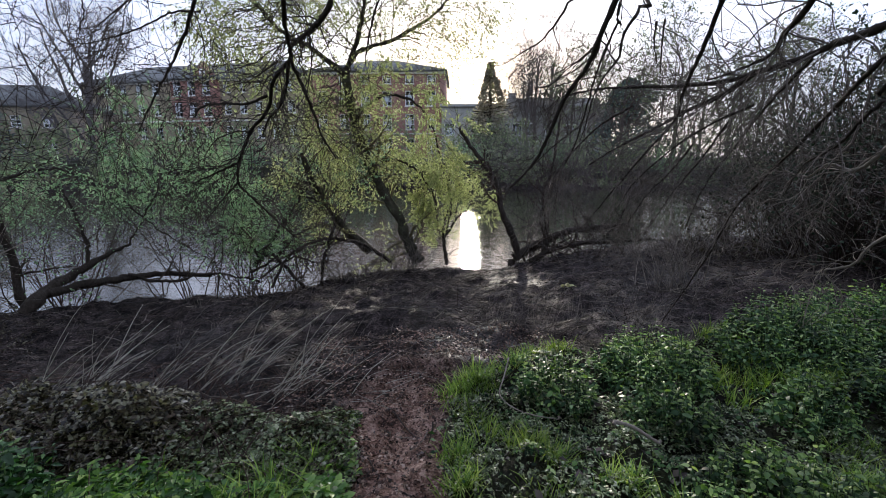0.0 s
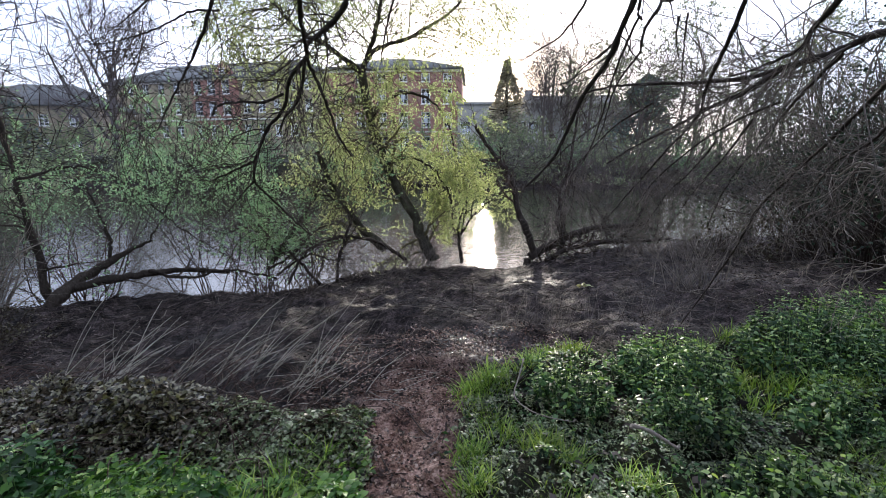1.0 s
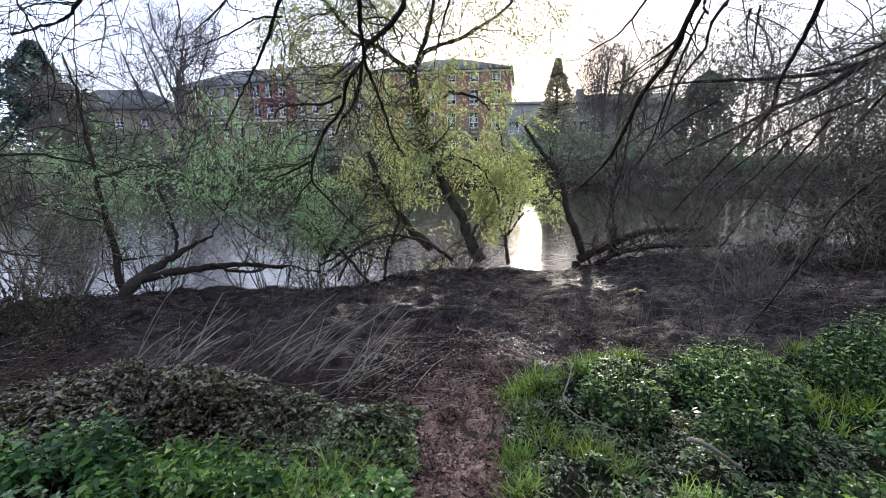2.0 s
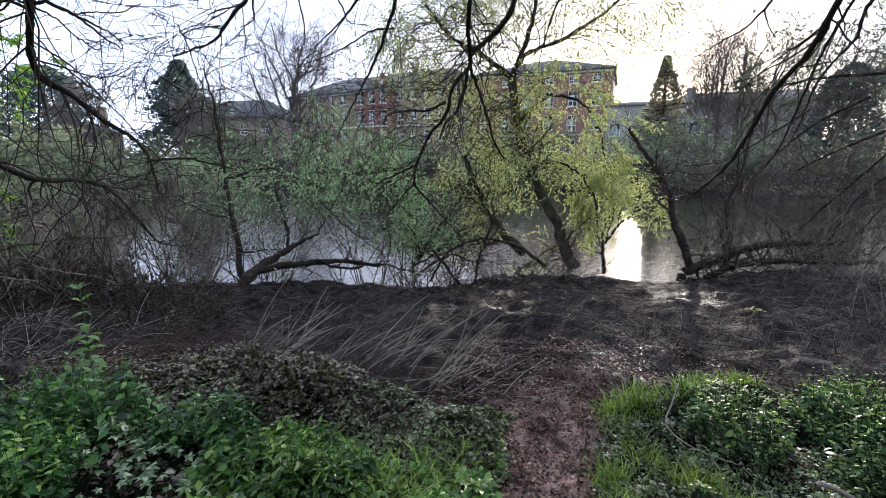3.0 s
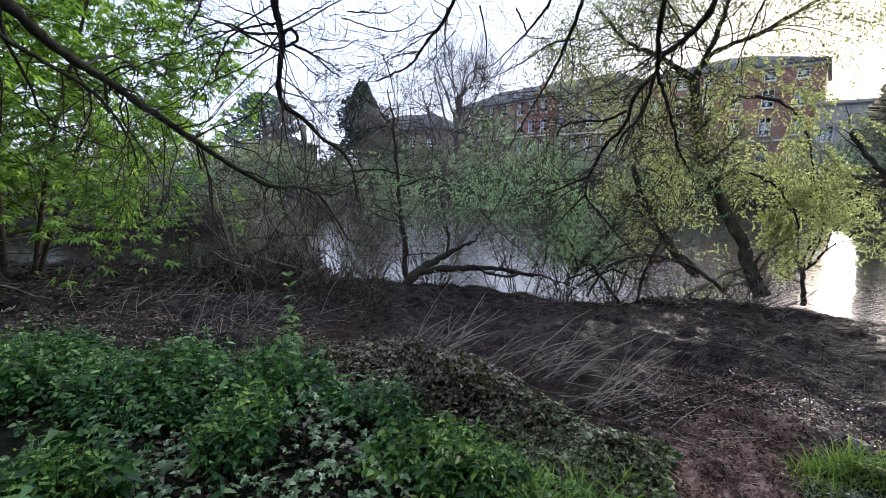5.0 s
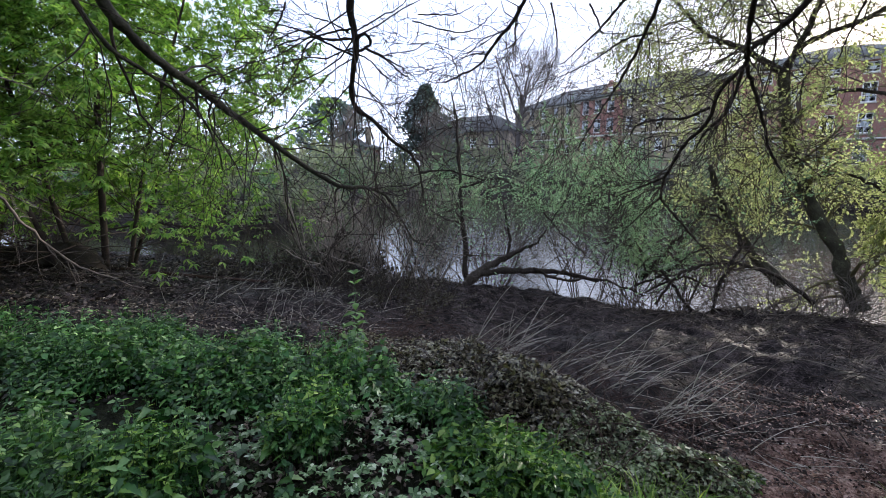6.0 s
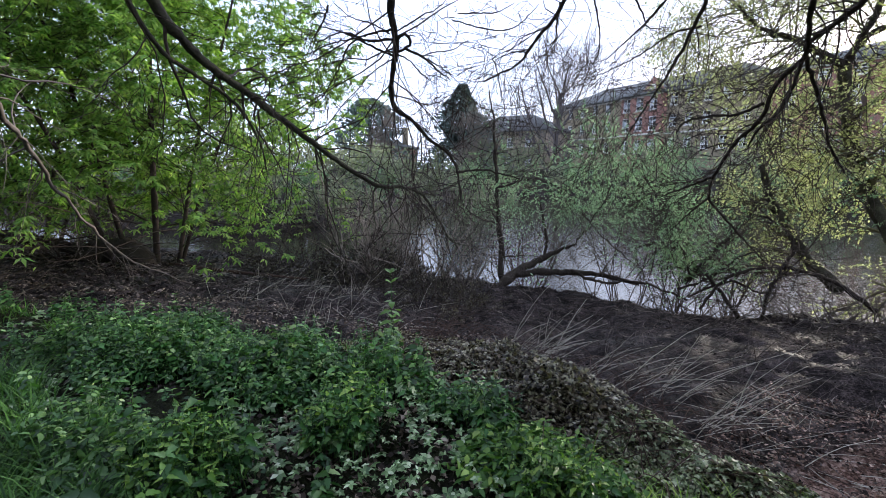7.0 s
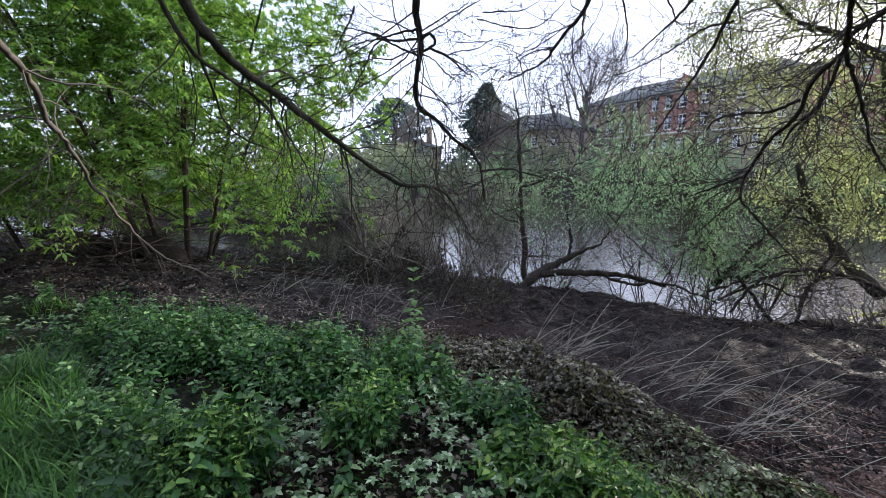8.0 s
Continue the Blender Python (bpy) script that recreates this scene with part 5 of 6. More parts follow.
over(80, [(-2.05, 1.54, 2.41), (-1.97, 1.64, 2.38), (-1.89, 1.73, 2.36), (-1.83, 1.78, 2.38), (-1.78, 1.81, 2.42), (-1.73, 1.83, 2.47)], 0.004, 0.002, each=7, ln=0.3, root=False, finer=3)
over(81, [(-1.65, 1.89, 2.47), (-1.68, 1.91, 2.37), (-1.69, 1.92, 2.31), (-1.75, 1.89, 2.27)], 0.006, 0.002, each=7, ln=0.3, root=False, finer=3)
over(82, [(-1.95, 1.72, 2.26), (-1.93, 1.75, 2.18), (-1.93, 1.78, 2.08), (-1.92, 1.81, 1.97), (-1.94, 1.8, 1.88)], 0.0035, 0.002, each=7, ln=0.3, root=False, finer=3)
over(83, [(-1.81, 1.84, 2.26), (-1.87, 1.79, 2.26), (-1.92, 1.74, 2.23), (-1.97, 1.71, 2.2)], 0.004, 0.002, each=7, ln=0.3, root=False, finer=3)
over(84, [(-1.27, 2.6, 2.41), (-1.4, 2.55, 2.39), (-1.5, 2.52, 2.33), (-1.61, 2.48, 2.27), (-1.71, 2.42, 2.22), (-1.82, 2.36, 2.19)], 0.006, 0.002, each=7, ln=0.3, root=False, finer=3)
over(85, [(-1.73, 2.3, 2.6), (-1.72, 2.35, 2.47), (-1.73, 2.38, 2.34), (-1.78, 2.38, 2.25)], 0.006, 0.002, each=7, ln=0.3, root=False, finer=3)
over(86, [(-1.55, 2.41, 2.58), (-1.52, 2.46, 2.49), (-1.5, 2.49, 2.43), (-1.4, 2.54, 2.42)], 0.006, 0.002, each=7, ln=0.3, root=False, finer=3)
over(90, [(0.74, 2.99, 2.54), (0.69, 3.02, 2.46), (0.61, 3.06, 2.37), (0.5, 3.1, 2.31), (0.4, 3.13, 2.25), (0.31, 3.14, 2.24)], 0.008, 0.002, each=5, ln=0.35, root=True, finer=3)
over(91, [(0.68, 3.03, 2.44), (0.71, 3.04, 2.36), (0.75, 3.04, 2.3)], 0.004, 0.002, each=3, ln=0.35, root=False, finer=3)
over(92, [(1.16, 2.97, 2.49), (1.11, 3.01, 2.4), (1.1, 3.05, 2.27), (1.03, 3.09, 2.16), (0.98, 3.13, 2.03), (0.95, 3.15, 1.86), (0.92, 3.17, 1.76)], 0.011, 0.002, each=7, ln=0.35, root=True, finer=3)
over(93, [(1.31, 2.91, 2.46), (1.32, 2.94, 2.35), (1.33, 2.96, 2.21), (1.34, 2.97, 2.1)], 0.007, 0.002, each=6, ln=0.35, root=False, finer=3)
over(94, [(1.27, 2.93, 2.45), (1.28, 2.96, 2.33), (1.32, 2.97, 2.2)], 0.008, 0.002, each=6, ln=0.35, root=False, finer=3)
over(95, [(1.03, 3.09, 2.17), (0.87, 3.15, 2.15), (0.73, 3.19, 2.11), (0.62, 3.22, 2.04)], 0.004, 0.002, each=6, ln=0.35, root=False, finer=3)

# Unseen leafy crown, added to the bare tree to hold off skylight
crng = np.random.default_rng(66)
cp, cr = shoots(crng, np.array([[(0, 0, 3.0), (-0.2, 0.5, 4.2), (-0.3, 0.9, 5.2), (-0.3, 1.2, 7.0)]], float), np.array([[0.15, 0.13, 0.11, 0.05]]), 34, 6.0, (45, 100), 0.02, 0.10, first=0.3, points=8, thin=0.5)
high = (cp[:, :, 2].min(1) > 2.9) & (np.hypot(cp[:, :, 0] + 0.9, cp[:, :, 1] - 2.2).max(1) < 20)
ahead = (cp[:, -1, 1] - 2.2 < 4.0) | (cp[:, -1, 2] > 6)
cp, cr = cp[high & ahead], cr[high & ahead]
for i in range(len(cp)):
    b = Build()
    tubes(b, cp[i:i + 1], cr[i:i + 1], 6)
    part("bough", b.mesh("bough", True), BARK, ot)
ct, cs = shoots(crng, cp, cr, 16, 1.6, (30, 80), 0.02, 0.15, points=5)
at_, way = on_paths(crng, ct, 8)
at_ = at_ + 0.25 * crng.normal(size=at_.shape)
keep = (at_[:, 2] > 3.2) & (at_[:, 1] < -1.2) & (at_[:, 2] - 1.6 > 0.8 * np.maximum(0, -(at_[:, 0] + 0.9) - 0.4 * np.abs(at_[:, 1] - 2.2)))
b = Build()
leaves(b, crng, CLUMP, at_[keep], way[keep] + 0.8 * crng.normal(size=way[keep].shape), 0.30 * crng.uniform(0.6, 1.3, keep.sum()), loose=0.8)
part("crown", b, NETTLE_LEAF, ot, "unseen dark leaf canopy added to shut out skylight")
# Trees out of view, added to block the sky's light from behind
for i, (x, y, h) in enumerate([(-7.5, -8.5, 9.0), (-1.5, -10.0, 10.0), (5.0, -8.0, 9.5), (10.5, -3.0, 9.0), (-13.5, -9.0, 9.0), (2.0, -8.0, 8.5), (8.0, -6.5, 8.0)]):
    bush("unseen_shade_tree", "unseen leafy tree added behind the walker to block light", (x, y, -0.1), 500 + i, 16, h, 5.0, 9, True, NETTLE_LEAF, 0.5, 12, 0.09, BARK, "tree", second=False, kind=CLUMP, far=True)

for i, place in enumerate([(1.21, 2.88, 2.42), (1.65, 2.8, 2.31), (-0.81, 2.74, 1.66), (-0.85, 2.73, 1.67), (0.39, 2.99, 2.41), (-0.59, 2.63, 1.99)]):
    b = Build()
    leaves(b, orng, OVATE, [local(place, ot.location)], [orng.normal(size=3) * np.array([1, 1, 0.4]) + np.array([0, 0, -0.6])], 0.06, loose=0.6)
    part("dead_leaf", b, LITTER_PALE, ot, "withered brown leaf")

dt = tree("dead_branch", "long bare branch drooping down to the bank", (-8.0, 1.6, -0.3), "dead branch")
p, r = limb(dt, 30, [(-5.0,-0.81,2.75), (-5.4,-0.65,2.69), (-5.8,-0.51,2.57), (-6.2,-0.46,2.39), (-6.59,-0.39,2.11), (-6.97,-0.25,1.84), (-7.33,-0.14,1.52), (-7.66,0.1,1.07), (-7.97,0.39,0.63), (-8.23,0.81,0.2), (-8.4,1.52,-0.26)], 0.035, 0.010, mat=TWIG_GREY)
q, s = shoots(orng, p, r, 34, 1.1, (30, 70), -0.03, 0.16, first=0.05, points=7, thin=0.4)
q2, s2 = shoots(orng, q, s, 5, 0.5, (25, 70), 0.0, 0.2, points=5)
b = Build()
tubes(b, q, s, 4)
tubes(b, q2, np.maximum(s2, 0.002), 3)
tagged(part("twig_mass", b, TWIG_GREY, dt), kind="stuff")


# horse chestnut on the near bank
def chestnut(at, seed, dense=1.0):
    rng = np.random.default_rng(seed)
    t = tree("horse_chestnut", "young horse chestnut in fresh bright green leaf", at)
    b = Build()
    stems, rad = [], []
    for dx, dy, lean, h, r in ((0, 0, (0.03, 0.06), 7.5, 0.065), (0.3, 0.3, (0.08, 0.26), 6.6, 0.045), (-0.4, 0.5, (-0.06, 0.46), 5.4, 0.042), (-0.3, -0.4, (-0.03, -0.2), 7.0, 0.05), (0.2, -0.6, (0.10, -0.38), 6.2, 0.045)):
        stems.append(spline([(dx, dy, -0.2), (dx + lean[0] * h * 0.3, dy + lean[1] * h * 0.3, h * 0.35), (dx + lean[0] * h * 0.6, dy + lean[1] * h * 0.7, h * 0.7), (dx + lean[0] * h, dy + lean[1] * h, h)], 14))
        rad.append(np.linspace(r, r * 0.25, 14))
    p, r = np.stack(stems), np.stack(rad)
    tubes(b, p, r, 8)
    part("trunk", b.mesh("trunk", True), TWIG, t)
    q, s = shoots(rng, p, r, 54, 2.7, (55, 100), -0.03, 0.10, first=0.03, points=8, thin=0.30)
    q2, s2 = shoots(rng, q, s, 6, 1.0, (30, 65), 0.0, 0.14, points=4, thin=0.55)
    q3, s3 = shoots(rng, q2, s2, 2, 0.5, (25, 60), 0.0, 0.18, points=2)
    lb = Build()
    branches(t, TWIG, ((q, s), (q2, s2), (q3, s3)), (6, 2), least=0.003)
    for pp, n in ((q3, int(8 * dense)), (q2, int(11 * dense))):
        at_, way = on_paths(rng, pp, n, 0.3)
        high = at_[:, 2] > np.where(at_[:, 1] < 0.0, 1.0, 0.45) + 0.25 * rng.normal(size=len(at_))
        at_, way = at_[high], way[high]
        out = way * np.array([1, 1, 0.2]) + 0.7 * rng.normal(size=way.shape) * np.array([1, 1, 0.3]) + np.array([0, 0, -0.15])
        leaves(lb, rng, PALMATE, at_ + np.array([0, 0, 0.05]), out, 0.115 / dense ** 0.4 * rng.uniform(0.6, 1.3, len(at_)), loose=0.25)
    part("crown", lb, CHESTNUT_LEAF, t, "fresh green palmate leaves")
    return t


chestnut((-10.9, 1.3, float(land(-10.9, 1.3))), 71)
chestnut((-13.6, -0.8, float(land(-13.6, -0.8))), 72, 0.38)


def fallen_log(name, label, points, r0, r1, seed, mat=BARK):
    rng = np.random.default_rng(seed)
    p = spline(points, 16)
    b = Build()
    tubes(b, np.vstack([p[:1] - 0.01, p, p[-1:] + 0.01]), np.concatenate([[0.01], np.linspace(r0, r1, 16) * (1 + 0.12 * rng.normal(size=16)), [0.01]]), 10)
    return tagged(part(name, b.mesh(name, True), mat), label, "log")


fallen_log("fallen_log", "dark fallen log lying under the chestnut", [(-14.6, -1.2, 0.12), (-13.4, -0.5, 0.1), (-12.3, 0.1, 0.0), (-11.2, 0.8, -0.15)], 0.16, 0.11, 601)
fallen_log("fallen_log", "thin fallen branch lying on the mud", [(-10.6, 1.5, -0.22), (-9.2, 2.3, -0.25), (-8.0, 3.2, -0.3)], 0.04, 0.02, 602, TWIG_RED)
fallen_log("root_clump", "upturned dark root clump under the chestnut", [(-11.7, 0.2, -0.2), (-11.4, 0.5, 0.05), (-11.0, 0.9, 0.02), (-10.5, 1.1, -0.25)], 0.30, 0.22, 603)
fallen_log("broken_snag", "dark broken snag standing among the bush", [(-9.0, 5.15, -0.7), (-8.9, 5.15, -0.2), (-8.72, 5.12, 0.15), (-8.45, 5.1, 0.42)], 0.26, 0.06, 604)


def on_land(x, y, dz=-0.05):
    return (x, y, float(land(x, y)) + dz)


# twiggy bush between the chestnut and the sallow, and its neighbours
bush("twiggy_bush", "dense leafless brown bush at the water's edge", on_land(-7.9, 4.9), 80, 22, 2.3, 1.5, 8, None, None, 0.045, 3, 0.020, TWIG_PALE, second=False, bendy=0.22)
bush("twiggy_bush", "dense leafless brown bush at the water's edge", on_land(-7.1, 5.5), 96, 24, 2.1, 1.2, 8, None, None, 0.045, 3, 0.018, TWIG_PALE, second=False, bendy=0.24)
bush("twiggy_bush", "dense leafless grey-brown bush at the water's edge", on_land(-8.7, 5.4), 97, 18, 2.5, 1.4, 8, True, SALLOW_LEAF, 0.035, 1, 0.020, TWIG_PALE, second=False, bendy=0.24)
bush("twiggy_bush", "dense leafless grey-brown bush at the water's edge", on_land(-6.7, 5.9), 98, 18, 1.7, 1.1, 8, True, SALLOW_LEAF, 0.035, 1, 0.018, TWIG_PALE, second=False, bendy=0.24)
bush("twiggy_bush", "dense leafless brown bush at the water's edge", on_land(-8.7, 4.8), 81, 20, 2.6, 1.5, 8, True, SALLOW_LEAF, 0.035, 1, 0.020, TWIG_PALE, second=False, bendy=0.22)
bush("twiggy_bush", "leafless bush under the chestnut", on_land(-12.3, 0.2), 82, 46, 1.9, 2.2, 10, None, None, stem_r=0.016, twig_mat=TWIG_GREY, bendy=0.25)
bush("twiggy_bush", "leafless bush under the chestnut", on_land(-14.5, -1.4), 83, 40, 2.2, 2.2, 10, True, CHESTNUT_LEAF, 0.08, 1, 0.016, TWIG_GREY, bendy=0.25)
bush("twiggy_bush", "low tangle of dark twigs on the bank", on_land(-8.0, 4.5), 84, 70, 0.55, 1.9, 12, True, BROWN_LEAF, 0.06, 6, 0.012, TWIG, bendy=0.35)
bush("twiggy_bush", "low dark tangle of twigs and dead leaves on the bank", on_land(-9.3, 3.6), 93, 50, 0.7, 1.9, 10, True, BROWN_LEAF, 0.06, 4, 0.012, TWIG, bendy=0.35)
bush("twiggy_bush", "thin upright shoots beside the leaning sallow", on_land(-6.0, 7.0), 85, 12, 1.9, 0.9, 7, True, SALLOW_LEAF, 0.06, 2, 0.010, TWIG_RED)
bush("leafy_sallow", "rounded sallow bush in grey-green leaf over the water", (-4.5, 8.0, -0.9), 86, 15, 2.9, 2.3, 16, True, SALLOW_LEAF, 0.034, 40, 0.010, TWIG, kind=CLUMP, rise=-0.03, leaf_from=1.8, bendy=0.2)
bush("leafy_sallow", "sallow bush in green leaf leaning over the water", (-6.4, 7.3, -0.9), 87, 15, 3.0, 2.5, 16, True, SALLOW_LEAF, 0.034, 40, 0.010, TWIG, kind=CLUMP, rise=-0.03, leaf_from=1.8, bendy=0.2)
bush("leafy_sallow", "low sallow bush in grey-green leaf over the water", (-3.7, 8.35, -0.9), 94, 14, 2.2, 1.3, 16, True, SALLOW_LEAF, 0.034, 40, 0.010, TWIG, kind=CLUMP, rise=-0.03, leaf_from=0.55, bendy=0.2)
bush("leafy_sallow", "sallow bush in pale green leaf beside the willow", (-3.0, 8.8, -0.9), 91, 13, 2.9, 1.8, 16, True, SALLOW_LEAF, 0.034, 40, 0.010, TWIG, kind=CLUMP, rise=-0.03, leaf_from=1.8, bendy=0.2)
# Dark tangles added to deepen the mud where it lies in shade
for i, (x, y) in enumerate([(-4.9, 3.9), (-5.8, 4.7), (-6.6, 4.2)]):
    bush("bank_tangle", "low dark twig tangle added to darken shaded mud", on_land(x, y), 395 + i, 50, 0.4, 1.5, 10, True, BROWN_LEAF, 0.035, 5, 0.008, TWIG, bendy=0.4, rise=-0.02, kind=CLUMP)
bush("bank_tangle", "low tangle of bare twigs under the willow", on_land(-1.7, 8.3), 88, 46, 0.95, 1.7, 10, None, None, stem_r=0.012, twig_mat=TWIG_GREY, bendy=0.4, rise=0.02)
bush("bank_tangle", "low tangle of bare twigs under the willow", on_land(-3.0, 7.7), 89, 40, 0.8, 1.9, 10, None, None, stem_r=0.012, twig_mat=TWIG, bendy=0.4, rise=0.02)
bush("bank_tangle", "low tangle of bare twigs at the water's edge", on_land(-0.9, 9.0), 92, 50, 1.05, 1.5, 10, None, None, stem_r=0.012, twig_mat=TWIG_GREY, bendy=0.4, rise=0.02)

for i, (x, y, h) in enumerate([(2.9, 10.4, 0.5), (4.3, 10.2, 0.6), (5.5, 9.8, 0.8)]):
    bush("bank_tangle", "dark tangle of fallen dead twigs at the water's edge", on_land(x, y), 410 + i, 30, h, 1.5, 7, None, None, stem_r=0.018, twig_mat=TWIG_GREY, bendy=0.4, rise=-0.02)

# the dark thicket down the bank
for i, (x, y, h, w, mat) in enumerate([(6.9, 8.6, 4.0, 1.8, DARK_LEAF), (7.6, 7.2, 4.2, 1.8, DARK_LEAF), (9.2, 8.6, 4.6, 2.0, BROWN_LEAF), (7.6, 11.4, 2.6, 1.8, None),
                                       (9.8, 11.5, 4.4, 2.2, DARK_LEAF), (11.0, 9.5, 4.8, 2.2, BROWN_LEAF), (7.0, 9.6, 2.8, 1.4, None), (6.6, 7.3, 3.3, 1.5, DARK_LEAF), (8.3, 9.9, 4.2, 1.8, DARK_LEAF), (7.6, 6.1, 3.0, 1.4, BROWN_LEAF)]):
    bush("thicket_bush", "dark dense thicket bush of bare twigs and few leaves", on_land(x, y), 300 + i, 40 if mat else 14, h, w * 1.1, 11 if mat else 8, True, mat, 0.065, 4 if mat else 2, 0.018, TWIG if mat else TWIG_GREY, bendy=0.24, rise=-0.02, kind=CLUMP)


for i, (x, y) in enumerate([(6.5, 8.0), (5.9, 9.1), (7.2, 6.7), (8.3, 6.0)]):
    bush("thicket_bush", "low dark tangle at the foot of the thicket", on_land(x, y), 330 + i, 26, 1.3, 1.5, 12, True, BROWN_LEAF, 0.06, 3, 0.010, TWIG, bendy=0.35, kind=CLUMP)


# ---- growth on the ground ----
def scatter(rng, count, x0, x1, y0, y1, keep):
    x, y = rng.uniform(x0, x1, count), rng.uniform(y0, y1, count)
    k = keep(x, y)
    return x[k], y[k]


def thin_out(x, y):
    """Keeps more plants close to the path and fewer far along the bank."""
    return np.clip(4.0 / np.hypot(x, y), 0.12, 1)


def green_top(x, y, mounds):
    """The height of the growth, in mounds."""
    return 0.04 + 0.10 * np.clip(fbm(x * 2.5, y * 2.5, 3, 70) + 0.35, 0, 1) + mounds * dome_height(x, y)


def nettles(name, label, seed, count, box, keep, height=1.0, mat=NETTLE_LEAF, blade=0.085, tip_mat=TIP_LEAF):
    """Nettles and dead-nettles: upright stems with crossed pairs of toothed leaves."""
    rng = np.random.default_rng(seed)
    x, y = scatter(rng, count, *box, keep)
    k = rng.random(len(x)) < np.where(x < -5.5, 0.6, 1.0) * thin_out(x, y) * np.clip(0.06 + 1.2 * smooth(0.02, 0.14, dome_height(x, y)), 0.03, 1)
    x, y = x[k], y[k]
    n = len(x)
    h = height * green_top(x, y, 1.0) * rng.uniform(0.45, 1.15, n)
    foot = np.stack([x, y, land(x, y) - 0.01], 1)
    tip = foot + np.stack([0.12 * h * rng.normal(size=n), 0.12 * h * rng.normal(size=n), h], 1)
    b = Build()
    tubes(b, np.stack([foot, (foot + tip) / 2 + 0.01 * rng.normal(size=foot.shape), tip], 1), np.tile([[0.0028, 0.0024, 0.0012]], (n, 1)), 3)
    close = (np.hypot(x, y) < 2.9) & (x < -0.4)
    turn = rng.uniform(0, 2 * np.pi, n)
    top, own = Build(), rng.uniform(0.5, 1.25, n)
    for level in range(5):
        u = 0.5 + 0.5 * level / 4
        c = foot * (1 - u) + tip * u
        size = blade * own * (1.0 if level < 3 else 0.85 if level == 3 else 0.55) * rng.uniform(0.7, 1.3, n)
        for side in (0, np.pi):
            a = turn + side + (np.pi / 2 if level % 2 else 0) + 0.35 * rng.normal(size=n)
            way = np.stack([np.cos(a), np.sin(a), rng.normal(-0.22 if level < 4 else 0.3, 0.18, n)], 1)
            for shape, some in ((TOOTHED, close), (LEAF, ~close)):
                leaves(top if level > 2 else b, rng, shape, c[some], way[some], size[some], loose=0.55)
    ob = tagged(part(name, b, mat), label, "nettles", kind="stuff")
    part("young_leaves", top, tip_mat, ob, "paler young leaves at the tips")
    return ob


def low_cover(name, label, seed, count, box, keep, kind, size, mat, lift=0.5, loose=0.5):
    """Leaves of low plants at all heights of the growth, facing up."""
    rng = np.random.default_rng(seed)
    x, y = scatter(rng, count, *box, keep)
    k = rng.random(len(x)) < thin_out(x, y) * np.clip(0.5 + 2.5 * fbm(x * 2.3, y * 2.3, 3, seed + 3), 0.05, 1)
    x, y = x[k], y[k]
    n = len(x)
    z = land(x, y) + (0.3 + 0.7 * lift) * green_top(x, y, 0.35) * rng.random(n) ** 0.35
    a = rng.uniform(0, 2 * np.pi, n)
    b = Build()
    leaves(b, rng, kind, np.stack([x, y, z], 1), np.stack([np.cos(a), np.sin(a), 0.25 * rng.normal(size=n)], 1), size * rng.uniform(0.55, 1.35, n), loose=loose)
    return tagged(part(name, b, mat), label, "ground plants", kind="stuff")


def grass(name, label, seed, tufts, box, keep, blades=40, length=0.28, mat=GRASS, droop=0.9, width=0.005, wide=0.09):
    """Tufts of arching blades."""
    rng = np.random.default_rng(seed)
    x, y = scatter(rng, tufts, *box, keep)
    k = rng.random(len(x)) < thin_out(x, y)
    x, y = np.repeat(x[k], blades), np.repeat(y[k], blades)
    n = len(x)
    a = rng.uniform(0, 2 * np.pi, n)
    x, y = x + wide * rng.normal(size=n) * 0.6, y + wide * rng.normal(size=n) * 0.6
    foot = np.stack([x, y, land(x, y) - 0.01], 1)
    ln = length * rng.uniform(0.5, 1.3, n)
    d = unit(np.stack([0.5 * np.cos(a), 0.5 * np.sin(a), rng.uniform(0.6, 1.6, n)], 1))
    side = unit(np.cross(d, np.stack([np.cos(a), np.sin(a), np.zeros(n)], 1) + 1e-3))
    line = [foot]
    for _ in range(3):
        line.append(line[-1] + d * ln[:, None] / 3)
        d = unit(d + droop * 0.35 * np.stack([np.cos(a), np.sin(a), np.full(n, -0.9)], 1) * rng.uniform(0.3, 1.2, (n, 1)))
    p = np.stack(line, 1)
    w = width * rng.uniform(0.6, 1.3, n)[:, None] * np.array([0.8, 1.0, 0.65, 0.08])
    v = np.stack([p - side[:, None] * w[..., None], p + side[:, None] * w[..., None]], 2)
    i = np.arange(n)[:, None] * 8 + np.arange(3)[None] * 2
    b = Build()
    b.add(v, np.stack([i, i + 1, i + 3, i + 2], -1).reshape(-1, 4))
    return tagged(part(name, b, mat), label, "grass", kind="stuff")


LEFT, RIGHT = (-11, -0.4, -4.0, 2.6), (-0.1, 6.5, 0.9, 5.4)
low_cover("pale_groundcover", "small mixed pale and green leaves near the walker", 422, 34000, (0.0, 4.2, 1.0, 2.9), right_green, TRIFOIL, 0.034, VERGE_LEAF, 0.5, 0.8)
patch_at = lambda x, y: (left_green(x, y)) & (np.hypot((x + 2.1) / 1.0, (y - 0.95) / 0.75) < 1 + 0.8 * fbm(x * 2, y * 2, 3, 55))
open_patch = lambda x, y: patch_at(x, y) & (fbm(x * 3, y * 3, 2, 56) > -0.15)
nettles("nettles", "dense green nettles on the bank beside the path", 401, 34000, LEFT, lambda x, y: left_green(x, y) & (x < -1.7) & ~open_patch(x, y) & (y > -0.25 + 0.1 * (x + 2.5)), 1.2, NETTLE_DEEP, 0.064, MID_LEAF)
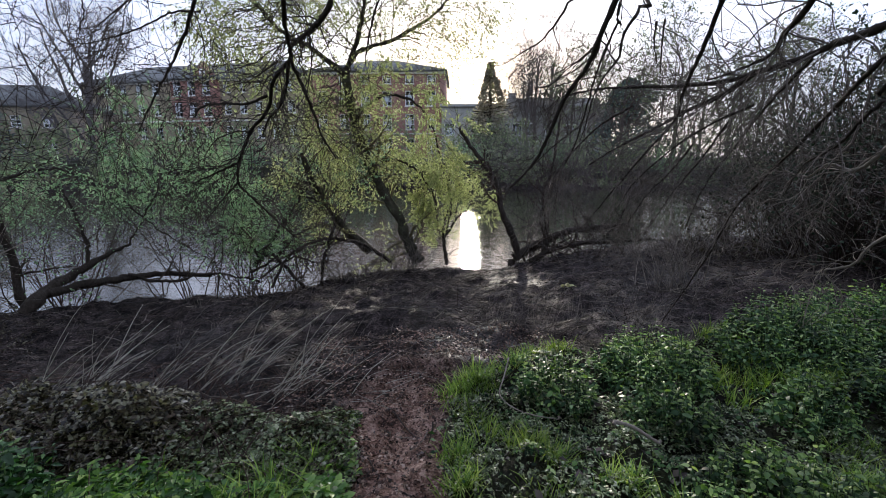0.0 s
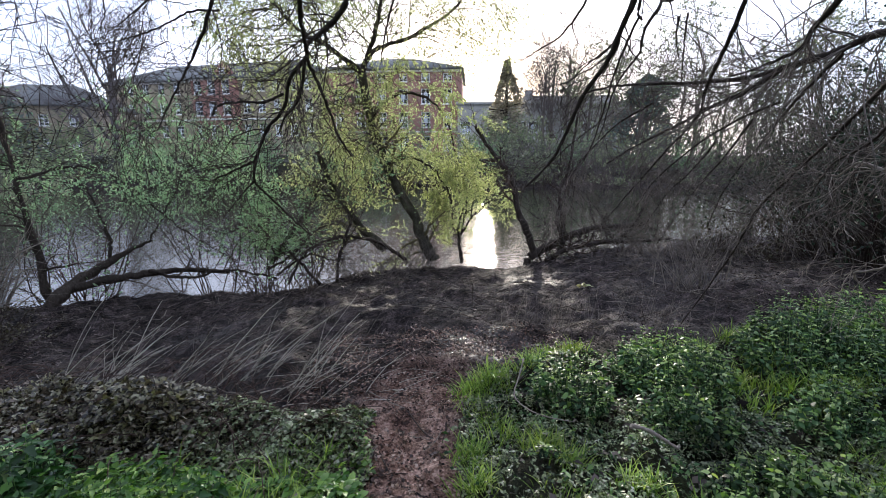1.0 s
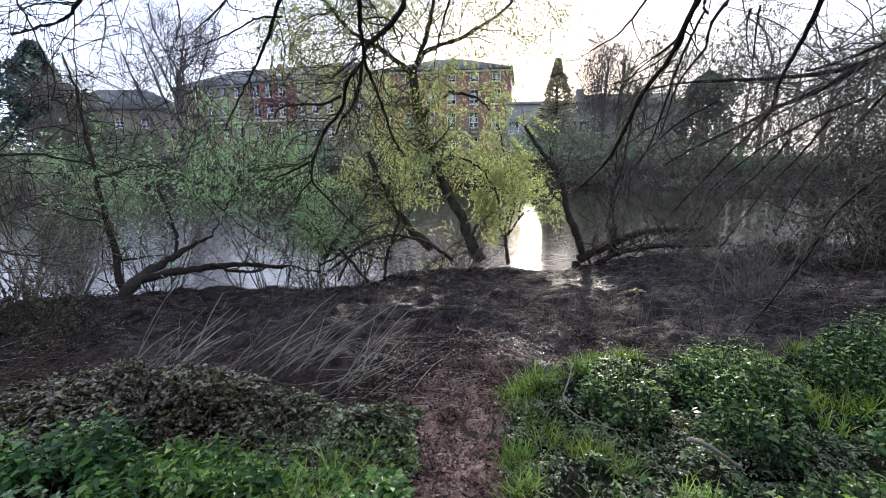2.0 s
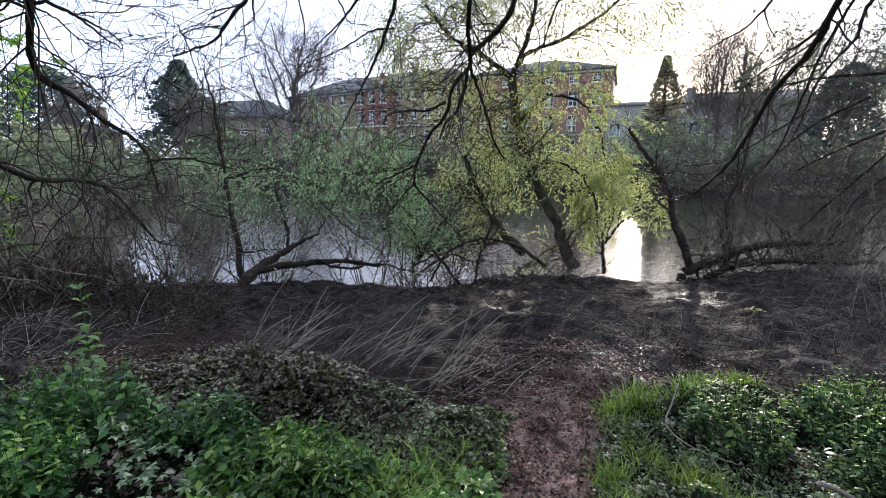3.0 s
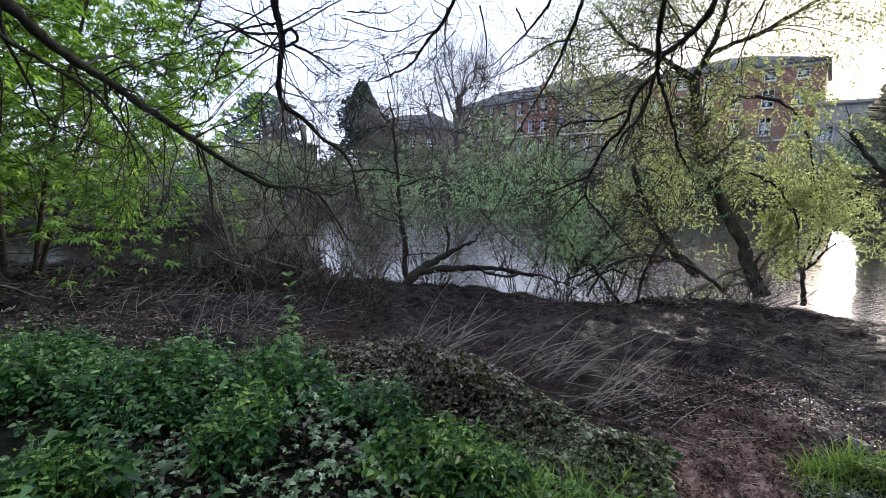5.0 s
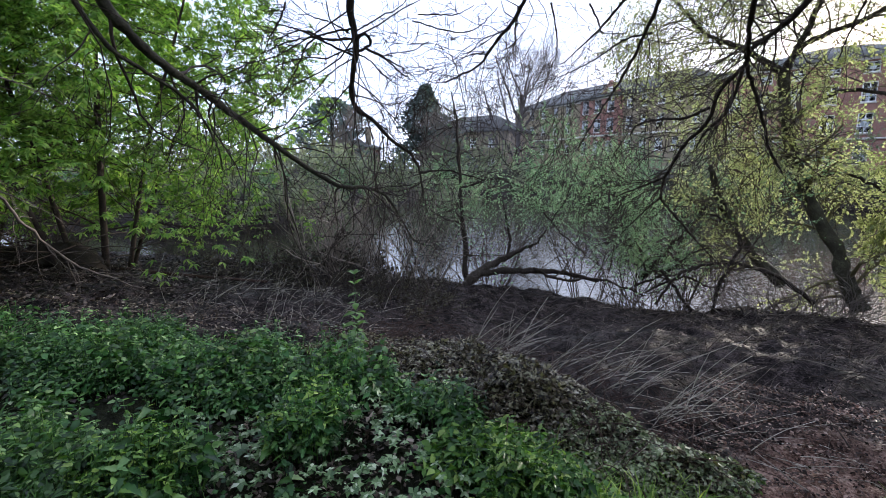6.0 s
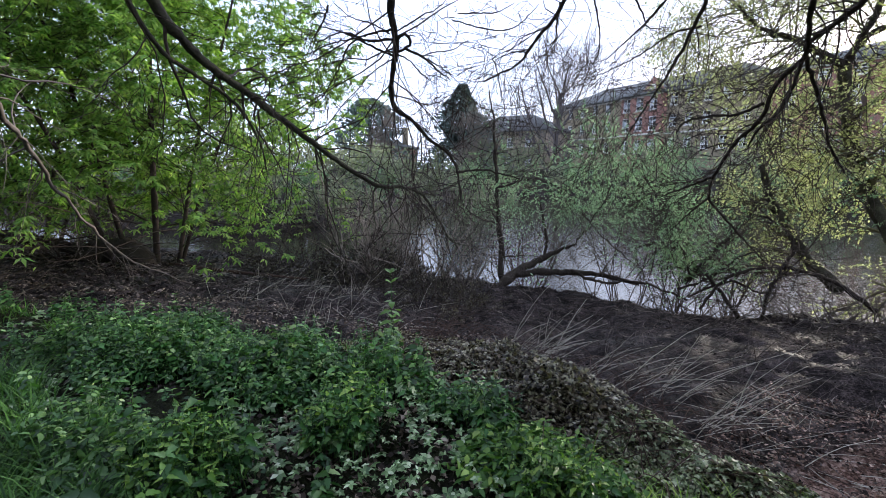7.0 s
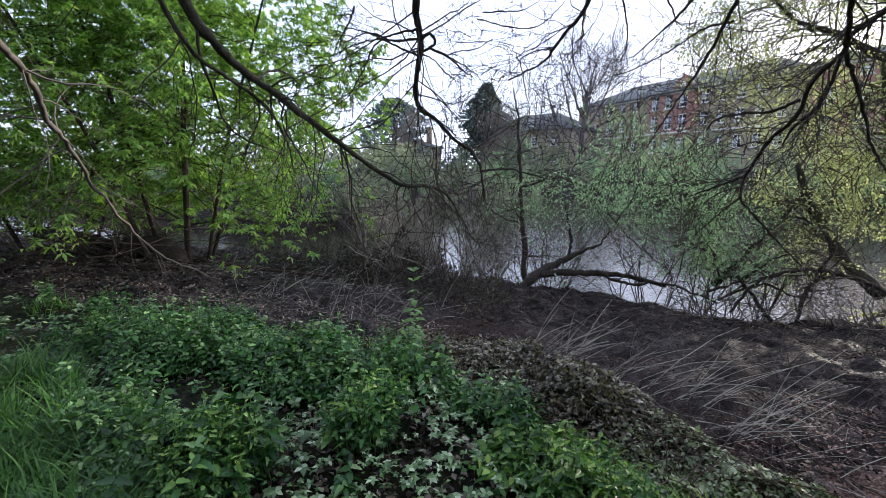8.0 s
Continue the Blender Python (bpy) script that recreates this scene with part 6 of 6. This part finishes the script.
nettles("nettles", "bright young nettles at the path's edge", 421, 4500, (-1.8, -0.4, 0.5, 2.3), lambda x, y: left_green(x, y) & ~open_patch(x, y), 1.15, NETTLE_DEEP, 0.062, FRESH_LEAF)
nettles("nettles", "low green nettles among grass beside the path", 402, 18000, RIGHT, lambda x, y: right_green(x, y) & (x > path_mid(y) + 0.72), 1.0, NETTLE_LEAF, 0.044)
for i, (x0, y0) in enumerate([(-2.55, 0.23), (-2.34, 0.1), (-1.22, 1.62), (-2.54, 1.07)]):
    nettles("nettles", "clump of bright fresh nettles among darker ones", 470 + i, 420, (x0 - 0.3, x0 + 0.3, y0 - 0.3, y0 + 0.3), lambda x, y: np.hypot(x - x0, y - y0) < 0.26, 1.15, NETTLE_DEEP, 0.06, FRESH_LEAF)
low_cover("pale_groundcover", "pale grey-green trifoliate leaves low on the ground", 403, 11000, LEFT, left_green, ROSETTE, 0.045, PALE_LEAF, 0.7, 0.3)
low_cover("pale_groundcover", "pale grey-green trifoliate leaves low on the ground", 404, 46000, RIGHT, right_green, TRIFOIL, 0.036, VERGE_LEAF, 0.45, 0.7)
low_cover("green_groundcover", "small green leaves low on the ground", 405, 36000, LEFT, left_green, CLUMP, 0.034, NETTLE_DEEP, 0.5, 0.8)
low_cover("green_groundcover", "small green leaves low on the ground", 406, 30000, RIGHT, right_green, CLUMP, 0.030, NETTLE_LEAF, 0.4, 0.8)
low_cover("pale_groundcover", "large pale grey-green leaves in an open patch", 417, 3200, (-3.6, -0.6, -0.2, 2.0), patch_at, WHORL, 0.034, PALE_LEAF, 0.9, 0.45)
low_cover("green_groundcover", "small bright green leaves at the walker's feet", 418, 14000, (-1.9, -0.4, 1.3, 2.2), left_green, LEAF, 0.06, FRESH_LEAF, 0.9, 0.6)
verge = lambda x, y: (x < path_mid(y) - 0.2 + 0.25 * fbm(x * 3, y * 3, 2, 57)) & (x > -1.25 + 0.25 * (y - 2)) & (y > 1.5) & (y < 2.75)
low_cover("pale_groundcover", "small pale leaves sprawling at the path's edge", 411, 26000, (-1.4, 0, 1.5, 2.8), verge, CLUMP, 0.03, VERGE_LEAF, 0.55, 0.9)
low_cover("pale_groundcover", "small brown and pale leaves at the path's edge", 412, 4000, (-1.4, 0, 1.5, 2.9), verge, TRIFOLIATE, 0.042, BRAMBLE_LEAF, 0.6, 0.9)
low_cover("green_groundcover", "small yellow-green leaves at the path's edge", 423, 9000, (-1.4, 0, 1.7, 2.8), verge, CLUMP, 0.034, TIP_LEAF, 0.5, 0.8)
grass("grass_tufts", "single bright green grass tufts by the brambles", 413, 7, (-0.9, -0.7, 2.05, 2.25), lambda x, y: x < 9, 20, 0.2)
grass("grass_tufts", "bright green grass at the walker's feet", 414, 26, (-1.4, -0.6, 1.7, 2.08), lambda x, y: x < 9, 26, 0.16)
grass("grass_tufts", "bright green grass along the path's edge", 419, 70, (-0.1, 1.4, 1.6, 3.8), lambda x, y: right_green(x, y) & (x < path_mid(y) + 0.88) & (fbm(x * 3, y * 3, 2, 36) > 0.04), 50, 0.13, width=0.0035)
grass("grass_tufts", "bright green grass tufts beside the path", 407, 480, RIGHT, lambda x, y: right_green(x, y) & (fbm(x * 1.6, y * 1.6, 3, 33) > 0.07), 60, 0.17, width=0.0035)
grass("grass_tufts", "bright green grass tufts along the bank's edge", 408, 1200, RIGHT, lambda x, y: right_green(x, y) & (y > right_edge(np.maximum(x, 0)) - 0.35) & (fbm(x * 2, y * 2, 2, 35) > 0.0), 50, 0.18, width=0.0035)
grass("grass_tufts", "green grass among nettles", 409, 500, LEFT, lambda x, y: left_green(x, y) & (fbm(x * 1.5, y * 1.5, 3, 34) > 0.10), 35, 0.22, GRASS_DEEP)
grass("grass_tufts", "long soft green grass near the walker", 410, 560, (-5, -1.5, -2.5, 0.6), lambda x, y: y < -0.1 + 0.1 * (x + 2.5), 46, 0.30, GRASS_DEEP)


for i, (x, y) in enumerate([(0.09, 2.97), (0.28, 3.08), (0.76, 3.77), (0.61, 3.46), (0.61, 2.3), (0.48, 2.37), (2.36, 2.75), (2.6, 2.89), (0.07, 2.3), (0.09, 2.03), (2.54, 3.48), (2.66, 3.95), (3.07, 3.11), (1.93, 2.02), (2.13, 2.05), (0.95, 2.04), (0.98, 3.77)]):
    grass("grass_tuft", "single arching tuft of bright green grass beside the path", 460 + i, 3, (x - 0.05, x + 0.05, y - 0.05, y + 0.05), lambda a, c: a < 9, 60, 0.13, width=0.0035, wide=0.08)


def tall_nettle(at, height, seed):
    """One nettle that stands over the rest, leaves in crossed pairs and a pale tip."""
    rng = np.random.default_rng(seed)
    t = tree("tall_nettle", "single tall pale green nettle above the undergrowth", at, "plant")
    p = spline([(0, 0, -0.03), (0.03, 0.01, height * 0.5), (0.01, 0.02, height)], 10)
    b = Build()
    tubes(b, p, np.linspace(0.005, 0.0025, 10), 6)
    part("stalk", b.mesh("stalk", True), NETTLE_LEAF, t)
    for i in range(14):
        u = 0.12 + 0.88 * i / 13
        c = p[min(9, int(u * 9.99))]
        for side in (0, math.pi):
            a = side + (math.pi / 2 if i % 2 else 0) + 0.4 * rng.normal()
            b = Build()
            leaves(b, rng, LEAF, [c], [(math.cos(a), math.sin(a), -0.15 if i < 11 else 0.6)], (0.13 if i < 9 else 0.08) * rng.uniform(0.8, 1.2), loose=0.2)
            part("leaf", b, FRESH_LEAF, t)


tall_nettle((-3.55, 2.1, float(land(-3.55, 2.1))), 0.78, 415)
tall_nettle((-3.3, 1.95, float(land(-3.3, 1.95))), 0.42, 416)


fallen_log("dead_stick", "pale dead stick lying among the ground plants", [(0.98, 2.36, float(land(0.98, 2.36)) + 0.12), (1.05, 2.3, float(land(1.05, 2.3)) + 0.12), (1.18, 2.24, float(land(1.18, 2.24)) + 0.11)], 0.012, 0.008, 611, TWIG_PALE)
fallen_log("dead_stick", "thin curved dead stem lying at the grass edge", [(0.47, 3.06, 0.25), (0.41, 2.84, 0.22), (0.36, 2.68, 0.18), (0.41, 2.55, 0.17), (0.52, 2.47, 0.16), (0.68, 2.45, 0.14)], 0.005, 0.003, 612, TWIG_PALE)
fallen_log("dead_stick", "thin dark twig lying across the path", [(-0.35, 2.85, float(land(-0.35, 2.85)) + 0.015), (-0.2, 2.6, float(land(-0.2, 2.6)) + 0.02), (-0.02, 2.4, float(land(-0.02, 2.4)) + 0.015)], 0.005, 0.003, 613, TWIG)


def brambles():
    rng = np.random.default_rng(420)
    x, y = rng.uniform(-4.5, -0.5, 90000), rng.uniform(1.8, 3.4, 90000)
    h = bramble_height(x, y)
    k = (h > 0.03) & (rng.random(len(x)) < 0.5)
    x, y, h = x[k], y[k], h[k]
    n = len(x)
    z = land(x, y) + h * (0.35 + 0.7 * rng.random(n) ** 0.45)
    a = rng.uniform(0, 2 * np.pi, n)
    b = Build()
    at_ = np.stack([x, y, z], 1)
    way, size = np.stack([np.cos(a), np.sin(a), 0.3 * rng.normal(size=n)], 1), 0.054 * rng.uniform(0.45, 1.5, n)
    for kind, some in ((TRIFOLIATE, x > -1.9), (TRIFOIL, x <= -1.9)):
        leaves(b, rng, kind, at_[some], way[some], size[some], loose=0.7)
    tagged(part("bramble_leaves", b, BRAMBLE_LEAF), "dense dark brownish bramble mound beside the path", "brambles", kind="stuff")
    near = (x > -1.5) & (rng.random(n) < 0.45)
    b = Build()
    at_ = at_[near] + np.array([0, 0, 0.02])
    leaves(b, rng, TRIFOIL, at_, rng.normal(size=at_.shape) * np.array([1, 1, 0.3]), 0.05 * rng.uniform(0.5, 1.4, len(at_)), loose=0.6)
    tagged(part("pale_groundcover", b, VERGE_LEAF), "small yellow-green leaves growing through the brambles", "ground plants", kind="stuff")
    m = 260
    x, y = rng.uniform(-4.2, -0.9, m), rng.uniform(2.1, 3.2, m)
    foot = np.stack([x, y, land(x, y)], 1)
    a = rng.uniform(0, 2 * np.pi, m)
    d = unit(np.stack([np.cos(a), np.sin(a), np.full(m, 1.1)], 1))
    line = [foot]
    for _ in range(7):
        line.append(line[-1] + d * 0.11)
        d = unit(d + np.array([0, 0, -0.3]) + 0.12 * rng.normal(size=d.shape))
    b = Build()
    tubes(b, np.stack(line, 1), np.tile(np.linspace(0.0035, 0.0015, 8), (m, 1)), 4)
    tagged(part("bramble_canes", b, TWIG_RED), "thin arching reddish bramble canes", "brambles", kind="stuff")


brambles()


def dry_stems(name, label, seed, count, box, length, lean, mat=STRAW, radius=0.0028, clumps=14, stray=0.45, spots=None):
    """Dead flattened reed and grass stems, leaning in fans."""
    rng = np.random.default_rng(seed)
    cx, cy = rng.uniform(box[0], box[1], clumps), rng.uniform(box[2], box[3], clumps)
    if spots:
        clumps, cx, cy = len(spots), np.array([p[0] for p in spots]), np.array([p[1] for p in spots])
    who = rng.integers(0, clumps, count)
    tight = 0.5 if spots else 1.0
    x, y = cx[who] + 0.13 * tight * rng.normal(size=count), cy[who] + 0.10 * tight * rng.normal(size=count)
    foot = np.stack([x, y, land(x, y) - 0.02], 1)
    d = unit(np.asarray(lean, float) + np.stack([stray * rng.normal(size=count), stray * rng.normal(size=count), 0.8 * stray * rng.normal(size=count) + 0.1], 1))
    d[:, 2] = np.abs(d[:, 2]) + 0.08
    ln = length * rng.uniform(0.4, 1.25, count)
    line = [foot]
    for _ in range(5):
        line.append(line[-1] + d * ln[:, None] / 5)
        d = unit(d + 0.05 * rng.normal(size=d.shape) + np.array([0, 0, -0.07]))
    b = Build()
    tubes(b, np.stack(line, 1), radius * rng.uniform(0.5, 1.3, count)[:, None] * np.linspace(1, 0.4, 6)[None], 4)
    return tagged(part(name, b, mat), label, "dry stems", kind="stuff")


dry_stems("dry_reed_stems", "pale dead reed stems leaning over the mud", 430, 80, (-3.6, -1.3, 2.95, 3.4), 0.74, (0.85, 0.32, 0.75), STRAW, 0.0030, 9, 0.28,
          spots=[(-2.99, 3.06), (-2.86, 3.3), (-2.75, 3.2), (-2.19, 3.2), (-1.94, 3.25), (-1.73, 3.2), (-1.57, 3.3), (-1.25, 3.1)])
dry_stems("dry_reed_stems", "pale dead reed stems lying beyond the brambles", 431, 40, (-1.6, -0.5, 3.0, 3.5), 0.5, (0.9, 0.0, 0.25))
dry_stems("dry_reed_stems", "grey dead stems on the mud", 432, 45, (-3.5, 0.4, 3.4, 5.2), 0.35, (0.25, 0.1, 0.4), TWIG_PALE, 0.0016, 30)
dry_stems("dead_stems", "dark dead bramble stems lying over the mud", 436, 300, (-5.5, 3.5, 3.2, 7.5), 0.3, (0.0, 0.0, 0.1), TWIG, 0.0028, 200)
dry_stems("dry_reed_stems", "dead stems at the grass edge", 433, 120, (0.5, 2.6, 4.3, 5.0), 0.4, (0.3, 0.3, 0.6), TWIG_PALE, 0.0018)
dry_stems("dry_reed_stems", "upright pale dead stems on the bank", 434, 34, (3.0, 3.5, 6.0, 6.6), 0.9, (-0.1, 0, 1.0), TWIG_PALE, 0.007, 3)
dry_stems("dry_reed_stems", "flattened dead grass on the bank", 435, 320, (-9.5, -4.0, 1.4, 3.4), 0.5, (0.5, 0.1, 0.16), STRAW, 0.0022, 40, 0.35)
dry_stems("dead_stems", "grey flattened dead stalks strewn over the mud", 437, 900, (-4.5, 3.5, 4.2, 8.6), 0.32, (0.6, 0.05, 0.08), TWIG_GREY, 0.003, 150, 0.5)
dry_stems("dead_stems", "dark flattened dead stalks strewn over the mud", 438, 700, (-6.5, 3.5, 3.4, 8.6), 0.3, (0.6, 0.05, 0.08), TWIG, 0.004, 170, 0.6)


def litter(name, label, seed, count, box, keep, size, mat=LITTER):
    rng = np.random.default_rng(seed)
    x, y = scatter(rng, count, *box, keep)
    n = len(x)
    a = rng.uniform(0, 2 * np.pi, n)
    b = Build()
    leaves(b, rng, CLUMP, np.stack([x, y, land(x, y) + 0.006 + rng.random(n) * (0.012 + 0.16 * np.clip(fbm(x * 2.6, y * 2.6, 3, 61), 0, 1) * (1 - path_weight(x, y)))], 1), np.stack([np.cos(a), np.sin(a), 0.4 * rng.normal(size=n)], 1), size * rng.uniform(0.35, 1.3, n), loose=0.5)
    return tagged(part(name, b, mat), label, "leaf litter", kind="stuff")


mudflat = lambda x, y: (y < near_shore(x) - 0.3) & ~left_green(x, y) & ~right_green(x, y)
litter("leaf_litter", "brown dead leaves trodden into the path", 440, 18000, (-1.2, 1.0, 1.4, 4.5), mudflat, 0.027, LITTER_RED)
litter("leaf_litter", "pale brown dead leaves strewn along the path's edge", 446, 16000, (-1.5, 0.1, 1.5, 3.2), lambda x, y: verge(x, y - 0.15), 0.03, LITTER_PALE)
litter("leaf_litter", "pale brown dead leaves in the open patch among nettles", 445, 8000, (-3.6, -0.6, -0.2, 2.1), patch_at, 0.045, LITTER_PALE)
litter("leaf_litter", "brown dead leaves and stalks under the nettles", 442, 15000, (-9, 5.5, -2.5, 4.8), lambda x, y: (left_green(x, y) | right_green(x, y)) & (np.hypot(x, y) < 7), 0.06)
litter("leaf_litter", "dark dead leaves and debris over the mud", 441, 90000, (-7.5, 6.5, 1.5, 11.0), mudflat, 0.025, LITTER_MUD)


litter("leaf_litter", "pale dead leaves and stalks on the upper bank", 443, 31000, (-12.5, -3.2, -1.0, 5.5), lambda x, y: mudflat(x, y) & (y < left_edge(x) + 1.6 + fbm(x, y, 3, 18)), 0.042, LITTER_PALE)
litter("leaf_litter", "dark dead leaves on the bank under the chestnut", 444, 14000, (-14, -7, -2.0, 6.5), mudflat, 0.07)


def scrap(name, label, at, size, mat, seed):
    """A small crumpled leaf cluster on the ground."""
    rng = np.random.default_rng(seed)
    b = Build()
    a = rng.uniform(0, 2 * np.pi, 5)
    leaves(b, rng, OVATE, np.tile([(0, 0, 0.015)], (5, 1)) + 0.02 * rng.normal(size=(5, 3)) * np.array([1, 1, 0.3]), np.stack([np.cos(a), np.sin(a), 0.5 * rng.random(5)], 1), size * rng.uniform(0.7, 1.2, 5), loose=0.7)
    ob = tagged(part(name, b, mat), label, "leaf")
    ob.location = (at[0], at[1], float(land(*at)) + 0.005)


scrap("pale_leaf", "crumpled whitish leaf lying on the mud", (-1.08, 4.42), 0.06, WHITE_LEAF, 701)
scrap("yellow_leaf", "pale yellow leaf cluster on the bank", (1.85, 6.6), 0.11, YELLOW_LEAF, 702)
scrap("yellow_leaf", "pale yellow leaf cluster on the bank", (2.0, 6.75), 0.07, YELLOW_LEAF, 703)


def ground_twigs(seed, count, box, length, radius, mat):
    rng = np.random.default_rng(seed)
    x, y = scatter(rng, count, *box, mudflat)
    n = len(x)
    a = rng.uniform(0, 2 * np.pi, n)
    d = np.stack([np.cos(a), np.sin(a), np.zeros(n)], 1)
    ln = length * rng.uniform(0.3, 1.4, n)
    line = []
    p = np.stack([x, y, np.zeros(n)], 1)
    for i in range(5):
        q = p.copy()
        q[:, 2] = land(q[:, 0], q[:, 1]) + 0.012 + 0.02 * rng.random(n)
        line.append(q)
        d = unit(d + np.array([1, 1, 0]) * 0.25 * rng.normal(size=d.shape))
        p = p + d * ln[:, None] / 4
    b = Build()
    tubes(b, np.stack(line, 1), radius * rng.uniform(0.4, 1.3, n)[:, None] * np.linspace(1, 0.5, 5)[None], 4)
    tagged(part("ground_twigs", b, mat), "small dead twigs scattered over the mud", "twigs", kind="stuff")


ground_twigs(452, 450, (-6, 5, 2.5, 9.5), 0.18, 0.003, TWIG_PALE)
ground_twigs(450, 1300, (-8, 6, 2.0, 10.5), 0.4, 0.005, TWIG)
ground_twigs(451, 300, (-12, 5, 0.0, 10.0), 0.5, 0.005, TWIG_PALE)
